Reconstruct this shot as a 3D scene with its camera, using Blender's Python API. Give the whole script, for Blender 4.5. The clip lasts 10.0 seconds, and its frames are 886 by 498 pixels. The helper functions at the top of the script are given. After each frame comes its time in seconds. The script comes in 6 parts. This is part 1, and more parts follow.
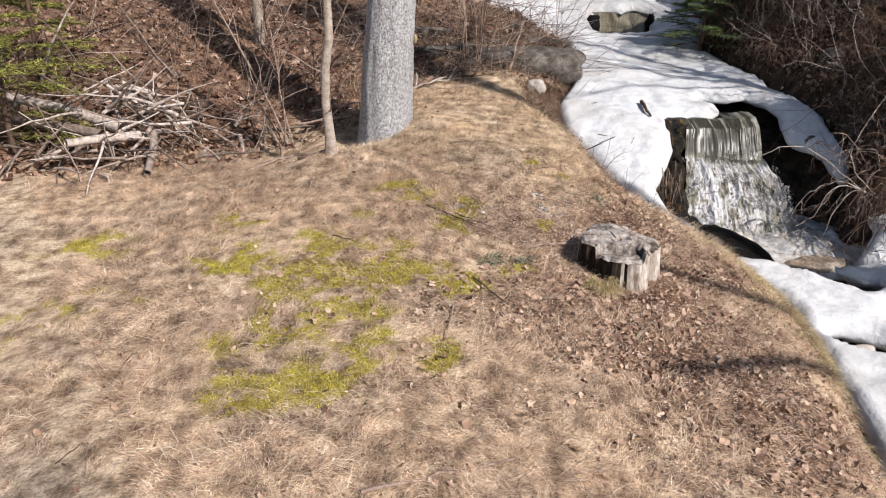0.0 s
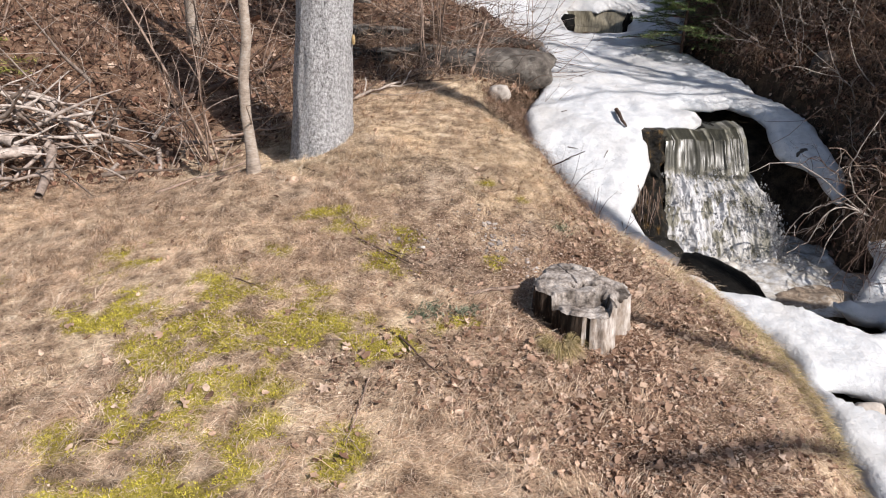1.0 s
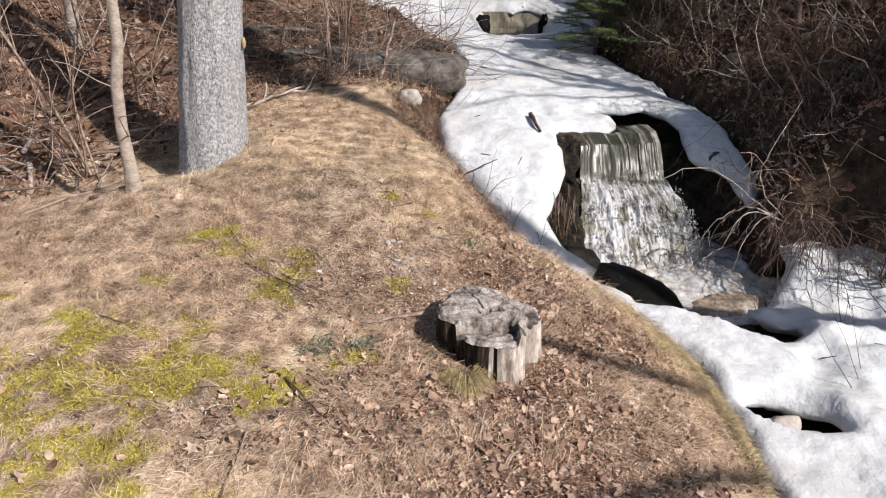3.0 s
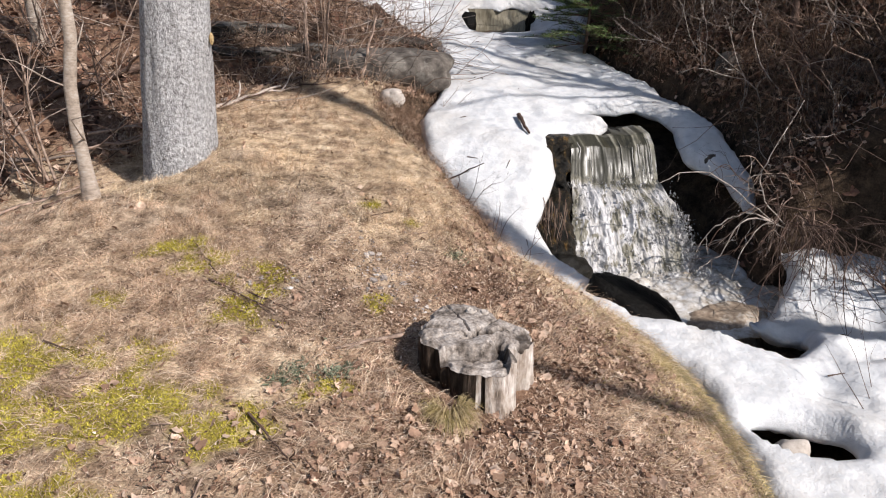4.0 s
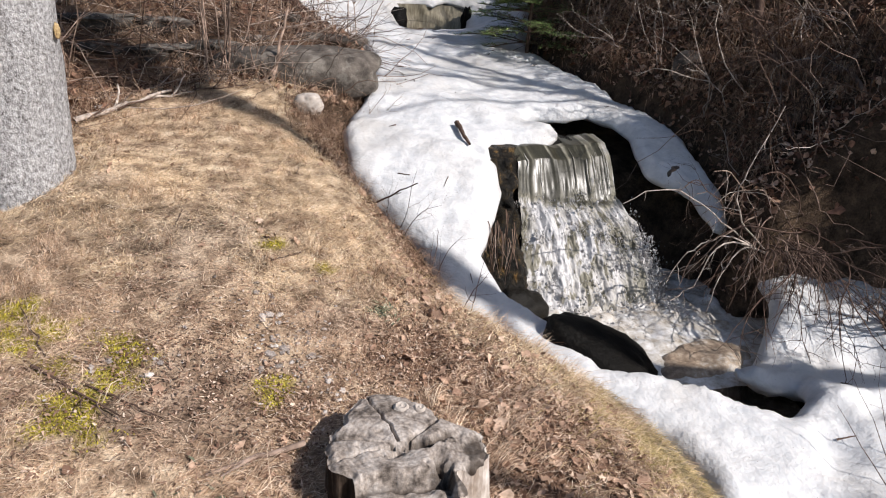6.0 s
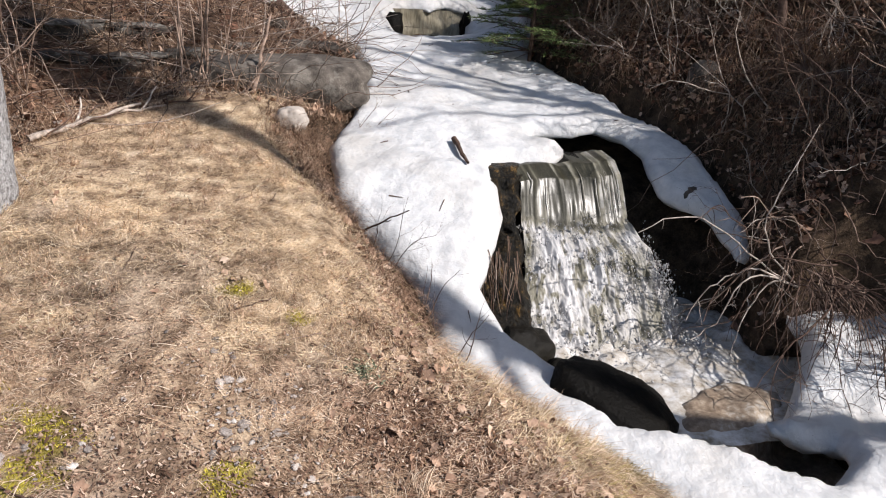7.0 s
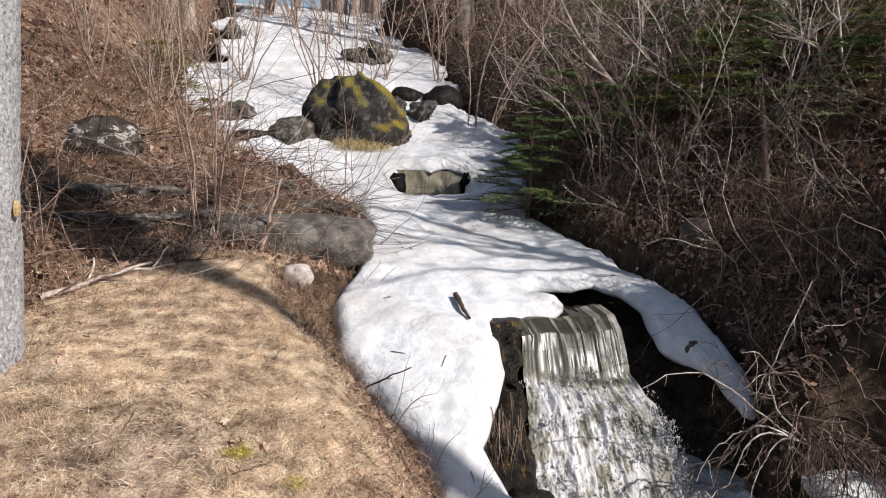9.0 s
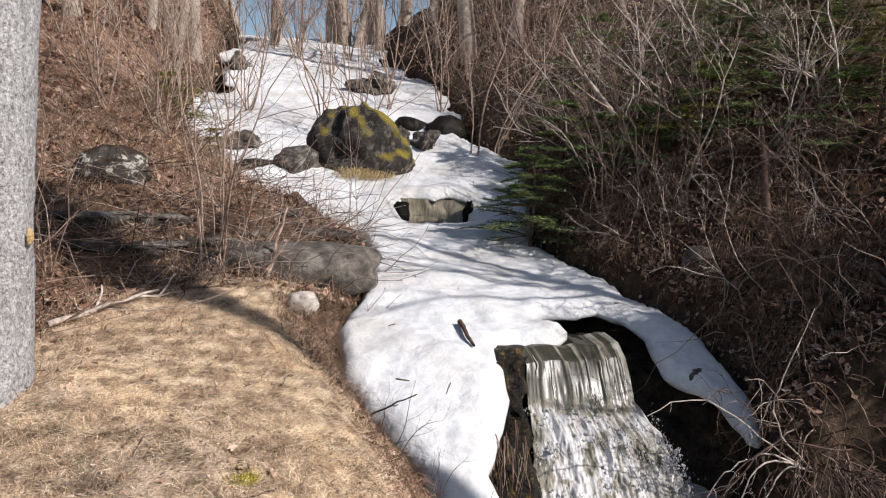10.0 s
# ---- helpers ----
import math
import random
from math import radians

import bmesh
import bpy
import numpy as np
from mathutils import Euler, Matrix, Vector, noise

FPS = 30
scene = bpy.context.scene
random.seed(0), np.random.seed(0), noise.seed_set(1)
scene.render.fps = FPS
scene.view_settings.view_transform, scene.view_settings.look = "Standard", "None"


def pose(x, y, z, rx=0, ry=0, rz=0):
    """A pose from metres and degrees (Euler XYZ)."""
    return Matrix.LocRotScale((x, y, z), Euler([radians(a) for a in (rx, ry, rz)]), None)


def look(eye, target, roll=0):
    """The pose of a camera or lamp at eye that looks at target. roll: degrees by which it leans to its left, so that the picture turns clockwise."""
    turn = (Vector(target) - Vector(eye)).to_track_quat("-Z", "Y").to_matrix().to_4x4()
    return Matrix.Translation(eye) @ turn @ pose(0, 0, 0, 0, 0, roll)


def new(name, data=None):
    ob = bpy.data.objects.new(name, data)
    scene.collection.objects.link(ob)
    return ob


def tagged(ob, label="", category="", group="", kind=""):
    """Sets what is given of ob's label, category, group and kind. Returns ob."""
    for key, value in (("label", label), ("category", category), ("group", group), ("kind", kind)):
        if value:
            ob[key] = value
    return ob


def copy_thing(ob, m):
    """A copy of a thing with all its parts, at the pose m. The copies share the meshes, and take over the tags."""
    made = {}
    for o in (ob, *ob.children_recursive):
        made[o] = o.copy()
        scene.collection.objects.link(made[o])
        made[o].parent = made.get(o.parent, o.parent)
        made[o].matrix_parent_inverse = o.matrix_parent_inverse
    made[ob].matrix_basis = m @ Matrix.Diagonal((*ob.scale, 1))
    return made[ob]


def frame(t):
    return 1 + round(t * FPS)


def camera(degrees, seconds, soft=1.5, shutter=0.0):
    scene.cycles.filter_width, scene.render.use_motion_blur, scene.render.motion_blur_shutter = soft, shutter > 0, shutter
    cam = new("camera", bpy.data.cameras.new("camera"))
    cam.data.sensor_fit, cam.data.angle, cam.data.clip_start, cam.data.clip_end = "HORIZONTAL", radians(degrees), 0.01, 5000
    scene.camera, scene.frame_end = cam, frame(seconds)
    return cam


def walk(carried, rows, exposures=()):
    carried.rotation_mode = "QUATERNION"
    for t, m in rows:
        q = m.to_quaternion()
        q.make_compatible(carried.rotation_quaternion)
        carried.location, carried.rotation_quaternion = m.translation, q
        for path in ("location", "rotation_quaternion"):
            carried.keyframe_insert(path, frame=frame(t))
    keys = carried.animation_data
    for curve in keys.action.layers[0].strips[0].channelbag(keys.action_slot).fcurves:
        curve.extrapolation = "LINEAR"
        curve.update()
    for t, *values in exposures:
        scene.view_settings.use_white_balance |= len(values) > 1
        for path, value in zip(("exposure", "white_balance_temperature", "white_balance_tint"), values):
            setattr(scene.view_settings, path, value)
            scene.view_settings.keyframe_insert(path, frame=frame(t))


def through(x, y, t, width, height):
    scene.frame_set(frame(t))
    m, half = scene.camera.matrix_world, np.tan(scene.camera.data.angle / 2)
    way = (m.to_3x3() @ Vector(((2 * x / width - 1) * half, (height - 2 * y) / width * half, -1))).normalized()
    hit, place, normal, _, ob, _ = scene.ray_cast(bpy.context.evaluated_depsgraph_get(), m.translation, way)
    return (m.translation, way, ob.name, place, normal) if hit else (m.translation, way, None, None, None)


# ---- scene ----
cam = camera(64.7, 10.0, 1.1)
PATH = [
    (0, (-0.195, -0.583, 1.725), (-0.264, 1.274, 0.984), 0.4),
    (0.5, (-0.014, 0.012, 1.687), (-0.053, 1.869, 0.946), 0.5),
    (1, (0.077, 0.217, 1.671), (0.049, 2.074, 0.929), 0.7),
    (1.5, (0.121, 0.285, 1.689), (0.128, 2.142, 0.948), 0.8),
    (2, (0.17, 0.334, 1.707), (0.235, 2.19, 0.965), 1.1),
    (2.5, (0.205, 0.417, 1.693), (0.346, 2.27, 0.952), 1.3),
    (4, (0.286, 0.836, 1.629), (0.493, 2.681, 0.887), 1.6),
    (4.5, (0.277, 0.981, 1.613), (0.568, 2.815, 0.872), 2.0),
    (5, (0.291, 1.137, 1.588), (0.642, 2.962, 0.848), 2.3),
    (6.5, (0.528, 1.978, 1.503), (0.91, 3.799, 0.77), 2.3),
    (7, (0.564, 2.154, 1.512), (0.946, 3.978, 0.787), 2.4),
    (7.5, (0.581, 2.203, 1.525), (0.965, 4.07, 0.919), 2.2),
    (8, (0.58, 2.191, 1.545), (0.966, 4.104, 1.106), 2.2),
    (8.5, (0.569, 2.157, 1.55), (0.954, 4.086, 1.187), 2.0),
    (9, (0.554, 2.119, 1.566), (0.938, 4.056, 1.249), 2.0),
    (9.5, (0.539, 2.089, 1.569), (0.92, 4.037, 1.329), 2.1),
    (10, (0.526, 2.081, 1.567), (0.905, 4.031, 1.33), 2.0),
]
walk(cam, [(t, look(eye, target, roll)) for t, eye, target, roll in PATH], [(0.0, 0.45), (10.0, 0.45)])

# ---- world and sun ----
SUN_TO = Vector((0.64, -0.58, 0.72)).normalized()
world = bpy.data.worlds.new("world")
scene.world = world
world.use_nodes = True
wn = world.node_tree
sky = wn.nodes.new("ShaderNodeTexSky")
sky.sky_type = "NISHITA"
sky.sun_disc = False
sky.sun_elevation = math.asin(SUN_TO.z)
sky.sun_rotation = math.atan2(SUN_TO.x, SUN_TO.y)
wn.nodes["Background"].inputs["Strength"].default_value = 0.075
wn.links.new(sky.outputs[0], wn.nodes["Background"].inputs["Color"])
sun_data = bpy.data.lights.new("sun", "SUN")
sun_data.energy, sun_data.angle, sun_data.color = 4.5, radians(0.53), (1.0, 0.94, 0.9)
sun_ob = new("sun", sun_data)
sun_ob.matrix_world = look(SUN_TO * 30, (0, 0, 0))


# ---- numeric helpers ----
def lerp_table(v, table):
    a = np.array(table, float)
    return np.interp(v, a[:, 0], a[:, 1])


def smooth(a, b, v):
    s = np.clip((v - a) / (b - a), 0, 1)
    return s * s * (3 - 2 * s)


def lattice(ix, iy, iz, seed):
    h = (ix.astype(np.int64) * 374761393 + iy.astype(np.int64) * 668265263 + iz.astype(np.int64) * 1440662683 + seed * 974634533) & 0xFFFFFFFF
    h = ((h ^ (h >> 13)) * 1274126177) & 0xFFFFFFFF
    h = ((h ^ (h >> 16)) * 1103515245) & 0xFFFFFFFF
    return ((h ^ (h >> 15)) & 0xFFFF) / 32767.5 - 1


def vnoise(x, y, z=0.0, seed=0):
    """Smooth value noise in -1..1 on arrays."""
    x, y, z = np.broadcast_arrays(np.asarray(x, float), np.asarray(y, float), np.asarray(z, float))
    fx, fy, fz = np.floor(x), np.floor(y), np.floor(z)
    u, v, w = x - fx, y - fy, z - fz
    u, v, w = (a * a * (3 - 2 * a) for a in (u, v, w))
    out = 0
    for dx in (0, 1):
        for dy in (0, 1):
            for dz in (0, 1):
                k = (u if dx else 1 - u) * (v if dy else 1 - v) * (w if dz else 1 - w)
                out = out + k * lattice(fx + dx, fy + dy, fz + dz, seed)
    return out


def fbm(x, y, z=0.0, octaves=4, seed=0, gain=0.5):
    out, amp, f = 0, 1.0, 1.0
    for o in range(octaves):
        out = out + amp * vnoise(np.asarray(x) * f, np.asarray(y) * f, np.asarray(z) * f, seed + o * 17)
        amp *= gain
        f *= 2.03
    return out


# ---- the lie of the land ----
BROOK_Z = [(-60, -3), (-2, -0.75), (2, -0.6), (3.6, -0.48), (4.4, -0.38), (5.0, -0.28), (5.4, -0.17), (5.8, 0.0), (6.2, 0.17), (6.6, 0.35),
           (7, 0.47), (8.2, 0.70), (9, 0.82), (10.62, 0.87), (10.92, 1.27), (12, 1.42), (13.5, 1.9), (16, 2.8), (20, 4.1), (24, 5.2), (30, 6.0), (60, 7.5)]
LEFT_X = [(-60, -14), (0, 1.7), (2, 1.94), (2.8, 2.03), (3.4, 2.09), (4.0, 2.09), (4.2, 2.0), (4.4, 1.76), (4.55, 1.58), (4.8, 1.38), (5.2, 1.26), (5.7, 1.13),
          (6.1, 0.95), (6.5, 0.78), (7.0, 0.73), (7.5, 0.95), (8, 1.05), (9, 1.13), (9.4, 1.1), (10.2, 0.2), (11.2, -0.15), (12, -0.45), (13, -1.0), (13.6, -1.3), (15, -1.45), (24, -1.5), (60, -4)]
RIGHT_X = [(-60, 9), (2, 4.2), (4.0, 4.3), (5.16, 4.4), (5.26, 4.0), (5.34, 3.6), (5.42, 3.1), (5.6, 3.05), (5.74, 3.1), (5.84, 3.36), (6.1, 3.44), (6.4, 3.46), (6.9, 3.4), (7.4, 3.2), (7.9, 3.05), (8.4, 2.92),
           (9, 2.88), (10, 3.1), (11, 3.45), (12.7, 3.8), (13.5, 3.3), (16, 3.2), (20, 2.6), (24, 2.4), (60, 6)]
BACK_Y = [(-40, 2.0), (-6, 4.3), (-4, 4.7), (-2.2, 5.3), (-1.2, 6.0), (-0.6, 7.0), (0, 7.3), (0.8, 7.4), (3, 7.4)]


def brook_z(y, x=None):
    y = np.asarray(y, float)
    near = (lerp_table(y - 0.12, BROOK_Z) + lerp_table(y, BROOK_Z) + lerp_table(y + 0.12, BROOK_Z)) / 3
    if x is None:
        return near
    # away from the upper ledge the slope runs on evenly
    wide = sum(lerp_table(y + o, BROOK_Z) for o in (-1.2, -0.9, -0.6, -0.3, 0, 0.3, 0.6, 0.9, 1.2)) / 9
    k = np.exp(-((x - 2.08) / 0.6) ** 4) * np.exp(-((y - 10.9) / 1.6) ** 4)
    far = smooth(8.6, 9.8, y)
    return near * (1 - far) + far * (wide * (1 - k) + near * k)


def lawn_z(x, y):
    yb = lerp_table(x, BACK_Y)
    yy = np.clip(np.minimum(y, yb), -4, 9)
    xx = np.clip(x, -2.6, 2.4)
    z = -0.095 - 0.109 * xx + 0.032 * yy - 0.0495 * xx * np.abs(xx) ** 0.9 * np.sign(xx) + 0.0106 * yy * yy * np.sign(yy) + 0.0095 * xx * yy
    z = z + 0.09 * np.exp(-((x - 0.15) / 0.8) ** 2 - ((y - 5.2) / 0.9) ** 2) - 0.06 * np.exp(-((x - 0.62) / 0.35) ** 2 - ((y - 4.0) / 0.35) ** 2)
    z = z + 0.07 * np.exp(-((x + 1.3) / 0.35) ** 2 - ((y - 4.8) / 0.4) ** 2) - 0.13 * np.exp(-((x + 1.9) / 0.6) ** 2 - ((y - 5.4) / 0.5) ** 2)
    z = z + 0.1 * np.exp(-((x + 0.58) / 0.3) ** 2 - ((y - 5.45) / 0.4) ** 2) - 0.1 * np.exp(-((x + 1.22) / 0.22) ** 2 - ((y - 5.5) / 0.35) ** 2)
    back = np.maximum(y - yb, 0)
    z = z + 0.36 * (np.sqrt(back * back + 0.16) - 0.4) * np.where(back > 0, 1, 0) / (1 + np.maximum(back - 22, 0) * 0.04)
    return z


def land_z(x, y):
    x, y = np.asarray(x, float), np.asarray(y, float)
    zb = brook_z(y, x)
    xl = lerp_table(y, LEFT_X) + 0.05 * vnoise(y * 2.5, 0.3, 0, 5)
    xr = lerp_table(y, RIGHT_X) + 0.05 * vnoise(y * 2.5, 9.3, 0, 6)
    # bed of the brook: a plunge pool below the fall
    step = smooth(5.75, 6.45, y)
    bed = zb - 0.32 + 0 * x
    pool = np.where(y < 7.5, -0.78 + 0.85 * step, bed)
    inpool = smooth(4.3, 4.9, y) * (1 - smooth(6.7, 7.2, y)) * smooth(1.25, 1.8, x) * (1 - smooth(3.2, 3.6, x))
    bed = bed * (1 - inpool) + np.minimum(bed, pool) * inpool
    # near bank
    wb = np.interp(y, [2, 3.4, 4.2, 4.8, 6, 7, 8, 10, 14], [0.5, 0.5, 0.75, 0.62, 0.5, 0.5, 0.8, 1.5, 2.0])
    k = np.clip((x - (xl - wb)) / wb, 0, 1) ** np.interp(y, [4.4, 5.0, 7.0, 7.6], [1.7, 1.25, 1.25, 1.7])
    left = lawn_z(x, y) * (1 - k) + (zb - 0.06) * k
    # far bank, steep and shaded
    d = np.maximum(x - xr, 0)
    steep = np.interp(y, [2, 4.6, 5.4, 9, 14, 24], [0.55, 0.6, 0.9, 0.9, 0.85, 0.75])
    right = zb - 0.1 + steep * (d - 0.3 * np.maximum(d - 1.2, 0) - 0.2 * np.maximum(d - 4, 0) - 0.5 * np.maximum(d - 9, 0)) + 0.12 * smooth(0, 0.25, d)
    right = np.minimum(right, zb + 14)
    s = smooth(-0.15, 0.12, x - xl)
    z = left * (1 - s) + bed * s
    s2 = smooth(-0.05, 0.15, x - xr)
    z = z * (1 - s2) + right * s2
    pit = np.exp(-(((x - 2.97) / 0.32) ** 2 + ((y - 5.75) / 0.9) ** 2) ** 3)
    z = z * (1 - pit) + np.minimum(z, -0.8) * pit
    pit = np.exp(-(((x - 2.75) / 0.4) ** 2 + ((y - 4.45) / 0.2) ** 2) ** 2)
    z = z - 0.3 * pit
    pit = np.exp(-(((x - 2.46) / 0.3) ** 2 + ((y - 3.55) / 0.24) ** 2) ** 2)
    z = z - 0.28 * pit
    rough = np.where(x < xl, 0.4 + 1.2 * smooth(-0.2, 0.8, y - lerp_table(x, BACK_Y)), 1.6)
    z = z + rough * (0.022 * vnoise(x * 2.2, y * 2.2, 0, 1) + 0.012 * vnoise(x * 6, y * 6, 0, 2) + 0.006 * vnoise(x * 17, y * 17, 0, 3))
    z = z + smooth(9, 20, y) * 0.25 * vnoise(x * 0.5, y * 0.5, 0, 8)
    return z


# open places in the snow: fall and pool, a small melt hole, the upper ledge
FALL_HOLE = [(1.83, 6.70), (1.79, 6.22), (1.52, 5.66), (1.60, 5.38), (1.8, 5.1), (1.88, 4.84), (1.98, 4.66), (2.2, 4.57), (2.42, 4.46), (2.58, 4.31), (2.78, 4.24),
             (2.98, 4.36), (3.02, 4.5), (2.8, 4.56), (2.70, 4.63), (2.9, 4.76), (3.06, 4.9), (3.2, 5.06), (3.3, 5.22), (3.34, 5.5), (3.24, 5.72), (3.24, 5.92), (3.2, 6.1), (3.13, 6.21), (3.03, 6.3), (2.96, 6.42), (2.96, 6.62),
             (3.02, 6.85), (3.0, 7.02), (2.93, 7.16), (2.8, 7.25), (2.6, 7.2), (2.45, 7.2), (2.25, 7.16), (2.22, 7.05), (2.4, 6.95), (2.42, 6.86), (2.27, 6.7), (2.05, 6.70)]
LEDGE_HOLE = [(1.6, 10.84), (1.72, 10.45), (2.0, 10.25), (2.4, 10.32), (2.58, 10.88), (2.3, 10.96), (2.1, 10.9), (1.85, 10.97)]


def poly_dist(x, y, poly):
    """Signed distance to a closed outline: positive outside."""
    p = np.array(poly)
    best = np.full(x.shape, 1e9)
    inside = np.zeros(x.shape, bool)
    for (ax, ay), (bx, by) in zip(p, np.roll(p, -1, 0)):
        ex, ey = bx - ax, by - ay
        t = np.clip(((x - ax) * ex + (y - ay) * ey) / (ex * ex + ey * ey), 0, 1)
        best = np.minimum(best, np.hypot(x - ax - t * ex, y - ay - t * ey))
        cross = ((ay > y) != (by > y)) & (x < ex * (y - ay) / (ey if abs(ey) > 1e-9 else 1e-9) + ax)
        inside ^= cross
    return np.where(inside, -best, best)


def snow_edge(x, y):
    """Positive where the snow lies, in metres from its rim."""
    n = 0.045 * vnoise(x * 3.1, y * 3.1, 0, 21) + 0.02 * vnoise(x * 9, y * 9, 0, 22)
    n = n + smooth(12.5, 14.5, y) * 0.55 * fbm(x * 0.9, y * 0.9, 0, 3, 23)
    d = np.minimum(x - lerp_table(y, LEFT_X), lerp_table(y, RIGHT_X) - x) + n
    d = np.minimum(d, poly_dist(x, y, FALL_HOLE) + 0.35 * n)
    d = np.minimum(d, poly_dist(x, y, LEDGE_HOLE) + 0.3 * n)
    d = np.minimum(d, np.hypot((0.87 * (x - 2.44) - 0.5 * (y - 3.54)) / 2.0, 0.5 * (x - 2.44) + 0.87 * (y - 3.54)) - 0.125)
    return d


def snow_top(x, y):
    z = brook_z(y, x) + 0.035 * fbm(x * 1.3, y * 1.3, 0, 3, 31) + 0.012 * vnoise(x * 4, y * 4, 0, 33)
    z = z - 0.10 * np.exp(-((x - 3.05) / 0.28) ** 2 - ((y - 4.8) / 0.4) ** 2)
    z = z + 0.013 * fbm(x * 7, y * 7, 0, 3, 32)
    z = z + (1 - smooth(5.0, 5.6, y)) * smooth(2.5, 2.9, x) * 0.075 * fbm(x * 2.6, y * 2.6, 0, 4, 34)
    return z


# ---- materials ----
def nodes_of(name):
    m = bpy.data.materials.new(name)
    m.use_nodes = True
    return m, m.node_tree.nodes, m.node_tree.links, m.node_tree.nodes["Principled BSDF"]


def ramp(n, l, src, stops):
    r = n.new("ShaderNodeValToRGB")
    el = r.color_ramp.elements
    while len(el) < len(stops):
        el.new(0.5)
    for e, (pos, col) in zip(el, stops):
        e.position = pos
        e.color = (*col, 1)
    l.new(src, r.inputs[0])
    return r.outputs[0]


def coords(n, l, scale=(1, 1, 1), kind="Object"):
    tc = n.new("ShaderNodeTexCoord")
    mp = n.new("ShaderNodeMapping")
    mp.inputs["Scale"].default_value = scale
    l.new(tc.outputs[kind], mp.inputs[0])
    return mp.outputs[0]


def tex_noise(n, l, vec, scale, detail=4, rough=0.55):
    t = n.new("ShaderNodeTexNoise")
    t.inputs["Scale"].default_value = scale
    t.inputs["Detail"].default_value = detail
    t.inputs["Roughness"].default_value = rough
    l.new(vec, t.inputs["Vector"])
    return t.outputs["Fac"]


def mix(n, l, fac, a, b, mode="MIX"):
    m = n.new("ShaderNodeMix")
    m.data_type = "RGBA"
    m.blend_type = mode
    for sock, v in ((m.inputs[0], fac), (m.inputs[6], a), (m.inputs[7], b)):
        if isinstance(v, (int, float)):
            sock.default_value = v
        elif isinstance(v, tuple):
            sock.default_value = (*v, 1)
        else:
            l.new(v, sock)
    return m.outputs[2]


def bump(n, l, bsdf, height, strength, dist):
    b = n.new("ShaderNodeBump")
    b.inputs["Strength"].default_value = strength
    b.inputs["Distance"].default_value = dist
    l.new(height, b.inputs["Height"])
    l.new(b.outputs[0], bsdf.inputs["Normal"])


def grainy(name, stops, scale=8, fine=60, rough=0.85, relief=0.6, dist=0.01, stretch=(1, 1, 1), spec=0.3):
    """Two scales of noise through a colour ramp, with fine relief."""
    m, n, l, b = nodes_of(name)
    v = coords(n, l, stretch)
    big, small = tex_noise(n, l, v, scale), tex_noise(n, l, v, fine, 5, 0.65)
    mx = n.new("ShaderNodeMath")
    mx.operation = "MULTIPLY_ADD"
    mx.inputs[1].default_value = 0.5
    l.new(small, mx.inputs[0])
    half = n.new("ShaderNodeMath")
    half.operation = "MULTIPLY"
    half.inputs[1].default_value = 0.5
    l.new(big, half.inputs[0])
    l.new(half.outputs[0], mx.inputs[2])
    l.new(ramp(n, l, mx.outputs[0], stops), b.inputs["Base Color"])
    b.inputs["Roughness"].default_value = rough
    b.inputs["Specular IOR Level"].default_value = spec
    bump(n, l, b, mx.outputs[0], relief, dist)
    return m


def varied(name, stops, rough=0.8, scale=25, spec=0.25, through=0.0, source="island"):
    """Each piece takes its own tint from a ramp, with some grain."""
    m, n, l, b = nodes_of(name)
    if source == "island":
        rnd = n.new("ShaderNodeNewGeometry").outputs["Random Per Island"]
    else:
        rnd = n.new("ShaderNodeObjectInfo").outputs["Random"]
    col = ramp(n, l, rnd, stops)
    g = tex_noise(n, l, coords(n, l), scale, 3)
    tone = ramp(n, l, g, [(0.3, (0.48, 0.45, 0.44)), (0.7, (1.4, 1.4, 1.42))])
    l.new(mix(n, l, 1.0, col, tone, "MULTIPLY"), b.inputs["Base Color"])
    b.inputs["Roughness"].default_value = rough
    b.inputs["Specular IOR Level"].default_value = spec
    if through:
        b.inputs["Subsurface Weight"].default_value = 0.0
        tr = n.new("ShaderNodeBsdfTranslucent")
        l.new(col, tr.inputs[0])
        ms = n.new("ShaderNodeMixShader")
        ms.inputs[0].default_value = through
        l.new(b.outputs[0], ms.inputs[1])
        l.new(tr.outputs[0], ms.inputs[2])
        l.new(ms.outputs[0], n["Material Output"].inputs[0])
    return m


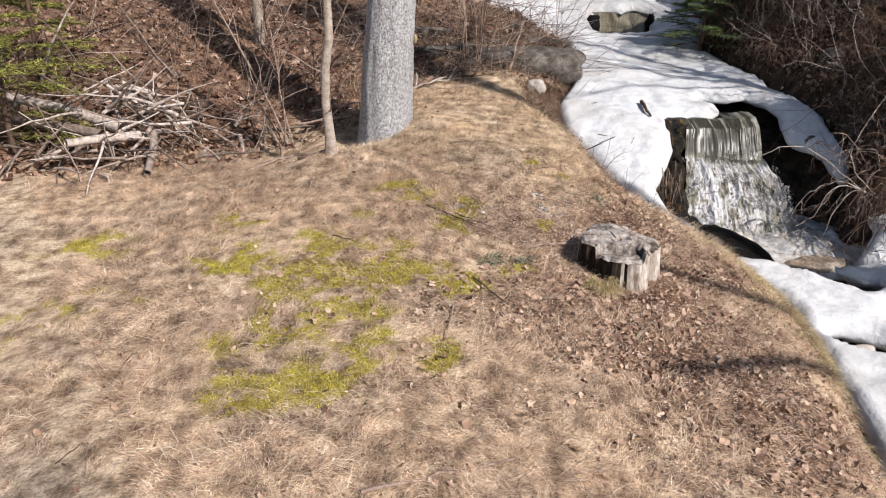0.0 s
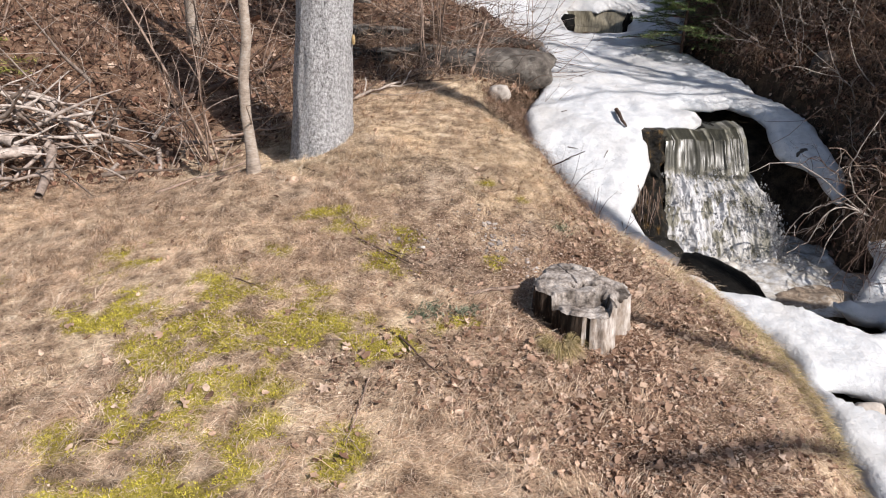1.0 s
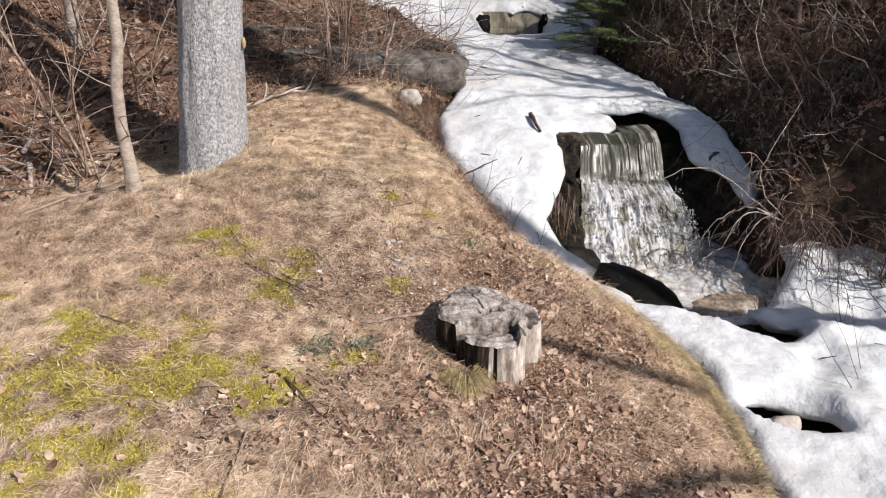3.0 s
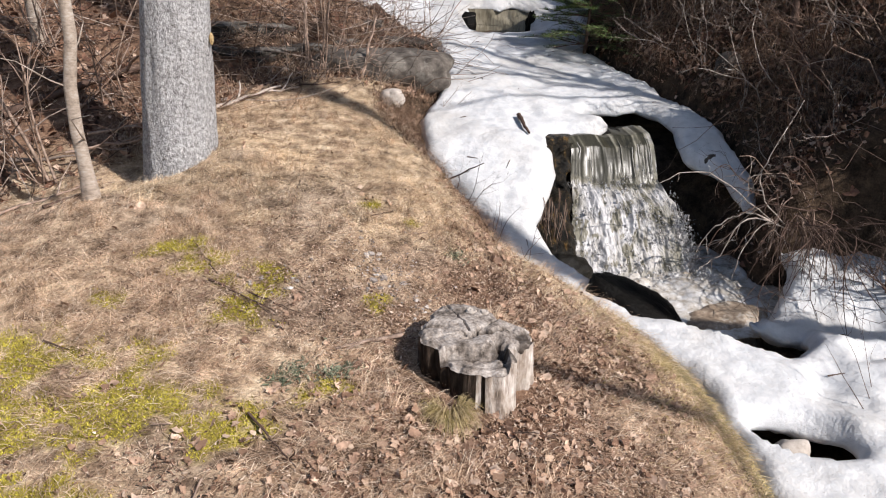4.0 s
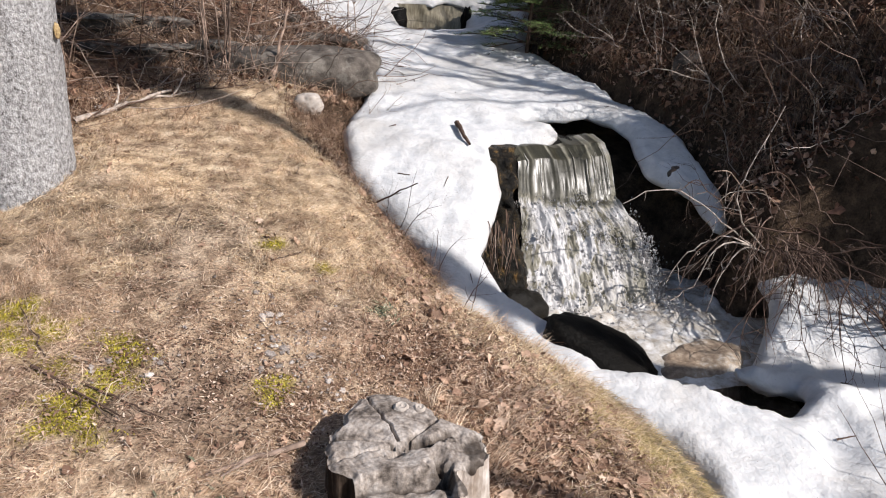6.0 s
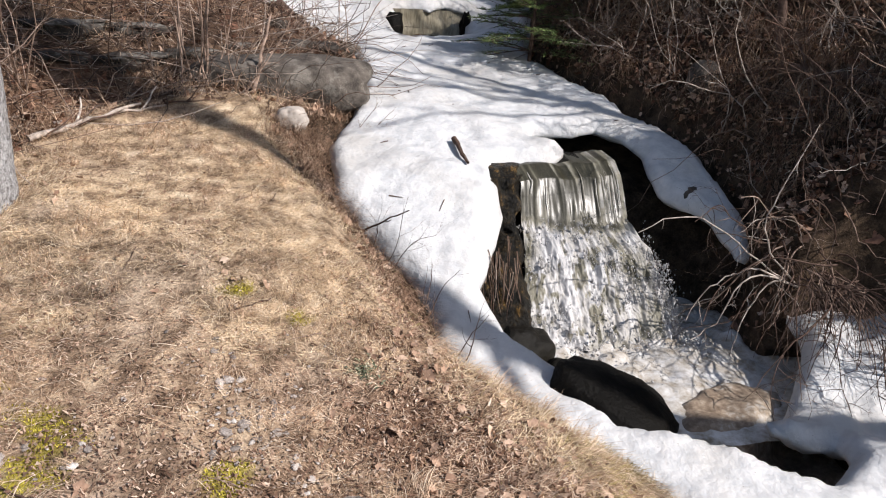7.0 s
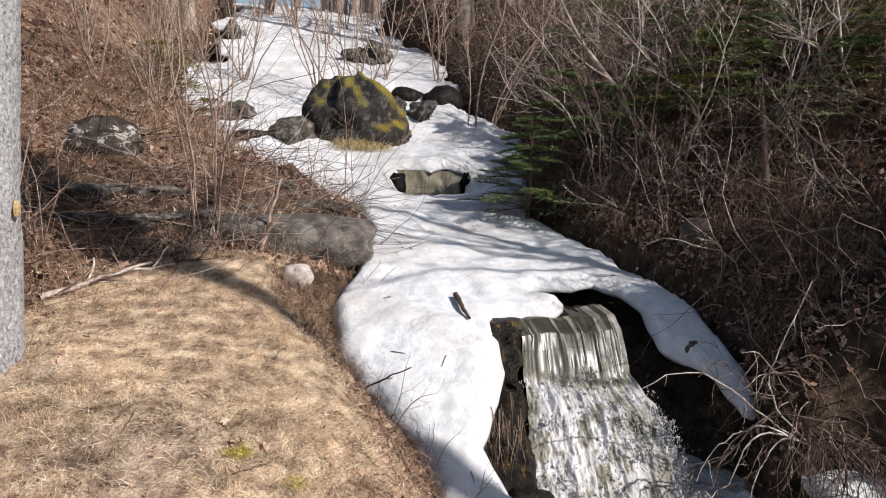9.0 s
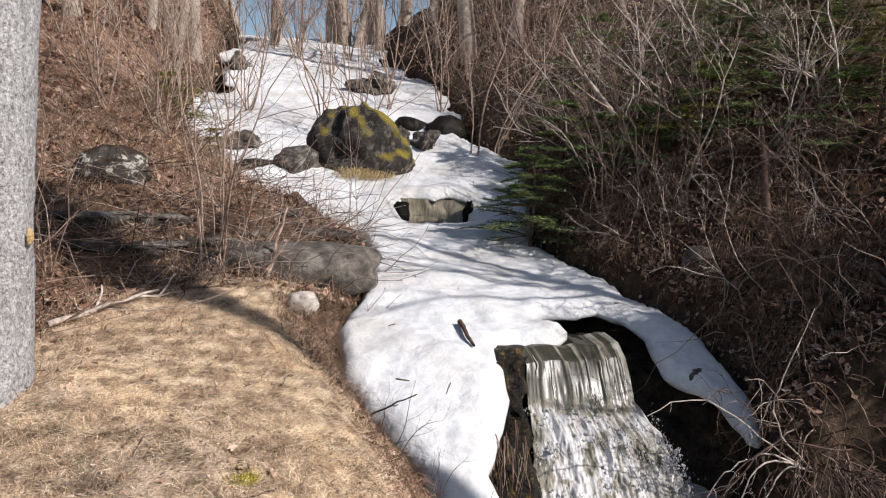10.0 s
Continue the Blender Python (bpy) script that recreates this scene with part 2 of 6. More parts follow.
def ground_material():
    m, n, l, b = nodes_of("thatch_and_litter")
    v = coords(n, l)
    big, mid, fine = tex_noise(n, l, v, 1.3, 4), tex_noise(n, l, v, 9, 5, 0.65), tex_noise(n, l, v, 70, 4, 0.7)
    straw = ramp(n, l, mid, [(0.32, (0.17, 0.115, 0.078)), (0.45, (0.4, 0.285, 0.19)), (0.56, (0.66, 0.505, 0.345)), (0.7, (0.82, 0.68, 0.5))])
    brown = ramp(n, l, mid, [(0.3, (0.07, 0.042, 0.03)), (0.5, (0.20, 0.12, 0.08)), (0.72, (0.36, 0.24, 0.165))])
    # dark soil, with the shade on the banks put into its colour
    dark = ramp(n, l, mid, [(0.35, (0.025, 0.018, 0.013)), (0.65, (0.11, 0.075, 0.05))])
    a = n.new("ShaderNodeAttribute")
    a.attribute_name = "cover"
    sep = n.new("ShaderNodeSeparateColor")
    l.new(a.outputs["Color"], sep.inputs[0])
    grey = ramp(n, l, mid, [(0.34, (0.06, 0.042, 0.03)), (0.64, (0.5, 0.39, 0.3))])
    straw = mix(n, l, ramp(n, l, big, [(0.45, (0, 0, 0)), (0.65, (0.8, 0.8, 0.8))]), straw, grey)
    col = mix(n, l, sep.outputs[0], straw, brown)
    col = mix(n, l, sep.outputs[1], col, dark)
    moss = ramp(n, l, mid, [(0.3, (0.2, 0.165, 0.03)), (0.7, (0.46, 0.39, 0.07))])
    col = mix(n, l, sep.outputs[2], col, moss)
    shade = ramp(n, l, fine, [(0.3, (0.55, 0.55, 0.55)), (0.7, (1.3, 1.3, 1.3))])
    l.new(mix(n, l, 1.0, col, shade, "MULTIPLY"), b.inputs["Base Color"])
    b.inputs["Roughness"].default_value = 0.95
    b.inputs["Specular IOR Level"].default_value = 0.1
    bump(n, l, b, fine, 0.8, 0.02)
    return m


def snow_material():
    m, n, l, b = nodes_of("old_snow")
    v = coords(n, l)
    big, mid, fine = tex_noise(n, l, v, 1.6, 4), tex_noise(n, l, v, 12, 4), tex_noise(n, l, v, 140, 3)
    clean = ramp(n, l, mid, [(0.3, (0.5, 0.51, 0.525)), (0.6, (0.64, 0.64, 0.645))])
    dirty = (0.41, 0.385, 0.355)
    patch = ramp(n, l, big, [(0.45, (0, 0, 0)), (0.7, (0.65, 0.65, 0.65))])
    col = mix(n, l, patch, clean, dirty)
    speck = n.new("ShaderNodeTexVoronoi")
    speck.inputs["Scale"].default_value = 26
    l.new(v, speck.inputs["Vector"])
    dots = ramp(n, l, speck.outputs["Distance"], [(0.03, (1, 1, 1)), (0.07, (0, 0, 0))])
    col = mix(n, l, dots, col, (0.16, 0.12, 0.09))
    l.new(col, b.inputs["Base Color"])
    b.inputs["Roughness"].default_value = 0.6
    b.inputs["Specular IOR Level"].default_value = 0.25
    b.inputs["Subsurface Weight"].default_value = 0.15
    b.inputs["Subsurface Radius"].default_value = (0.03, 0.035, 0.04)
    lump = tex_noise(n, l, v, 13, 6, 0.6)
    bump(n, l, b, lump, 0.4, 0.05)
    return m


M_GROUND = ground_material()
M_SNOW = snow_material()
M_ROCK = grainy("grey_rock", [(0.3, (0.05, 0.045, 0.04)), (0.5, (0.17, 0.155, 0.14)), (0.72, (0.3, 0.28, 0.26))], 5, 45, 0.85, 0.7, 0.02)
# wet rock, its near-black also carrying the deep shade beside the fall
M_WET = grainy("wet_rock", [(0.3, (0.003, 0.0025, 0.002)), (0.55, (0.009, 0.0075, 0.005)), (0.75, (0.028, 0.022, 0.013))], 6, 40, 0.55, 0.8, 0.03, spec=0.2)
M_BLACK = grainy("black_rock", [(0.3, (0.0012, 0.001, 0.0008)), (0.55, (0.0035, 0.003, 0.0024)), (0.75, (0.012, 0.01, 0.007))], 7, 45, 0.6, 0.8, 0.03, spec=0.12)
M_BARK = grainy("grey_bark", [(0.36, (0.09, 0.083, 0.08)), (0.44, (0.25, 0.243, 0.243)), (0.54, (0.42, 0.415, 0.42)), (0.66, (0.68, 0.68, 0.69))], 62, 150, 0.9, 1.0, 0.02, (1, 1, 0.75))
M_WETBROWN = grainy("wet_brown_rock", [(0.36, (0.002, 0.0017, 0.0013)), (0.5, (0.007, 0.0058, 0.004)), (0.58, (0.035, 0.024, 0.012)), (0.66, (0.2, 0.115, 0.035))], 14, 60, 0.5, 1.0, 0.04, (1, 1, 0.3), 0.2)
M_BIRCH = grainy("pale_bark", [(0.3, (0.12, 0.09, 0.07)), (0.5, (0.34, 0.28, 0.23)), (0.7, (0.5, 0.45, 0.4))], 10, 50, 0.85, 0.6, 0.006, (1, 1, 2))
M_TWIG = varied("grey_brown_twig", [(0, (0.10, 0.058, 0.04)), (0.5, (0.26, 0.18, 0.135)), (1, (0.5, 0.43, 0.37))])
M_TWIG_DARK = varied("dark_twig", [(0, (0.03, 0.018, 0.014)), (0.6, (0.095, 0.06, 0.045)), (1, (0.22, 0.16, 0.125))])
M_PALETWIG = varied("pale_twig", [(0, (0.2, 0.15, 0.12)), (0.5, (0.4, 0.34, 0.29)), (1, (0.62, 0.57, 0.52))])
M_RUDDY = varied("ruddy_dead_grass", [(0, (0.08, 0.042, 0.028)), (0.5, (0.27, 0.165, 0.108)), (1, (0.5, 0.37, 0.26))], 0.8, 6, 0.2, 0.15)
M_STRAW = varied("dead_grass", [(0, (0.26, 0.165, 0.115)), (0.3, (0.6, 0.43, 0.295)), (0.7, (0.78, 0.6, 0.435)), (1, (0.9, 0.78, 0.62))], 0.85, 9, 0.15, 0.2)
M_CREST = varied("yellow_dead_grass", [(0, (0.3, 0.2, 0.125)), (0.3, (0.65, 0.5, 0.32)), (0.7, (0.83, 0.68, 0.47)), (1, (0.93, 0.83, 0.65))], 0.85, 9, 0.15, 0.2)
M_LITTER = varied("brown_litter", [(0, (0.05, 0.026, 0.018)), (0.45, (0.2, 0.105, 0.07)), (0.75, (0.42, 0.265, 0.18)), (1, (0.58, 0.44, 0.34))], 0.75, 30, 0.25, 0.15)
M_GOLD = varied("golden_grass", [(0, (0.2, 0.155, 0.06)), (0.3, (0.4, 0.33, 0.13)), (0.6, (0.56, 0.44, 0.24)), (1, (0.74, 0.6, 0.38))], 0.75, 6, 0.3, 0.2)
M_MOSS = varied("yellow_moss", [(0, (0.24, 0.205, 0.03)), (0.5, (0.46, 0.395, 0.055)), (1, (0.62, 0.535, 0.11))], 0.85, 14, 0.1, 0.15)
M_GREEN = varied("low_green", [(0, (0.07, 0.08, 0.05)), (0.5, (0.16, 0.185, 0.115)), (1, (0.28, 0.29, 0.2))], 0.7, 10)
M_LEAF = varied("dry_leaf", [(0, (0.18, 0.105, 0.07)), (0.35, (0.4, 0.26, 0.18)), (0.7, (0.56, 0.39, 0.28)), (1, (0.68, 0.53, 0.41))], 0.7, 30, 0.3, 0.2)
M_LEAF_PIECE = varied("dry_leaf_single", [(0, (0.2, 0.115, 0.075)), (0.5, (0.4, 0.265, 0.18)), (1, (0.6, 0.44, 0.32))], 0.7, 30, 0.3, 0.2, "object")
M_CRUMB = varied("leaf_crumb", [(0, (0.09, 0.05, 0.035)), (0.4, (0.28, 0.175, 0.12)), (0.75, (0.46, 0.33, 0.24)), (1, (0.7, 0.57, 0.46))], 0.8, 12, 0.2, 0.1)
M_PEBBLE = varied("grey_pebble", [(0, (0.17, 0.145, 0.125)), (0.5, (0.34, 0.30, 0.27)), (1, (0.56, 0.52, 0.48))], 0.8, 8, 0.3, 0.0, "object")
M_NEEDLE = varied("spruce_needles", [(0, (0.06, 0.1, 0.03)), (0.5, (0.15, 0.22, 0.07)), (1, (0.32, 0.4, 0.15))], 0.6, 10, 0.3, 0.15)
M_OLIVE = varied("olive_needles", [(0, (0.15, 0.16, 0.03)), (0.5, (0.28, 0.29, 0.06)), (1, (0.46, 0.45, 0.13))], 0.6, 10, 0.3, 0.2)
M_STICK = varied("grey_stick", [(0, (0.12, 0.09, 0.07)), (0.5, (0.32, 0.26, 0.22)), (1, (0.52, 0.46, 0.41))], 0.85, 30, 0.2, 0.0, "object")
M_FOAM = varied("white_spray", [(0, (0.46, 0.445, 0.43)), (1, (0.58, 0.58, 0.58))], 0.75, 10, 0.2, 0.3)
M_WOOD = grainy("weathered_wood", [(0.3, (0.10, 0.09, 0.08)), (0.5, (0.33, 0.30, 0.27)), (0.7, (0.55, 0.52, 0.49))], 12, 70, 0.9, 0.8, 0.01, (1, 1, 0.25))


# ---- mesh helpers ----
def mesh_from(name, verts, faces, material, smooth_shade=True):
    me = bpy.data.meshes.new(name)
    verts = np.asarray(verts, float)
    if isinstance(faces, np.ndarray):
        k = faces.shape[1]
        me.vertices.add(len(verts))
        me.vertices.foreach_set("co", verts.ravel())
        me.loops.add(faces.size)
        me.loops.foreach_set("vertex_index", faces.astype(np.int32).ravel())
        me.polygons.add(len(faces))
        me.polygons.foreach_set("loop_start", np.arange(0, faces.size, k, dtype=np.int32))
        me.update(calc_edges=True)
    else:
        me.from_pydata([tuple(v) for v in verts], [], faces)
    me.materials.append(material)
    me.polygons.foreach_set("use_smooth", np.full(len(me.polygons), smooth_shade))
    me.update()
    return me


def part(name, me, parent=None, label=""):
    ob = new(name, me)
    ob.parent = parent
    return tagged(ob, label)


def base(name, place, label, category, group="", kind=""):
    """An Empty at the foot of a thing."""
    ob = new(name)
    ob.location = place
    ob.empty_display_size = 0.1
    return tagged(ob, label, category, group, kind)


def tubes(lines, sides=5):
    """Tapered tubes round polylines; each line is (points n x 3, radii n). Quads, with closed tips left open."""
    vs, fs, off = [], [], 0
    ang = np.arange(sides) * 2 * np.pi / sides
    ca, sa = np.cos(ang), np.sin(ang)
    for p, r in lines:
        p, r = np.asarray(p, float), np.asarray(r, float)
        d = np.gradient(p, axis=0)
        d /= np.linalg.norm(d, axis=1)[:, None] + 1e-9
        ref = np.array((1.0, 0.13, 0.07)) if abs(d[0, 2]) > 0.6 else np.array((0.1, 0.05, 1.0))
        u = np.cross(d, ref)
        u /= np.linalg.norm(u, axis=1)[:, None] + 1e-9
        w = np.cross(d, u)
        ring = p[:, None] + r[:, None, None] * (ca[None, :, None] * u[:, None] + sa[None, :, None] * w[:, None])
        n = len(p)
        vs.append(ring.reshape(-1, 3))
        i = np.arange(n - 1)[:, None] * sides + np.arange(sides)[None]
        j = np.arange(n - 1)[:, None] * sides + (np.arange(sides)[None] + 1) % sides
        fs.append(np.stack([i, j, j + sides, i + sides], -1).reshape(-1, 4) + off)
        off += n * sides
    return np.concatenate(vs), np.concatenate(fs)


def grid_faces(nx, ny):
    i, j = np.meshgrid(np.arange(nx - 1), np.arange(ny - 1), indexing="ij")
    a = i * ny + j
    return np.stack([a, a + ny, a + ny + 1, a + 1], -1).reshape(-1, 4)


def spread(lo, hi, step, reach, ratio=1.18):
    """Grid lines: even between lo and hi, then ever wider out to reach."""
    mid = np.arange(lo, hi + step / 2, step)
    out, s, d = [], step, 0
    while d < reach:
        s *= ratio
        d += s
        out.append(d)
    out = np.array(out)
    return np.concatenate([lo - out[::-1], mid, hi + out])


# ---- ground ----
def outcrop(x, y):
    """Dark bare rock and wet soil on the bank behind the lawn, tree shade painted in."""
    return np.exp(-((x + 0.6) / 1.15) ** 4 - ((y - 8.05) / 0.75) ** 4)


def build_ground():
    gx, gy = spread(-2.6, 4.4, 0.04, 900), spread(1.0, 8.6, 0.04, 900)
    X, Y = np.meshgrid(gx, gy, indexing="ij")
    Z = land_z(X, Y)
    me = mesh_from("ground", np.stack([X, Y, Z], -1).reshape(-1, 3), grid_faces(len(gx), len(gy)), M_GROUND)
    xl, xr, yb = lerp_table(Y, LEFT_X), lerp_table(Y, RIGHT_X), lerp_table(X, BACK_Y)
    ledge = outcrop(X, Y)
    litter = np.clip(smooth(-0.3, 0.5, Y - yb + 0.4 * vnoise(X * 1.5, Y * 1.5, 0, 41)) + leafy(X, Y) * 0.8 + 0.8 * worn(X, Y), 0, 1)
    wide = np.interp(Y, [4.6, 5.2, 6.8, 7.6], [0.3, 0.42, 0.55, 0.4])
    # darkens rim, far bank foot and outcrop: soil colour plus painted shade
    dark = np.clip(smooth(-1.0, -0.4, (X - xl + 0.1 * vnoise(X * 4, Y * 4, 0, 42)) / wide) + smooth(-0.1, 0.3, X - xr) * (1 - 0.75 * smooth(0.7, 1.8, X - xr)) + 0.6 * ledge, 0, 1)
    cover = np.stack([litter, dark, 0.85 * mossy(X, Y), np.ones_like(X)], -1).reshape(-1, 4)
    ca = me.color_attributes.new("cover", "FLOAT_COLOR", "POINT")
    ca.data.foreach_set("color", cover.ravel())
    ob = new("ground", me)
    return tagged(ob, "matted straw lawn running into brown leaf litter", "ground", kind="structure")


MOSS_SPOTS = [(-0.63, 4.2, 0.15, 2.2), (-0.25, 3.96, 0.13, 1.8), (-0.26, 3.74, 0.15, 1.5), (-1.09, 3.32, 0.24, 1.2), (-1.61, 3.21, 0.24, 1.2), (-1.69, 3.77, 0.2, 0.8), (-1.14, 3.03, 0.24, 1.2),
              (-0.72, 3.15, 0.15, 1.1), (-0.46, 3.08, 0.13, 0.9), (-0.26, 2.97, 0.15, 1.3), (-0.92, 2.77, 0.22, 1.1), (-0.74, 2.73, 0.18, 0.9), (-1.11, 2.5, 0.2, 0.9), (-1.3, 2.42, 0.2, 1.1),
              (-0.63, 2.31, 0.16, 1.0), (-0.35, 2.27, 0.14, 1.3), (-1.15, 1.95, 0.2, 1.1), (-0.77, 2.01, 0.18, 0.9), (0.14, 3.17, 0.1, 1.0), (0.34, 3.83, 0.1, 1.3), (-0.92, 3.82, 0.1, 0.8),
              (-0.64, 3.4, 0.11, 0.9), (-0.68, 2.91, 0.13, 1.0), (-2.11, 2.77, 0.22, 0.8), (-2.6, 3.5, 0.3, 0.6), (-2.46, 2.6, 0.22, 0.7), (0.28, 4.75, 0.06, 1.2), (0.55, 4.6, 0.06, 1.2), (0.0, 4.5, 0.05, 0.9)]


def mossy(x, y):
    """Where yellow-green moss grows in the lawn."""
    k = 0
    for cx, cy, r, a in MOSS_SPOTS:
        k = k + a * np.exp(-((x - cx) ** 2 + 1.3 * (y - cy) ** 2) / r ** 2)
    return np.clip(2.3 * k * (0.45 + 1.2 * fbm(x * 6.5, y * 6.5, 0, 4, 51, 0.65)) - 0.3, 0, 1)


def leafy(x, y):
    """Where fallen leaves gather on the lawn."""
    k = 0
    for cx, cy, sx, sy, a in ((1.0, 2.7, 0.7, 0.6, 1.0), (1.3, 3.6, 0.5, 0.5, 0.8), (0.3, 2.5, 0.8, 0.5, 0.6), (1.1, 4.4, 0.35, 0.5, 0.8), (0.45, 3.0, 0.3, 0.35, 0.9), (1.05, 5.1, 0.15, 0.4, 0.9), (0.92, 5.7, 0.12, 0.4, 1.0), (1.38, 4.72, 0.2, 0.25, 1.0), (1.2, 2.0, 0.6, 0.4, 0.8)):
        k = k + a * np.exp(-((x - cx) / sx) ** 2 - ((y - cy) / sy) ** 2)
    return np.clip(k * (0.7 + 0.7 * fbm(x * 2.5, y * 2.5, 0, 3, 61)), 0, 1)


def worn(x, y):
    """Bare brown thatch with crumbs of leaf and gravel."""
    k = np.exp(-((x - 0.35) / 0.85) ** 2 - ((y - 4.0) / 0.5) ** 2) + 0.8 * np.exp(-((x - 1.1) / 0.5) ** 2 - ((y - 2.9) / 0.6) ** 2) + 0.7 * np.exp(-((x - 1.05) / 0.22) ** 2 - ((y - 5.2) / 0.6) ** 2)
    return np.clip(k * (0.85 + 0.7 * fbm(x * 2.2, y * 2.2, 0, 4, 63)), 0, 1)


def stony(x, y):
    """Where grey gravel lies open."""
    k = np.exp(-((x - 0.38 + 0.3 * (y - 4.1)) / 0.13) ** 2 - ((y - 4.08) / 0.24) ** 2) + 0.8 * np.exp(-((x + 0.14) / 0.1) ** 2 - ((y - 3.95) / 0.07) ** 2)
    return np.clip(k, 0, 1)


build_ground()


# ---- snow over the brook ----
def build_snow():
    gx = np.arange(-2.2, 5.2, 0.035)
    gy = np.concatenate([np.arange(-12, 1.6, 0.25), np.arange(1.6, 11.5, 0.035), np.arange(11.5, 30, 0.09)])
    X, Y = np.meshgrid(gx, gy, indexing="ij")
    D = snow_edge(X, Y)
    inside = D > 0
    nx, ny = X.shape
    keep = (inside[:-1, :-1] & inside[1:, :-1] & inside[1:, 1:] & inside[:-1, 1:])
    used = np.zeros_like(inside)
    used[:-1, :-1] |= keep; used[1:, :-1] |= keep; used[1:, 1:] |= keep; used[:-1, 1:] |= keep
    # rim vertices slide out onto the true outline
    full = np.zeros((nx + 1, ny + 1), int)
    full[1:-1, 1:-1] = keep
    cnt = full[:-1, :-1] + full[1:, :-1] + full[:-1, 1:] + full[1:, 1:]
    rim = used & (cnt < 4)
    e = 0.012
    for _ in range(3):
        dx = (snow_edge(X + e, Y) - snow_edge(X - e, Y)) / (2 * e)
        dy = (snow_edge(X, Y + e) - snow_edge(X, Y - e)) / (2 * e)
        g = np.maximum(dx * dx + dy * dy, 0.3)
        d = snow_edge(X, Y)
        X = np.where(rim, X - np.clip(d * dx / g, -0.03, 0.03), X)
        Y = np.where(rim, Y - np.clip(d * dy / g, -0.03, 0.03), Y)
    D = np.maximum(snow_edge(X, Y), 0)
    soft = np.exp(-((X - 3.25) / 0.4) ** 2 - ((Y - 4.9) / 0.55) ** 2)
    r = 0.11 + 0.08 * soft
    q = np.clip(1 - D / r, 0, 1)
    top = snow_top(X, Y) - (0.09 + 0.03 * soft) * (1 - np.sqrt(1 - q * q * 0.98))
    thick = 0.17 + 0.03 * vnoise(X * 3, Y * 3, 0, 36)
    low = top - np.where(rim, 0.03, thick * (1 - 0.45 * q))
    idx = np.full(X.shape, -1)
    idx[used] = np.arange(used.sum())
    n = used.sum()
    verts = np.concatenate([np.stack([X, Y, top], -1)[used], np.stack([X, Y, low], -1)[used]])
    a, b, c, d = idx[:-1, :-1][keep], idx[1:, :-1][keep], idx[1:, 1:][keep], idx[:-1, 1:][keep]
    up = np.stack([a, b, c, d], -1)
    down = np.stack([d, c, b, a], -1) + n
    eds = np.concatenate([up[:, [0, 1]], up[:, [1, 2]], up[:, [2, 3]], up[:, [3, 0]]])
    seen = set(map(tuple, eds.tolist()))
    wall = np.array([(q0, p0, p0 + n, q0 + n) for p0, q0 in seen if (q0, p0) not in seen])
    me = mesh_from("snow_cover", verts, np.concatenate([up, down, wall]), M_SNOW)
    return tagged(new("snow_cover", me), "thick old white snow bridging the brook", "snow", kind="structure")


build_snow()


# ---- water ----
def build_water():
    gx, gy = np.arange(1.4, 3.6, 0.025), np.arange(4.66, 6.3, 0.025)
    X, Y = np.meshgrid(gx, gy, indexing="ij")
    near = np.exp(-((Y - 5.6) / 0.35) ** 2)
    Z = -0.56 + near * 0.05 * np.abs(fbm(X * 6, Y * 6, 0, 3, 71)) + 0.012 * fbm(X * 9, Y * 9, 0, 3, 72)
    me = mesh_from("pool_water", np.stack([X, Y, Z], -1).reshape(-1, 3), grid_faces(len(gx), len(gy)), M_POOL)
    return tagged(new("pool_water", me), "frothing brown-white plunge pool of meltwater", "water", kind="structure")


def pool_material():
    m, n, l, b = nodes_of("frothy_water")
    v = coords(n, l)
    w = tex_noise(n, l, v, 9, 6, 0.7)
    l.new(ramp(n, l, w, [(0.34, (0.27, 0.225, 0.17)), (0.48, (0.5, 0.465, 0.42)), (0.62, (0.7, 0.69, 0.68))]), b.inputs["Base Color"])
    b.inputs["Roughness"].default_value = 0.2
    bump(n, l, b, w, 0.35, 0.02)
    return m


M_POOL = pool_material()
build_water()


def fall_profile(u, v):
    """Sheet of the fall: u across 0..1, v down 0..1."""
    left = np.interp(v, [0, 0.15, 0.45, 1.0], [1.93, 2.0, 1.97, 1.8])
    right = np.interp(v, [0, 0.4, 0.55, 1.0], [2.74, 2.74, 2.8, 2.84])
    x = left + (right - left) * u
    y = np.interp(v, [0, 0.06, 0.14, 0.42, 0.55, 1.0], [6.92, 6.68, 6.56, 6.36, 6.12, 5.66])
    z = np.interp(v, [0, 0.06, 0.14, 0.42, 0.55, 1.0], [0.36, 0.345, 0.27, -0.02, -0.12, -0.56])
    return x, y, z


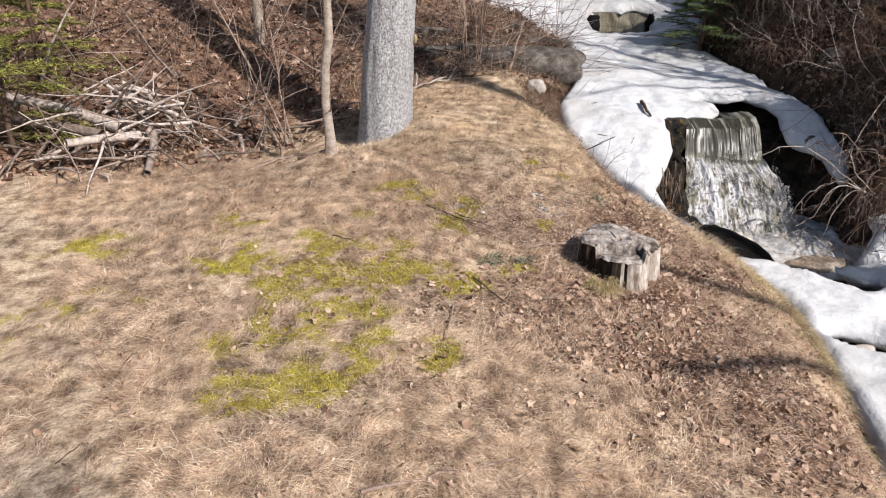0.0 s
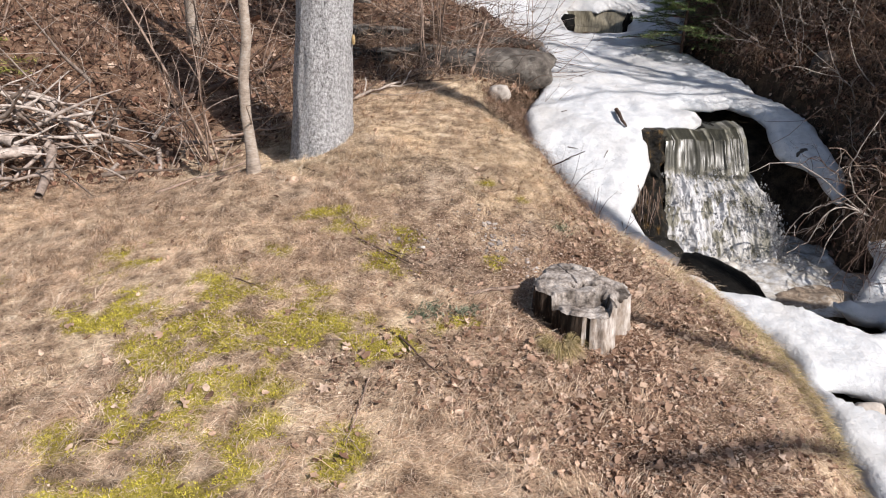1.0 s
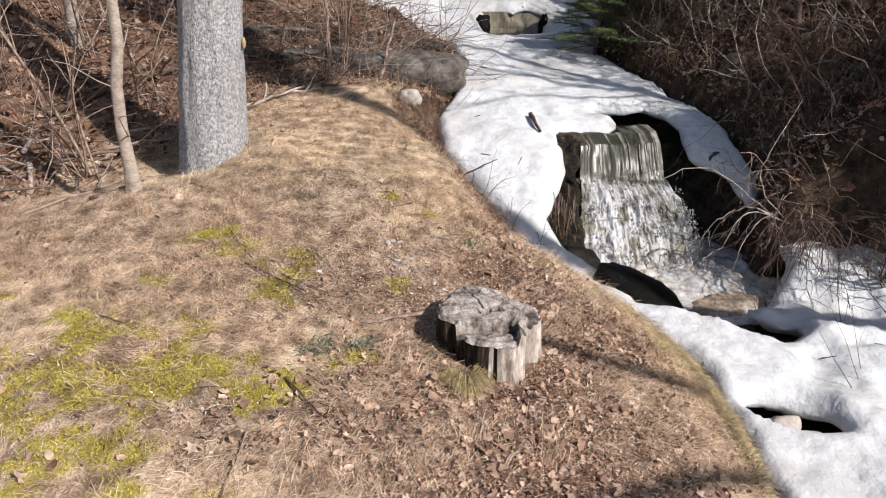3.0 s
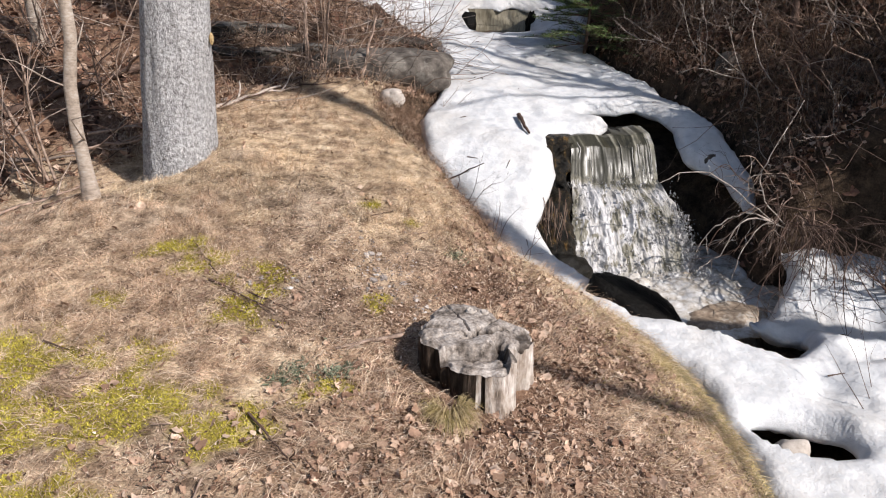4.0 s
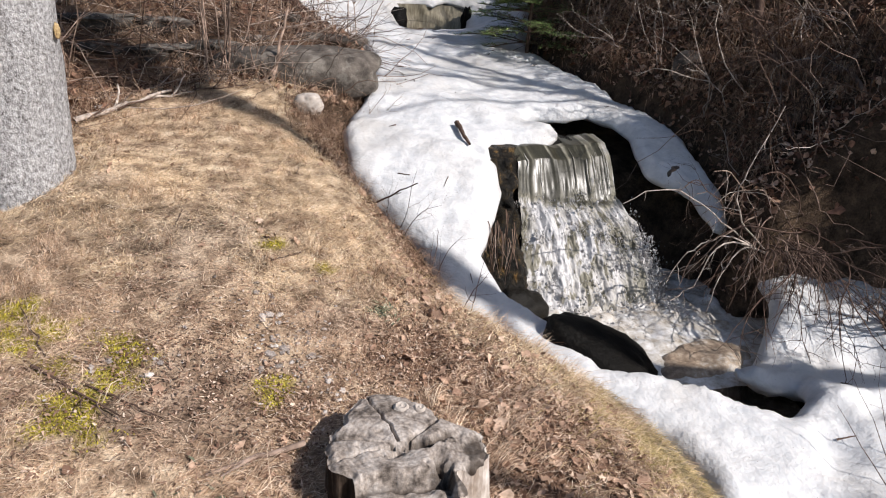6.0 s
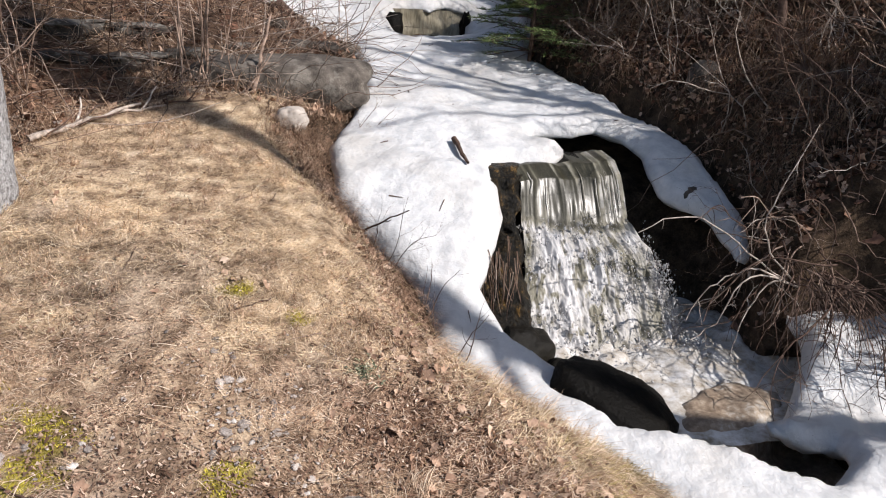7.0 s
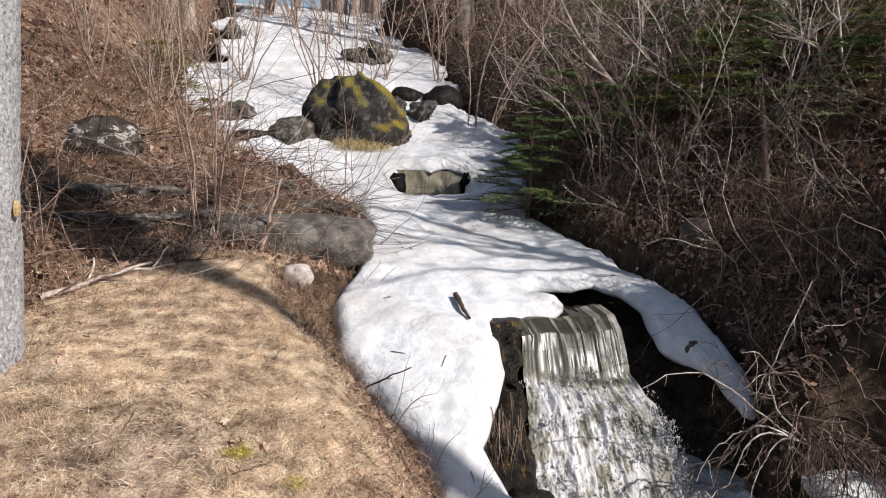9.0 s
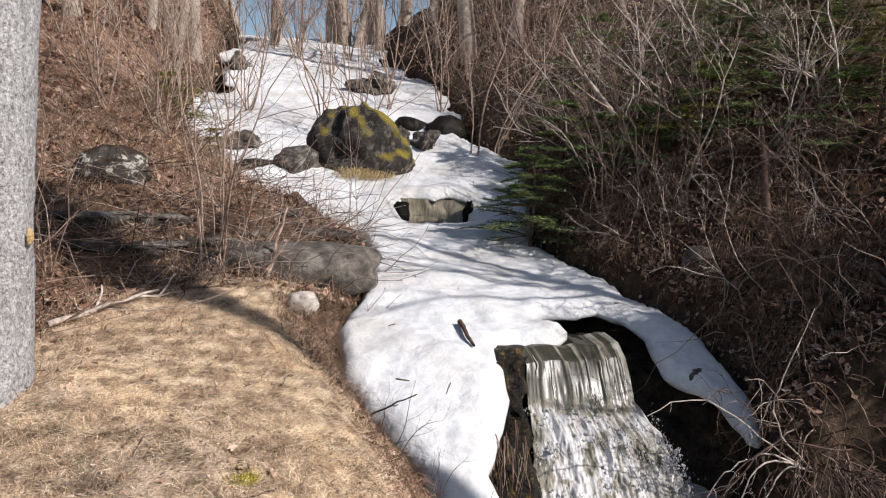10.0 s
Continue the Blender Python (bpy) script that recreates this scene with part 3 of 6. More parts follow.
def fall_material():
    """Peaty water where it runs clear, cream-white where it is broken up."""
    m, n, l, b = nodes_of("falling_water")
    a = n.new("ShaderNodeAttribute")
    a.attribute_name = "froth"
    fine = tex_noise(n, l, coords(n, l, (1, 0.8, 0.55)), 85, 5, 0.7)
    add = n.new("ShaderNodeMath")
    add.operation = "MULTIPLY_ADD"
    add.inputs[1].default_value = 0.3
    l.new(fine, add.inputs[0])
    l.new(a.outputs["Fac"], add.inputs[2])
    col = ramp(n, l, add.outputs[0], [(0.2, (0.016, 0.015, 0.009)), (0.42, (0.078, 0.072, 0.05)), (0.68, (0.2, 0.186, 0.142)), (0.92, (0.42, 0.405, 0.39)), (1.0, (0.52, 0.51, 0.51))])
    l.new(col, b.inputs["Base Color"])
    rough = ramp(n, l, a.outputs["Fac"], [(0.1, (0.3, 0.3, 0.3)), (0.5, (0.65, 0.65, 0.65))])
    l.new(rough, b.inputs["Roughness"])
    b.inputs["Specular IOR Level"].default_value = 0.45
    bump(n, l, b, add.outputs[0], 0.18, 0.01)
    return m


M_FALL = fall_material()
M_STRAND = varied("white_strand", [(0, (0.3, 0.28, 0.22)), (1, (0.75, 0.74, 0.7))], 0.2, 8, 0.5, 0.3)


def blob_field(p, size, stretch, rng):
    """Many small irregular drops: low icospheres, each pulled along its fall."""
    bm = bmesh.new()
    bmesh.ops.create_icosphere(bm, subdivisions=1, radius=1)
    v0 = np.array([v.co for v in bm.verts])
    f0 = np.array([[v.index for v in f.verts] for f in bm.faces])
    bm.free()
    n = len(p)
    k = 1 + 0.25 * rng.normal(size=(n, len(v0)))
    v = v0[None] * k[..., None] * size[:, None, None]
    v[..., 2] *= stretch[:, None]
    v = v + p[:, None]
    f = (f0[None] + (np.arange(n) * len(v0))[:, None, None]).reshape(-1, 3)
    return v.reshape(-1, 3), f


def build_fall():
    fall = base("waterfall", (2.3, 5.7, -0.56), "small waterfall of brownish meltwater breaking into white froth", "waterfall")
    o = np.array(fall.location)
    rng = np.random.default_rng(80)

    def skin(U, V):
        x, y, z = fall_profile(U, V)
        low = smooth(0.35, 0.6, V)
        lip = 1 - smooth(0.05, 0.3, V)
        z = z + lip * (0.018 * fbm(U * 4, 0.7, 0, 3, 79) - 0.02)
        y = y + lip * 0.045 * fbm(U * 4, 2.7, 0, 4, 78)
        y = y - (0.007 + 0.02 * low) * fbm(x * 9, V * 3, 0, 3, 81) - 0.06 * np.sin(U * np.pi) * low
        return np.stack([x, y, z], -1)

    nu, nv = 260, 330
    U, V = np.meshgrid(np.linspace(0, 1, nu), np.linspace(0, 1, nv), indexing="ij")
    P = skin(U, V)
    # water breaks up where it strikes the lower ledge, at an uneven height
    brk = 0.40 + 0.05 * fbm(U * 5, 0.2, 0, 3, 76) - 0.05 * smooth(0.15, 0.0, U)
    low = smooth(-0.04, 0.05, V - brk)
    drift = U + 0.02 * vnoise(U * 3, V * 3, 0, 82)
    rib = fbm(drift * 9, V * 0.9, 0, 3, 85, 0.6) + 0.45 * fbm(drift * 24, V * 2.2, 0, 2, 84, 0.6)
    lump = fbm(U * 11 + 0.6 * vnoise(U * 6, V * 9, 0, 77), V * 8, 0, 4, 86, 0.62)
    spit = fbm(U * 34, V * 17, 0, 3, 87, 0.6)
    P[..., 1] -= (1 - low) * 0.004 * rib + low * (0.014 * lump + 0.012 * spit)
    P[..., 2] += low * 0.014 * fbm(U * 25, V * 18, 0, 2, 88)
    sheer = 0.13 + 0.52 * smooth(0.15, 1.0, rib + 0.3 * smooth(0.15, 0.4, V) + 0.3 * fbm(U * 5, V * 7, 0, 2, 72)) * (0.65 + 0.5 * vnoise(U * 22, V * 10, 0, 74)) + 0.12 * smooth(0.2, 0.8, fbm(drift * 60, V * 5, 0, 2, 89))
    hole = smooth(0.3, 0.9, fbm(U * 17, V * 12, 0, 3, 90, 0.6) + 0.45 * fbm(U * 42, V * 15, 0, 2, 75) - 0.35 * smooth(0.75, 1.0, V))
    thin = smooth(0.72, 0.8, U) * (1 - smooth(0.9, 0.96, U)) * smooth(0.5, 0.62, V)
    broken = 0.8 + 0.12 * lump + 0.06 * spit + 0.12 * fbm(U * 4, V * 5, 0, 2, 73) - 0.36 * hole - 0.25 * thin
    froth = np.clip(low * broken + (1 - low) * sheer, 0, 1)
    me = mesh_from("water_sheet", P.reshape(-1, 3) - o, grid_faces(nu, nv), M_FALL)
    fa = me.color_attributes.new("froth", "FLOAT_COLOR", "POINT")
    fa.data.foreach_set("color", np.repeat(froth.reshape(-1, 1), 4, 1).ravel())
    part("water_sheet", me, fall)
    lines = []
    for _ in range(12):
        u, v0 = rng.choice((0.12, 0.22, 0.3, 0.52, 0.6, 0.74, 0.84, 0.93)) + rng.normal(0, 0.025), rng.uniform(0.08, 0.2)
        v = np.linspace(v0, v0 + rng.uniform(0.12, 0.3), 10)
        q = skin(u + 0.006 * rng.normal(size=10).cumsum() * 0.4, v) - o - np.array((0, 0.014, 0))
        r = rng.uniform(0.0015, 0.005) * np.sin(np.linspace(0.5, 2.9, 10))
        lines.append((q, np.maximum(r, 0.001)))
    part("trickle", mesh_from("trickle", *tubes(lines, 5), M_STRAND), fall, "thin bright strands of water")["kind"] = "stuff"
    # clots of froth thrown forward off the ledge, large to small
    n = 6500
    u = np.where(rng.uniform(0, 1, n) < 0.3, 1.0 + rng.normal(0, 0.05, n), rng.uniform(-0.03, 1.03, n))
    v = np.clip(rng.beta(1.3, 1.3, n), 0, 1) * 0.66 + 0.37
    gap = fbm(u * 8, v * 7, 0, 3, 83, 0.6) - 0.3 * (smooth(0.72, 0.8, u) * (1 - smooth(0.9, 0.96, u)) * smooth(0.5, 0.62, v))
    keep = (gap > -0.12) & (v > 0.38 + 0.05 * fbm(u * 5, 0.2, 0, 3, 76))
    u, v = u[keep], v[keep]
    p = skin(u, v) - o + rng.normal(0, 0.014, (len(u), 3)) - np.array((0, 0.018, 0))
    size = rng.gamma(1.2, 0.0015, len(u)) + 0.0008
    spray = part("spray", mesh_from("spray", *blob_field(p, size, rng.uniform(1.0, 2.6, len(u)), rng), M_FOAM), fall, "white broken spray")
    tagged(spray, kind="stuff")
    n = 900
    p = np.stack([rng.uniform(1.75, 2.95, n), 5.72 - np.abs(rng.normal(0, 0.2, n)), np.full(n, 0.0)], -1)
    p[:, 2] = -0.55 + rng.gamma(1.2, 0.02, n) * np.exp(-((p[:, 1] - 5.7) / 0.3) ** 2)
    part("foam", mesh_from("foam", *blob_field(p - o, rng.gamma(1.6, 0.0022, n) + 0.001, rng.uniform(0.4, 0.9, n), rng), M_FOAM), fall, "white foam at the foot of the fall")["kind"] = "stuff"
    return fall


build_fall()


# ---- rocks ----
def rock(name, place, size, material, label, seed, turn=0.0, rough=0.22, flat=0.0, res=3, group="", parent=None, tip=0.0, slant=0.0):
    """A weathered stone: a ball of facets pushed by noise; place is the middle of its foot."""
    bm = bmesh.new()
    bmesh.ops.create_icosphere(bm, subdivisions=res, radius=1)
    co = np.array([v.co for v in bm.verts])
    k = 1 + rough * fbm(co[:, 0] * 1.3, co[:, 1] * 1.3, co[:, 2] * 1.3, 4, seed) - rough * 0.8 * np.abs(vnoise(co[:, 0] * 2.2, co[:, 1] * 2.2, co[:, 2] * 2.2, seed + 5))
    co = co * k[:, None]
    if flat:
        co[:, 2] = np.where(co[:, 2] > flat, flat + (co[:, 2] - flat) * 0.25, co[:, 2])
    co[:, 2] = np.where(co[:, 2] > 0, co[:, 2] * (1 - slant * co[:, 0]), co[:, 2])
    co = co * np.array(size) / 2
    for v, c in zip(bm.verts, co):
        v.co = c
    me = bpy.data.meshes.new(name)
    bm.to_mesh(me)
    bm.free()
    me.materials.append(material)
    me.polygons.foreach_set("use_smooth", np.full(len(me.polygons), True))
    ob = new(name, me)
    ob.matrix_world = pose(place[0], place[1], place[2] + size[2] * 0.38, 0, tip, turn)
    if parent:
        ob.parent = parent
    return tagged(ob, label, "rock", group)


def boulder_material(name, moss=0.0, lichen=0.0, tone=1.0, cap=((0.10, 0.09, 0.01), (0.34, 0.30, 0.04)), facing=(0, 0, 1)):
    m, n, l, b = nodes_of(name)
    v = coords(n, l)
    big, mid, fine = tex_noise(n, l, v, 2.2, 4), tex_noise(n, l, v, 9, 5, 0.65), tex_noise(n, l, v, 60, 4, 0.7)
    col = ramp(n, l, mid, [(0.3, tuple(tone * c for c in (0.05, 0.042, 0.036))), (0.52, tuple(tone * c for c in (0.16, 0.137, 0.118))), (0.72, tuple(tone * c for c in (0.28, 0.245, 0.21)))])
    if lichen:
        spots = ramp(n, l, tex_noise(n, l, v, 7.5, 6, 0.7), [(0.54, (0, 0, 0)), (0.57, (lichen, lichen, lichen))])
        col = mix(n, l, spots, col, (0.42, 0.4, 0.36))
    if moss:
        geo = n.new("ShaderNodeNewGeometry")
        side = n.new("ShaderNodeVectorMath")
        side.operation = "DOT_PRODUCT"
        side.inputs[1].default_value = facing
        l.new(geo.outputs["Normal"], side.inputs[0])
        add = n.new("ShaderNodeMath")
        add.operation = "MULTIPLY_ADD"
        add.inputs[1].default_value = 0.6
        l.new(big, add.inputs[0])
        l.new(side.outputs["Value"], add.inputs[2])
        k2 = n.new("ShaderNodeMapRange")
        k2.inputs["From Min"].default_value, k2.inputs["From Max"].default_value, k2.inputs["To Max"].default_value = 1.06, 1.28, moss
        l.new(add.outputs[0], k2.inputs["Value"])
        green = ramp(n, l, fine, [(0.3, cap[0]), (0.7, cap[1])])
        col = mix(n, l, k2.outputs[0], col, green)
    l.new(col, b.inputs["Base Color"])
    b.inputs["Roughness"].default_value = 0.85
    b.inputs["Specular IOR Level"].default_value = 0.25
    bump(n, l, b, mid, 0.8, 0.03)
    return m


M_ICE = grainy("muddy_ice", [(0.36, (0.15, 0.11, 0.078)), (0.46, (0.25, 0.19, 0.14)), (0.53, (0.34, 0.275, 0.21)), (0.62, (0.52, 0.48, 0.43))], 4, 30, 0.6, 0.3, 0.02)
M_LEDGE = boulder_material("dark_ledge", 0.0, 0.25, 0.4)
M_MOSSROCK = boulder_material("mossy_rock", 1.0, 0.14, 0.16, ((0.06, 0.045, 0.008), (0.24, 0.19, 0.03)), (0.42, -0.55, 0.82))
M_LICHEN = boulder_material("lichen_rock", 1.0, 0.8, 0.3, ((0.012, 0.008, 0.006), (0.05, 0.03, 0.02)), (0, 0.1, 1.25))
M_BOULDER = boulder_material("brown_grey_rock", 0.0, 0.15, 0.62)
M_PALE = grainy("pale_stone", [(0.3, (0.26, 0.22, 0.19)), (0.5, (0.44, 0.39, 0.345)), (0.7, (0.55, 0.50, 0.46))], 6, 40, 0.85, 0.4, 0.01)

rock("boulder", (0.46, 7.74, 0.42), (1.38, 0.85, 0.78), M_BOULDER, "broad low brown-grey boulder among dead brush", 3, 5, 0.16, 0.35, 4)
rock("boulder", (1.34, 12.45, 1.02), (1.62, 1.3, 1.5), M_MOSSROCK, "big dark boulder capped with yellow-green moss", 44, 10, 0.2, 0, 5, tip=8, slant=0.5)
rock("boulder", (0.42, 12.15, 1.2), (0.72, 0.6, 0.65), M_LEDGE, "dark wet boulder beside the mossy one", 14, 40, 0.25, 0, 4)
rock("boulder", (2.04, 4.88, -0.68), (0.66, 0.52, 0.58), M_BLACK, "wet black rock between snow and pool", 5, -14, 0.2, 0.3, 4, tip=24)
rock("stone", (0.5, 6.98, 0.47), (0.21, 0.17, 0.27), M_PALE, "small pale blocky stone at the lawn edge", 6, 20, 0.22, 0.5, 4)
rock("boulder", (-1.2, 8.9, 1.24), (0.66, 0.45, 0.44), M_LICHEN, "dark lichen-spotted boulder on the bank", 12, 0, 0.2, 0, 4)
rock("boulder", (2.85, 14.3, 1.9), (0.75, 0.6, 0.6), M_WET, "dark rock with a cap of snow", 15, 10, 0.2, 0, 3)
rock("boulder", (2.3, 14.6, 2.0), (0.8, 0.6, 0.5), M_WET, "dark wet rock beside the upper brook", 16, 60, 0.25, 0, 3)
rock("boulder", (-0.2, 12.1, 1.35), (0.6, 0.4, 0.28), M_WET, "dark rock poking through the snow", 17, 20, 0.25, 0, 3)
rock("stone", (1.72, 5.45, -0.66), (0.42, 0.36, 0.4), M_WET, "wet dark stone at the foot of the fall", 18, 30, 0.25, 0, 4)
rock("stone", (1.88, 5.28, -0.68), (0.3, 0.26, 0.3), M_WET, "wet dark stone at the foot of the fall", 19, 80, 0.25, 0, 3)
rock("stone", (2.43, 3.59, -0.74), (0.26, 0.18, 0.2), M_PALE, "brown stone down a melt hole in the snow", 20, 20, 0.2, 0, 3)
rock("stone", (3.15, 6.35, 0.1), (0.2, 0.16, 0.16), M_BOULDER, "small stone at the snow's edge", 27, 20, 0.2, 0, 3)
rock("stone", (3.62, 7.2, 0.75), (0.34, 0.26, 0.3), M_BOULDER, "grey stone half buried in the shaded bank", 28, 20, 0.2, 0, 3)
# two black lumps imitate the shaded hollows at the ledge's ends
rock("stone", (1.66, 10.76, 0.7), (0.26, 0.2, 0.5), M_BLACK, "black lump standing in for a shaded hollow beside the upper ledge", 51, 20, 0.3, 0, 3)
rock("stone", (2.53, 10.78, 0.72), (0.16, 0.2, 0.5), M_BLACK, "black lump standing in for a shaded hollow beside the upper ledge", 52, 20, 0.3, 0, 3)
for k, (rx, ry, rs) in enumerate(((-0.4, 13.0, 0.55), (1.9, 16.8, 1.0), (-1.0, 18.3, 0.7), (2.35, 13.4, 0.6), (1.95, 13.7, 0.45))):
    rock("stone", (rx, ry, float(brook_z(ry, rx)) - rs * 0.24), (rs, rs * 0.7, rs * 0.75), M_LEDGE, "dark stone showing through the upper snow", 60 + k, 40.0 * k, 0.5, 0, 4, "stones in the upper snow")
rng_r = np.random.default_rng(3)
for rx, ry, s in ((0.06, 8.3, 0.3), (0.25, 8.15, 0.26), (0.5, 8.6, 0.42), (0.75, 8.75, 0.4), (0.95, 9.0, 0.36), (-0.1, 8.1, 0.22), (0.35, 8.9, 0.3), (-0.2, 7.38, 0.3), (0.05, 7.45, 0.2)):
    rock("stone", (rx, ry, float(land_z(rx, ry)) - 0.03 - s * 0.1), (s, s * 0.8, s * 0.45), M_BOULDER, "flat grey stone on the brushy bank", int(rx * 50 + 70), float(rng_r.uniform(0, 180)), 0.2, 0.3, 3, "stones on the bank")
for rx, ry, s in ((-0.7, 7.8, 0.9), (-1.2, 8.1, 1.0), (-0.3, 8.1, 0.7), (-0.75, 8.35, 0.8), (-0.15, 7.75, 0.55), (-1.1, 7.65, 0.6)):
    rock("rock_ledge", (rx, ry, float(land_z(rx, ry)) - s * 0.16), (s * 0.75, s * 0.55, s * 0.36), M_LEDGE, "dark layered rock outcrop under brush", int(rx * 30 + 170), float(rng_r.uniform(-15, 15)), 0.3, 0.15, 4, "outcrops on the bank")


def ice_apron():
    """A low dirty mound of ice and frozen mud between the pool and the far snow."""
    gx, gy = np.arange(2.1, 3.45, 0.018), np.arange(4.5, 5.45, 0.018)
    X, Y = np.meshgrid(gx, gy, indexing="ij")
    u, v = 0.93 * (X - 2.78) + 0.36 * (Y - 4.98), -0.36 * (X - 2.78) + 0.93 * (Y - 4.98)
    r = (u / 0.56) ** 2 + (v / 0.24) ** 2 + 0.35 * fbm(X * 4, Y * 4, 0, 3, 401)
    Z = -0.75 + 0.22 * (1 - smooth(0.0, 1.3, r)) + 0.05 * u + 0.02 * fbm(X * 7, Y * 7, 0, 3, 403)
    o = np.array((2.78, 4.98, -0.6))
    ob = new("ice_apron", mesh_from("ice_apron", np.stack([X, Y, Z], -1).reshape(-1, 3) - o, grid_faces(len(gx), len(gy)), M_ICE))
    ob.location = o
    return tagged(ob, "tan mud-stained ice sloping to the pool's edge", "ice", kind="structure")


ice_apron()


# rock wall behind the fall
def build_fall_rock():
    U, V = np.meshgrid(np.linspace(0, 1, 150), np.linspace(0, 1, 110), indexing="ij")
    _, y, z = fall_profile(0.5 + 0 * U, V)
    z = z - 0.25 * smooth(0.9, 1.0, V)
    lean = -0.16 * smooth(0.15, 0.75, V)
    x = 1.50 + lean * (1 - U) + U * 2.1
    flank = 1 - smooth(1.92, 2.06, x - lean * 0.6)
    y = y + 0.07 - 0.17 * flank + 0.5 * smooth(2.72, 2.95, x)
    z = np.where(V < 0.12, z - 0.02, z) - 0.12 * smooth(2.75, 2.9, x)
    y = y + 0.07 * fbm(x * 6, z * 5, y, 5, 91, 0.6) + 0.04 * np.abs(vnoise(x * 14, z * 6, 0, 92))
    x = x + flank * 0.05 * fbm(z * 5, y * 5, 0, 4, 93)
    P = np.stack([x, y, z], -1).reshape(-1, 3)
    F4 = grid_faces(150, 110)
    cut = 40 * 109
    ledge = base("fall_rock", (2.3, 6.5, -0.6), "wet dark rock ledge behind and beside the waterfall", "rock", kind="structure")
    o = np.array(ledge.location)
    part("flank", mesh_from("flank", P - o, F4[:cut], M_WETBROWN), ledge, "brown wet rock flank")
    part("face", mesh_from("face", P - o, F4[cut:], M_WET), ledge, "wet rock face blackened for the hollow's shade")


build_fall_rock()


def build_upper_ledge():
    U, V = np.meshgrid(np.linspace(0, 1, 50), np.linspace(0, 1, 30), indexing="ij")
    x = 1.6 + U * 0.98
    y = 10.95 - 0.08 * V + 0.025 * fbm(x * 4, V * 2, 0, 2, 95) - 0.2 * np.abs(U - 0.5) ** 2
    z = 1.14 - 0.55 * V - 0.03 * np.abs(vnoise(x * 7, 0.5, 0, 97))
    me = mesh_from("rock_ledge_upper", np.stack([x, y, z], -1).reshape(-1, 3), grid_faces(50, 30), M_SEEP)
    return tagged(new("rock_ledge_upper", me), "thin brown water sliding over a rock ledge", "rock", kind="structure")


M_SEEP = grainy("seeping_rock", [(0.34, (0.08, 0.068, 0.046)), (0.5, (0.2, 0.175, 0.125)), (0.66, (0.32, 0.285, 0.21))], 14, 70, 0.4, 0.3, 0.01, (1, 1, 0.12), 0.35)
build_upper_ledge()


# ---- trees and stump ----
def trunk_mesh(points, radii, material, sides=40, seed=0, rough=0.03, rings=60):
    t = np.linspace(0, 1, rings)
    p = np.stack([np.interp(t, np.linspace(0, 1, len(points)), np.array(points)[:, k]) for k in range(3)], -1)
    r = np.interp(t, np.linspace(0, 1, len(radii)), radii)
    ang = np.linspace(0, 2 * np.pi, sides, endpoint=False)
    A, T = np.meshgrid(ang, t)
    R = r[:, None] * (1 + rough * fbm(np.cos(A) * 3 + seed, np.sin(A) * 3, p[:, 2:3] * 3 + 0 * A, 4, seed))
    V = np.stack([p[:, 0:1] + R * np.cos(A), p[:, 1:2] + R * np.sin(A), p[:, 2:3] + 0 * A], -1).reshape(-1, 3)
    i = np.arange(rings - 1)[:, None] * sides + np.arange(sides)[None]
    j = np.arange(rings - 1)[:, None] * sides + (np.arange(sides)[None] + 1) % sides
    return V, np.stack([i, j, j + sides, i + sides], -1).reshape(-1, 4)


M_OCHRE = grainy("ochre_wood", [(0.3, (0.2, 0.13, 0.06)), (0.5, (0.42, 0.3, 0.15)), (0.7, (0.58, 0.47, 0.3))], 30, 90, 0.85, 0.6, 0.01)


def big_tree():
    tree = base("tree", (-0.95, 5.42, 0.25), "thick grey-barked tree at the edge of the lawn", "tree")
    pts = [(0.0, 0, -0.1), (0.015, 0, 0.1), (0.045, 0.0, 0.5), (0.1, 0, 1.2), (0.16, 0, 2.2), (0.3, 0.05, 4.5), (0.45, 0.1, 8.0)]
    V, Fc = trunk_mesh([pts[0], pts[1], pts[2], pts[3], pts[4]], [0.275, 0.232, 0.211, 0.2, 0.196], M_BARK, 96, 3, 0.05, 200)
    part("trunk", mesh_from("trunk", V, Fc, M_BARK), tree)
    bm = bmesh.new()
    bmesh.ops.create_icosphere(bm, subdivisions=3, radius=1)
    for v in bm.verts:
        q = 1 + 0.3 * noise.noise(v.co * 2.5)
        v.co = Vector((0.012 * v.co.x * q, 0.028 * v.co.y * q, 0.036 * v.co.z * q)) + Vector((0.295, -0.05, 0.95))
    me = bpy.data.meshes.new("wound")
    bm.to_mesh(me)
    bm.free()
    me.materials.append(M_OCHRE)
    part("wound", me, tree, "ochre scar in the bark")
    V, Fc = trunk_mesh(pts[4:], [0.19, 0.155, 0.08], M_BARK, 24, 3, 0.04, 30)
    part("upper_trunk", mesh_from("upper_trunk", V, Fc, M_BARK), tree)
    return tree


big_tree()


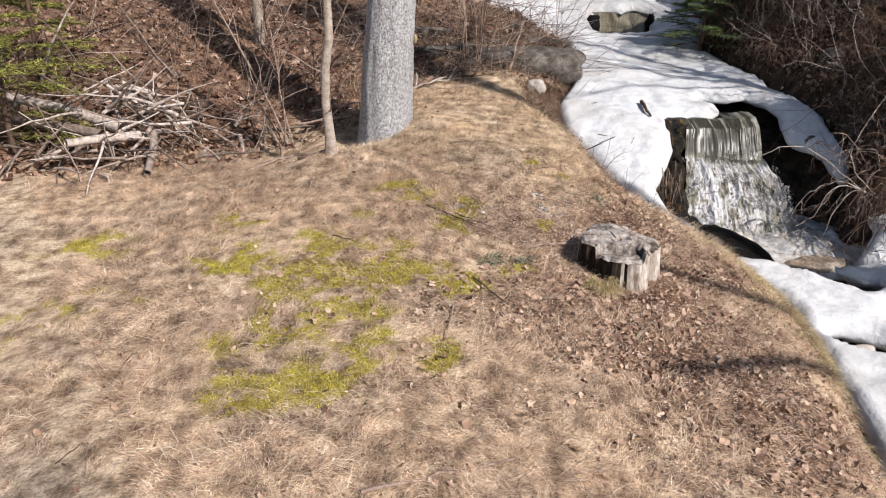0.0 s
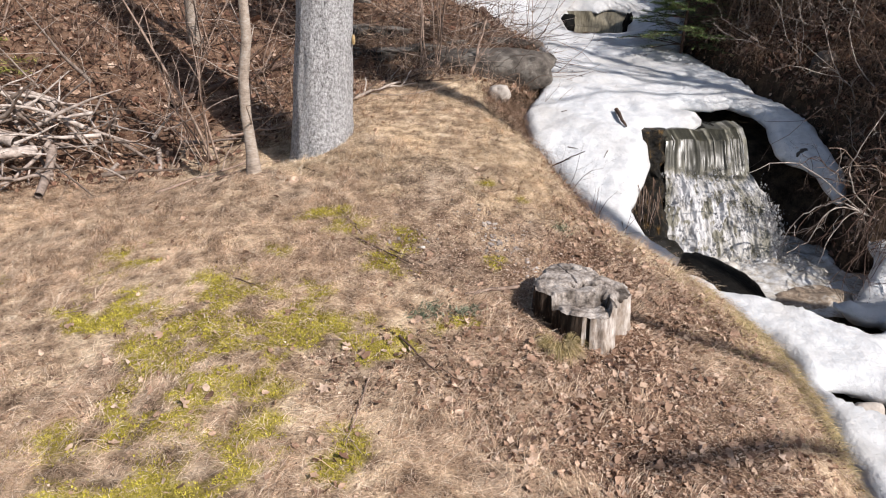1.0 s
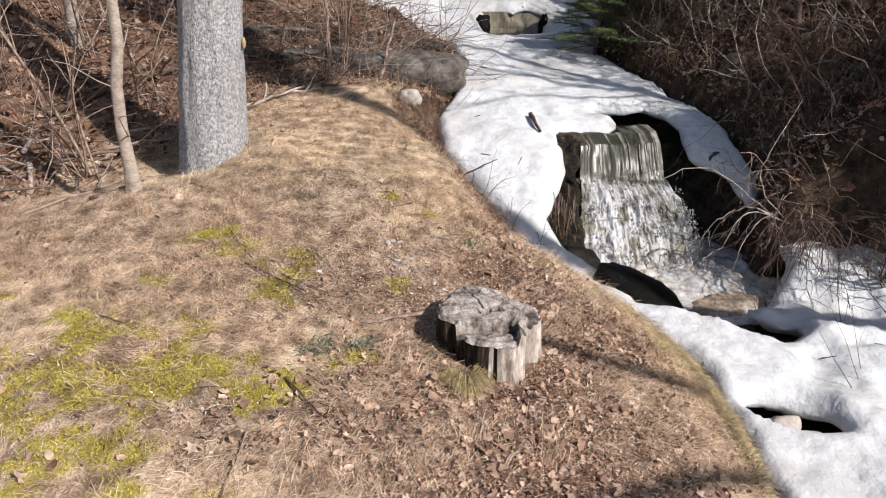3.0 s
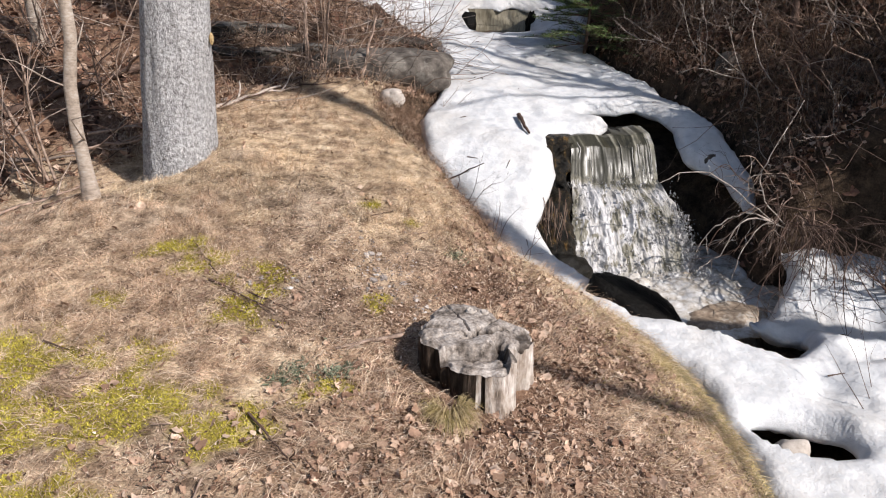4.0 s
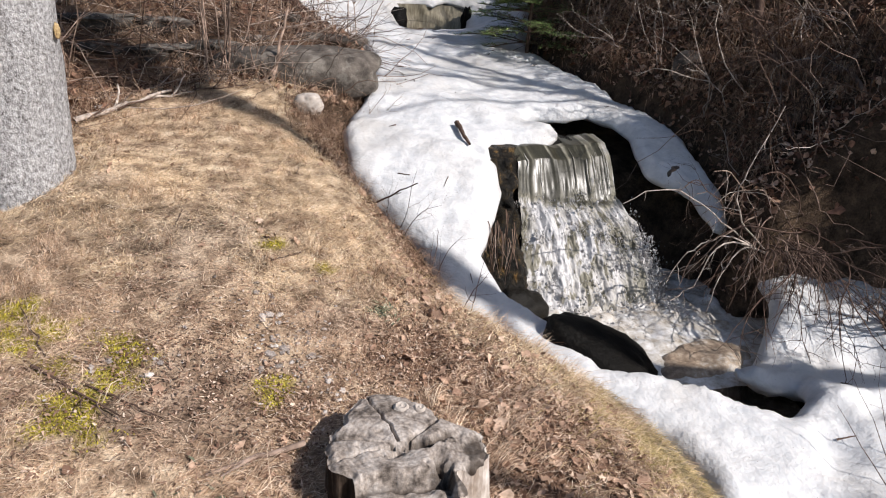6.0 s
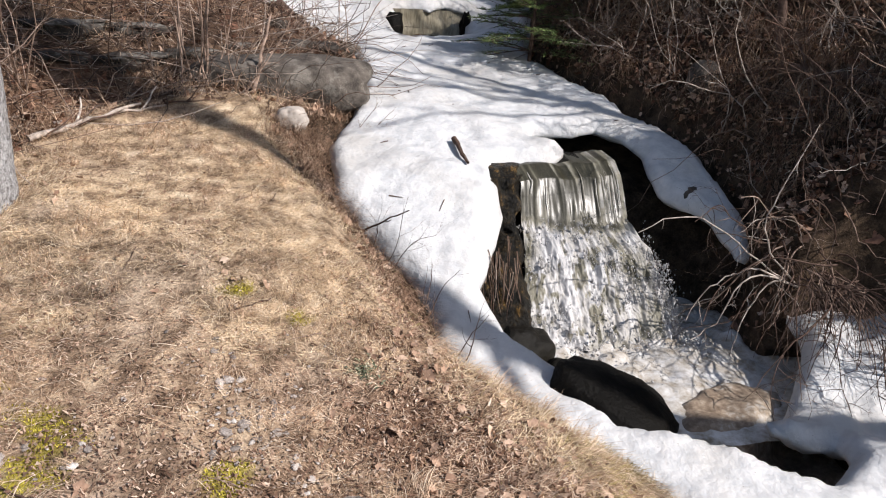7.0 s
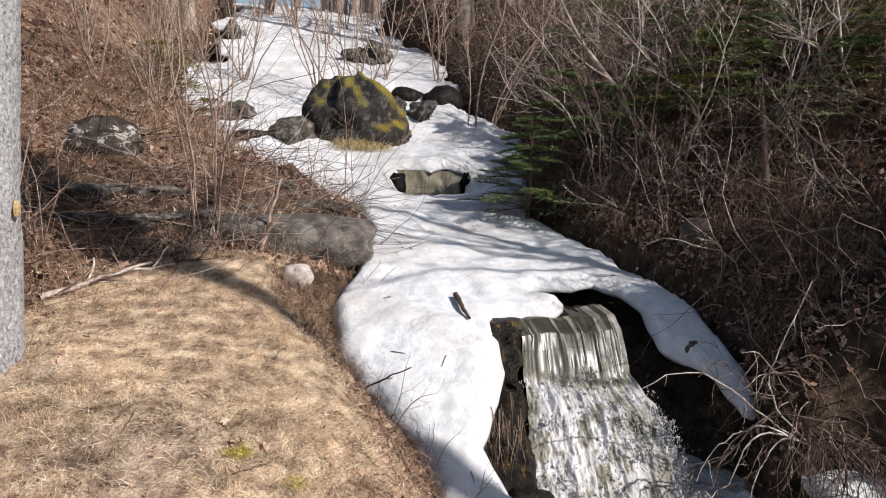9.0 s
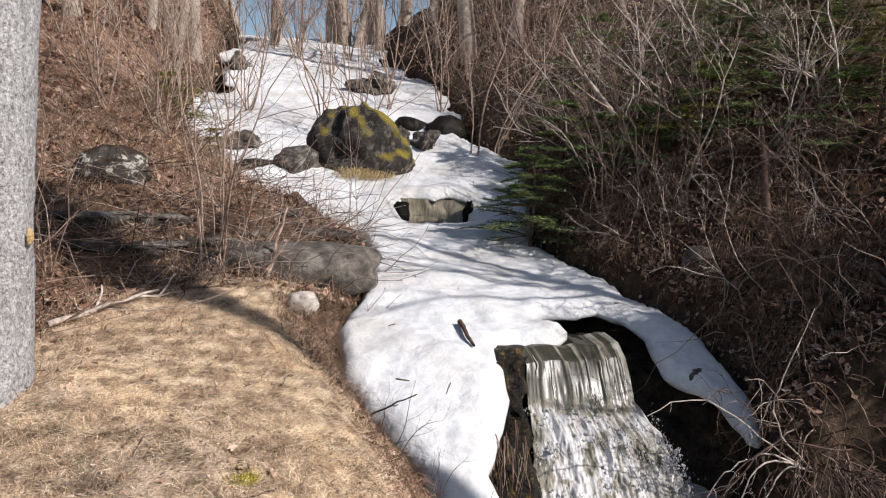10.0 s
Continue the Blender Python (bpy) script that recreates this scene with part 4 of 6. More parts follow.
def young_tree():
    tree = base("young_tree", (-1.29, 4.84, 0.35), "slender pale-barked young tree", "tree")
    pts = [(0, 0, -0.1), (-0.005, 0, 0.15), (-0.025, 0, 0.4), (-0.02, 0, 0.65), (0.025, 0, 0.9), (0.025, 0.0, 1.15), (0.04, 0.02, 1.6), (0.02, 0.04, 2.2), (0.05, 0.06, 3.0), (0.02, 0.1, 4.0)]
    V, Fc = trunk_mesh(pts, [0.06, 0.04, 0.034, 0.033, 0.031, 0.03, 0.027, 0.022, 0.015, 0.006], M_BIRCH, 16, 7, 0.12, 90)
    part("trunk", mesh_from("trunk", V, Fc, M_BIRCH), tree)
    rng = np.random.default_rng(77)
    for h in (0.35, 0.62, 0.8, 0.95, 1.1, 1.3, 1.6, 1.9, 2.3):
        a = rng.uniform(0, 6.28)
        lines = [(np.array([(0.01, 0, h), (0.01 + 0.12 * math.cos(a), 0.12 * math.sin(a), h + 0.06), (0.25 * math.cos(a), 0.25 * math.sin(a), h + 0.16), (0.36 * math.cos(a + 0.3), 0.36 * math.sin(a + 0.3), h + 0.2)]), np.array([0.006, 0.004, 0.003, 0.0015]))]
        part("twig", mesh_from("twig", *tubes(lines, 5), M_BIRCH), tree)
    return tree


young_tree()


def stump_material(name, lo, mid_c, hi, rough=0.9):
    m, n, l, b = nodes_of(name)
    v = coords(n, l, (1, 1, 0.16))
    w, w2 = tex_noise(n, l, v, 34, 6, 0.7), tex_noise(n, l, coords(n, l), 9, 4)
    col = ramp(n, l, w, [(0.3, lo), (0.5, mid_c), (0.68, hi)])
    stain = ramp(n, l, w2, [(0.42, (1, 1, 1)), (0.62, (0.55, 0.5, 0.45))])
    l.new(mix(n, l, 1.0, col, stain, "MULTIPLY"), b.inputs["Base Color"])
    b.inputs["Roughness"].default_value = rough
    b.inputs["Specular IOR Level"].default_value = 0.15
    bump(n, l, b, w, 0.9, 0.012)
    return m


def ring_material():
    m, n, l, b = nodes_of("cut_wood_rings")
    tc = coords(n, l)
    w2 = tex_noise(n, l, tc, 14, 5, 0.7)
    rings = n.new("ShaderNodeTexWave")
    rings.wave_type, rings.rings_direction = "RINGS", "Z"
    for key, v in (("Scale", 22.0), ("Distortion", 5.0), ("Detail", 4.0), ("Detail Scale", 2.0)):
        rings.inputs[key].default_value = v
    l.new(tc, rings.inputs["Vector"])
    col = ramp(n, l, w2, [(0.34, (0.07, 0.058, 0.05)), (0.47, (0.26, 0.225, 0.2)), (0.62, (0.46, 0.42, 0.39))])
    col = mix(n, l, 1.0, col, ramp(n, l, rings.outputs["Fac"], [(0.1, (0.88, 0.87, 0.86)), (0.6, (1.05, 1.05, 1.05))]), "MULTIPLY")
    tone = ramp(n, l, tex_noise(n, l, tc, 90, 3), [(0.35, (0.75, 0.75, 0.75)), (0.65, (1.15, 1.13, 1.1))])
    # dark tone for decayed wood and for shade painted into the recesses
    decay_and_recess = n.new("ShaderNodeAttribute")
    decay_and_recess.attribute_name = "decay_and_recess"
    col = mix(n, l, decay_and_recess.outputs["Fac"], mix(n, l, 1.0, col, tone, "MULTIPLY"), (0.03, 0.022, 0.017))
    l.new(col, b.inputs["Base Color"])
    b.inputs["Roughness"].default_value = 0.9
    b.inputs["Specular IOR Level"].default_value = 0.15
    bump(n, l, b, w2, 0.7, 0.012)
    return m


M_STUMP = stump_material("stump_side", (0.2, 0.155, 0.125), (0.55, 0.49, 0.445), (0.8, 0.76, 0.72))
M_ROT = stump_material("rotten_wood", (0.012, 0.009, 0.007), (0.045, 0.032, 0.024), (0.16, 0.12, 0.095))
M_RINGS = ring_material()


def stump():
    st = base("tree_stump", (0.70, 3.36, 0.0), "weathered grey tree stump with a stepped cracked top", "stump")
    na, nr, nz = 224, 90, 36
    ang = np.linspace(0, 2 * np.pi, na, endpoint=False)
    lobe = lambda c, w: np.exp(-((np.angle(np.exp(1j * (ang - c)))) / w) ** 2)
    rim = 0.232 + 0.045 * lobe(1.8, 0.32) - 0.055 * lobe(0.8, 0.34) - 0.03 * lobe(2.6, 0.25) + 0.02 * lobe(0.0, 0.4) + 0.03 * lobe(-1.2, 0.35) - 0.025 * lobe(-2.1, 0.4)  - 0.055 * lobe(-0.68, 0.17) - 0.02 * lobe(-2.5, 0.35) + 0.012 * fbm(np.cos(ang) * 5, np.sin(ang) * 5, 0, 3, 5)
    A, R = np.meshgrid(ang, np.linspace(0, 1, nr))
    X, Y = R * rim * np.cos(A), R * rim * np.sin(A)
    # front part broken away lower than the sawn back
    split = Y + 0.118 - 0.06 * X + 0.010 * fbm(X * 22, 2.0, 0, 3, 33)
    high = smooth(-0.004, 0.004, split)
    Z = 0.195 + 0.055 * high + 0.006 * fbm(X * 20, Y * 20, 0, 3, 15) + (1 - high) * 0.008 * fbm(X * 24, Y * 24, 0, 2, 16) + 0.05 * (1 - high) * smooth(0.11, 0.125, X) - 0.02 * smooth(0.1, 0.2, X)
    ragged = 0.012 * fbm(X * 40, Y * 40, 0, 3, 34)
    hollow = np.exp(-((X - 0.095 + ragged) / 0.02) ** 2 - ((Y + 0.1) / 0.03) ** 2) + np.exp(-((X - 0.05) / 0.085) ** 2 - ((Y + 0.025 - 0.3 * X + 1.5 * ragged) / 0.012) ** 2) + np.exp(-((X - 0.04 + ragged) / 0.025) ** 2 - ((Y + 0.0) / 0.022) ** 2)
    Z = Z - 0.055 * hollow - 0.03 * np.exp(-((X + 0.02) / 0.022) ** 2 - ((Y + 0.02) / 0.03) ** 2)
    # hollows and the step's foot painted dark like shade, then patches of decay
    darkened = np.clip(hollow, 0, 1)
    for ca, w in ((1.9, 0.035), (2.9, 0.02), (0.7, 0.02), (-2.9, 0.02)):
        off = np.abs(-(X * np.sin(ca)) + Y * np.cos(ca) + 0.006 * vnoise(R * 9, ca, 0, 6))
        Z = Z - 0.035 * np.exp(-(off / 0.0032) ** 2) * (X * np.cos(ca) + Y * np.sin(ca) > 0.02)
    darkened = np.clip(darkened + 0.7 * (1 - smooth(-0.012, 0.0, split)) * smooth(-0.03, -0.012, split) + 0.8 * smooth(0.15, 0.5, fbm(X * 14, Y * 14, 0, 4, 35)) * smooth(0.0, 0.15, X), 0, 1)
    Z = Z - 0.015 * smooth(0.9, 1.0, R) - 0.012 * darkened
    i = np.arange(nr - 1)[:, None] * na + np.arange(na)[None]
    j = np.arange(nr - 1)[:, None] * na + (np.arange(na)[None] + 1) % na
    faces = np.stack([i, j, j + na, i + na], -1).reshape(-1, 4)
    top_me = mesh_from("cut_top", np.stack([X, Y, Z], -1).reshape(-1, 3), faces, M_RINGS)
    decay_and_recess = top_me.color_attributes.new("decay_and_recess", "FLOAT_COLOR", "POINT")
    decay_and_recess.data.foreach_set("color", np.repeat(darkened.reshape(-1, 1), 4, 1).ravel())
    part("cut_top", top_me, st, "grey sawn top with cracks and a broken step")
    # sides, ridged and flaring into roots
    T = np.linspace(0, 1, nz)[:, None]
    ridge = 0.013 * fbm(np.cos(ang) * 18, np.sin(ang) * 18, T * 1.4, 4, 25, 0.6)
    flare = 0.02 + 0.17 * lobe(-1.28, 0.24) + 0.06 * lobe(-0.15, 0.22) + 0.04 * lobe(2.8, 0.4) + 0.03 * lobe(1.0, 0.5)
    RR = rim[None] + ridge * (0.3 + T) + flare[None] * T ** 1.7 - 0.075 * lobe(-2.45, 0.5)[None] * smooth(0.12, 0.6, T) - 0.05 * lobe(-0.68, 0.2)[None] * smooth(0.2, 0.7, T)
    top = Z[-1][None]
    ZZ = top + (-0.22 - top) * T
    V = np.stack([RR * np.cos(ang), RR * np.sin(ang), ZZ], -1).reshape(-1, 3)
    i = np.arange(nz - 1)[:, None] * na + np.arange(na)[None]
    j = np.arange(nz - 1)[:, None] * na + (np.arange(na)[None] + 1) % na
    F4 = np.stack([i + na, j + na, j, i], -1)
    darkened = (np.angle(np.exp(1j * (ang + 2.4))) > -0.8) & (np.angle(np.exp(1j * (ang + 2.4))) < 0.82 + 0.1 * np.sin(ang * 40))
    part("side_wood", mesh_from("side_wood", V, F4[:, ~darkened].reshape(-1, 4), M_STUMP), st, "pale weathered sapwood")
    part("rotten_side", mesh_from("rotten_side", V, F4[:, darkened].reshape(-1, 4), M_ROT), st, "dark rotten hollow side")
    for cx, cy, r in ((0.02, 0.17, 0.026), (0.075, 0.155, 0.02)):
        bm = bmesh.new()
        bmesh.ops.create_icosphere(bm, subdivisions=3, radius=1)
        for v in bm.verts:
            q = 1 + 0.12 * noise.noise(v.co * 2 + Vector((cx * 50, 0, 0)))
            v.co = Vector((v.co.x * r * q, v.co.y * r * q, 0.006 * v.co.z + 0.003 * math.cos(v.co.xy.length * 9)))
            v.co += Vector((cx, cy, 0.254))
        me = bpy.data.meshes.new("fungus")
        bm.to_mesh(me)
        bm.free()
        me.materials.append(M_PALE)
        part("fungus", me, st, "pale round crust on the cut top")
    return st


stump()


# ---- grass, moss and leaves ----
def blades(x, y, z, heading, length, width, rise, bend, rng):
    """Thin curved strips, three joints each, as one array of quads."""
    n = len(x)
    c, s = np.cos(heading), np.sin(heading)
    up0, up1 = np.sin(rise), np.sin(rise - bend)
    f0, f1 = np.cos(rise), np.cos(rise - bend)
    p0 = np.stack([x, y, z], -1)
    p1 = p0 + (length * 0.5)[:, None] * np.stack([c * f0, s * f0, up0], -1)
    p2 = p1 + (length * 0.5)[:, None] * np.stack([c * f1, s * f1, up1], -1)
    tilt = rng.uniform(-0.5, 0.5, n)
    side = np.stack([-s, c, tilt], -1) * (width / 2)[:, None]
    v = np.stack([p0 - side, p0 + side, p1 - side * 0.8, p1 + side * 0.8, p2 - side * 0.15, p2 + side * 0.15], 1).reshape(-1, 3)
    k = np.arange(n)[:, None] * 6
    f = np.concatenate([k + [0, 1, 3, 2], k + [2, 3, 5, 4]])
    return v, f


def soil_rim(x, y):
    """The bare broken edge of the bank above the snow."""
    return (y > 4.75) & (y < 7.6) & (x > lerp_table(y, LEFT_X) - np.interp(y, [4.75, 5.2, 6.8, 7.6], [0.1, 0.26, 0.4, 0.3]) - 0.09 * vnoise(x * 5, y * 5, 0, 43))


def on_lawn(x, y):
    return (x < lerp_table(y, LEFT_X) - 0.02) & (y < lerp_table(x, BACK_Y) + 0.15 * vnoise(x * 2, y * 2, 0, 44))


def scatter(rng, n, x0, x1, y0, y1):
    return rng.uniform(x0, x1, n), rng.uniform(y0, y1, n)


def grass_cover():
    rng = np.random.default_rng(11)
    x, y = scatter(rng, 620000, -4.2, 2.1, 0.9, 7.5)
    keep = on_lawn(x, y) & (y > 1.0 + 0.0 * x) & (np.abs(x - 0.3) < 0.9 + 0.72 * (y - 0.3))
    keep &= rng.uniform(0, 1, len(x)) < np.clip((0.66 + 0.6 * fbm(x * 2.6, y * 2.6, 0, 3, 45) + 0.3 * fbm(x * 8.5, y * 8.5, 0, 3, 38)) * (1 - 0.5 * leafy(x, y)) * (1 - 0.3 * worn(x, y)) * (1 - 0.85 * stony(x, y)) * (1 - 0.7 * mossy(x, y)) * np.clip(1.25 - 0.09 * y, 0.6, 1), 0.06, 1)
    keep &= np.hypot(x - 0.7, y - 3.36) > 0.24
    keep &= ~soil_rim(x, y)
    x, y = x[keep], y[keep]
    n = len(x)
    z = land_z(x, y) + 0.003
    head = 2.2 * fbm(x * 1.6, y * 1.6, 0, 3, 46) + rng.normal(0, 0.9, n) - 0.6
    length = rng.gamma(3.0, 0.0155, n) * (0.9 + 0.4 * vnoise(x * 2, y * 2, 0, 47)) + 0.015
    length = length * (1 - 0.35 * worn(x, y))
    v, f = blades(x, y, z, head, length, rng.uniform(0.001, 0.0024, n), rng.uniform(0.0, 0.75, n), rng.uniform(0.0, 0.9, n), rng)
    crest = y + 0.5 * fbm(x * 1.5, y * 1.5, 0, 3, 39) + 0.35 * x > 4.6
    for name, pick, mat, label in (("dead_grass", ~crest, M_STRAW, "flattened straw-coloured dead lawn grass"), ("crest_grass", crest, M_CREST, "flattened yellowish dead grass on the knoll")):
        sel = np.where(pick)[0]
        idx = (sel[:, None] * 6 + np.arange(6)).ravel()
        k = np.arange(len(sel))[:, None] * 6
        tagged(new(name, mesh_from(name, v[idx], np.concatenate([k + [0, 1, 3, 2], k + [2, 3, 5, 4]]), mat)), label, "grass", kind="stuff")


def lawn_tufts():
    """Combed-over clumps of longer pale grass."""
    rng = np.random.default_rng(19)
    cx, cy = scatter(rng, 1500, -2.6, 1.9, 1.3, 7.0)
    keep = on_lawn(cx + 0.2, cy) & (np.hypot(cx - 0.7, cy - 3.36) > 0.35) & (rng.uniform(0, 1, len(cx)) < np.clip(0.5 + 0.8 * vnoise(cx * 1.5, cy * 1.5, 0, 40), 0.05, 1)) & (mossy(cx, cy) < 0.3) & (worn(cx, cy) < 0.4)
    cx, cy = cx[keep], cy[keep]
    k = np.repeat(np.arange(len(cx)), 42)
    n = len(k)
    way = (2.0 * fbm(cx * 1.2, cy * 1.2, 0, 2, 46) - 0.6 + rng.normal(0, 0.5, len(cx)))[k]
    x, y = cx[k] + rng.normal(0, 0.03, n), cy[k] + rng.normal(0, 0.03, n)
    v, f = blades(x, y, land_z(x, y), way + rng.normal(0, 0.35, n), rng.uniform(0.05, 0.15, n), rng.uniform(0.0012, 0.0026, n), rng.uniform(0.2, 1.0, n), rng.uniform(0.4, 1.3, n), rng)
    tagged(new("grass_clumps", mesh_from("grass_clumps", v, f, M_STRAW)), "combed-over clumps of pale dead grass", "grass", kind="stuff")


def bank_grass():
    """Longer golden grass that hangs over the rim of the near bank."""
    rng = np.random.default_rng(12)
    y = np.where(rng.uniform(0, 1, 44000) < 0.6, rng.uniform(1.6, 7.3, 44000), rng.normal(3.8, 0.4, 44000))
    x = lerp_table(y, LEFT_X) - rng.gamma(1.6, 0.13, len(y)) + 0.02
    dense = 0.12 + 0.88 * np.exp(-((y - 3.75) / 0.55) ** 2)
    keep = ~soil_rim(x, y) & (rng.uniform(0, 1, len(y)) < dense * np.clip(0.7 + 0.8 * vnoise(x * 4, y * 4, 0, 48), 0, 1))
    x, y = x[keep], y[keep]
    n = len(x)
    head = rng.normal(-0.2, 0.7, n)
    v, f = blades(x, y, land_z(x, y), head, rng.uniform(0.04, 0.11, n), rng.uniform(0.0015, 0.003, n), rng.uniform(0.1, 0.8, n), rng.uniform(0.5, 1.5, n), rng)
    tagged(new("bank_grass", mesh_from("bank_grass", v, f, M_GOLD)), "golden dead grass hanging over the bank's rim", "grass", kind="stuff")


def ruddy_tussocks():
    """Reddish dead grass drooping down the far bank."""
    rng = np.random.default_rng(22)
    cy = rng.uniform(5.9, 12, 420)
    cx = lerp_table(cy, RIGHT_X) + 0.1 + rng.gamma(1.4, 0.55, 420)
    k = np.repeat(np.arange(420), 34)
    n = len(k)
    x, y = cx[k] + rng.normal(0, 0.05, n), cy[k] + rng.normal(0, 0.05, n)
    v, f = blades(x, y, land_z(x, y) + 0.01, rng.normal(3.5, 0.8, n), rng.uniform(0.12, 0.36, n), rng.uniform(0.002, 0.005, n), rng.uniform(0.2, 1.2, n), rng.uniform(0.8, 2.0, n), rng)
    tagged(new("bank_tussocks", mesh_from("bank_tussocks", v, f, M_RUDDY)), "drooping reddish dead grass on the steep bank", "grass", kind="stuff")


def slope_grass():
    """Dead grass and canes on the leaf-strewn slope."""
    rng = np.random.default_rng(13)
    x, y = scatter(rng, 150000, -6, 1.2, 4.5, 16)
    back = y - lerp_table(x, BACK_Y)
    keep = (back > -0.1) & (x < lerp_table(y, LEFT_X) - 0.05) & (rng.uniform(0, 1, len(x)) < np.clip(0.5 + 0.9 * fbm(x * 1.1, y * 1.1, 0, 3, 49), 0.1, 1) * np.where(x > -1.6, 1.0, 0.15) * (1 - 0.45 * outcrop(x, y)) + 1.2 * np.exp(-((x + 1.2) / 0.9) ** 2 - ((y - 9.9) / 0.7) ** 2))
    x, y = x[keep], y[keep]
    n = len(x)
    v, f = blades(x, y, land_z(x, y), rng.normal(-1.2, 1.2, n), rng.uniform(0.08, 0.35, n), rng.uniform(0.0025, 0.005, n), rng.uniform(0.1, 1.1, n), rng.uniform(0.2, 1.2, n), rng)
    brown = rng.uniform(0, 1, n) < np.where(y > 8.6, 0.3, np.where(x < -1.5, 0.8, 0.4))
    for name, pick, mat, label in (("slope_grass", ~brown, M_STRAW, "dry tangled grass on the leafy slope"), ("slope_weeds", brown, M_RUDDY, "reddish-brown dead weeds on the leafy slope")):
        sel = np.where(pick)[0]
        idx = (sel[:, None] * 6 + np.arange(6)).ravel()
        k = np.arange(len(sel))[:, None] * 6
        tagged(new(name, mesh_from(name, v[idx], np.concatenate([k + [0, 1, 3, 2], k + [2, 3, 5, 4]]), mat)), label, "grass", kind="stuff")


def moss_cover():
    rng = np.random.default_rng(14)
    x, y = scatter(rng, 560000, -2.8, 2.1, 1.2, 5.0)
    rim = np.exp(-((x - 1.9) / 0.16) ** 2 - ((y - 3.85) / 0.35) ** 2) * 0.9
    keep = on_lawn(x, y) & (rng.uniform(0, 1, len(x)) < np.clip(mossy(x, y) + rim * 0.6, 0, 1))
    x, y = x[keep], y[keep]
    n = len(x)
    v, f = blades(x, y, land_z(x, y), rng.uniform(0, 6.28, n), rng.uniform(0.006, 0.013, n), rng.uniform(0.0026, 0.005, n), rng.uniform(0.3, 1.4, n), rng.uniform(0, 0.8, n), rng)
    tagged(new("moss", mesh_from("moss", v, f, M_MOSS)), "yellow-green moss cushions in the lawn", "moss", kind="stuff")


def grass_tuft():
    rng = np.random.default_rng(15)
    n = 650
    a = rng.uniform(2.6, 7.0, n)
    r = rng.uniform(0, 0.04, n)
    x, y = 0.58 + r * np.cos(a), 3.06 + r * np.sin(a)
    v, f = blades(x, y, land_z(x, y), a + rng.normal(0, 0.3, n), rng.uniform(0.08, 0.19, n), rng.uniform(0.0015, 0.0026, n), rng.uniform(0.5, 1.2, n), rng.uniform(1.2, 2.2, n), rng)
    tagged(new("grass_tuft", mesh_from("grass_tuft", v, f, M_GOLD)), "pale drooping tuft of dead grass beside the stump", "grass")


def leaf_shapes():
    """A few dry leaf outlines, lobed and curled, about 1 m long, as (verts, tris)."""
    out = []
    rng = np.random.default_rng(16)
    for k in range(4):
        m = 10
        a = np.linspace(0, 2 * np.pi, m, endpoint=False)
        lobes = 0.36 + 0.06 * np.cos(a * (5 if k % 2 else 2)) + 0.06 * rng.normal(size=m)
        x, y = lobes * np.cos(a) * 1.25, lobes * np.sin(a)
        z = 0.8 * (y * y) * rng.uniform(0.4, 1.6) + 0.35 * x * x * rng.uniform(-0.5, 1) + 0.09 * rng.normal(size=m)
        v = np.concatenate([[(0, 0, 0)], np.stack([x, y, z], -1)])
        f = np.array([(0, 1 + i, 1 + (i + 1) % m) for i in range(m)])
        out.append((v, f))
    return out


LEAVES = leaf_shapes()


def leaf_field(name, label, x, y, z, size, rng, tilt=0.5, mat=None):
    vs, fs, off = [], [], 0
    n = len(x)
    kind = rng.integers(0, len(LEAVES), n)
    e = np.stack([rng.normal(0, tilt, n), rng.normal(0, tilt, n), rng.uniform(0, 6.28, n)], -1)
    for k, (lv, lf) in enumerate(LEAVES):
        sel = np.where(kind == k)[0]
        if not len(sel):
            continue
        ex, ey, ez = e[sel].T
        cx, sx, cy, sy, cz, sz = np.cos(ex), np.sin(ex), np.cos(ey), np.sin(ey), np.cos(ez), np.sin(ez)
        R = np.stack([np.stack([cy * cz, sx * sy * cz - cx * sz, cx * sy * cz + sx * sz], -1),
                      np.stack([cy * sz, sx * sy * sz + cx * cz, cx * sy * sz - sx * cz], -1),
                      np.stack([-sy, sx * cy, cx * cy], -1)], 1)
        p = np.einsum("nij,vj->nvi", R, lv) * size[sel][:, None, None] + np.stack([x[sel], y[sel], z[sel]], -1)[:, None]
        vs.append(p.reshape(-1, 3))
        fs.append((lf[None] + (np.arange(len(sel)) * len(lv))[:, None, None]).reshape(-1, 3) + off)
        off += len(sel) * len(lv)
    return tagged(new(name, mesh_from(name, np.concatenate(vs), np.concatenate(fs), mat or M_LEAF)), label, "leaves", kind="stuff")


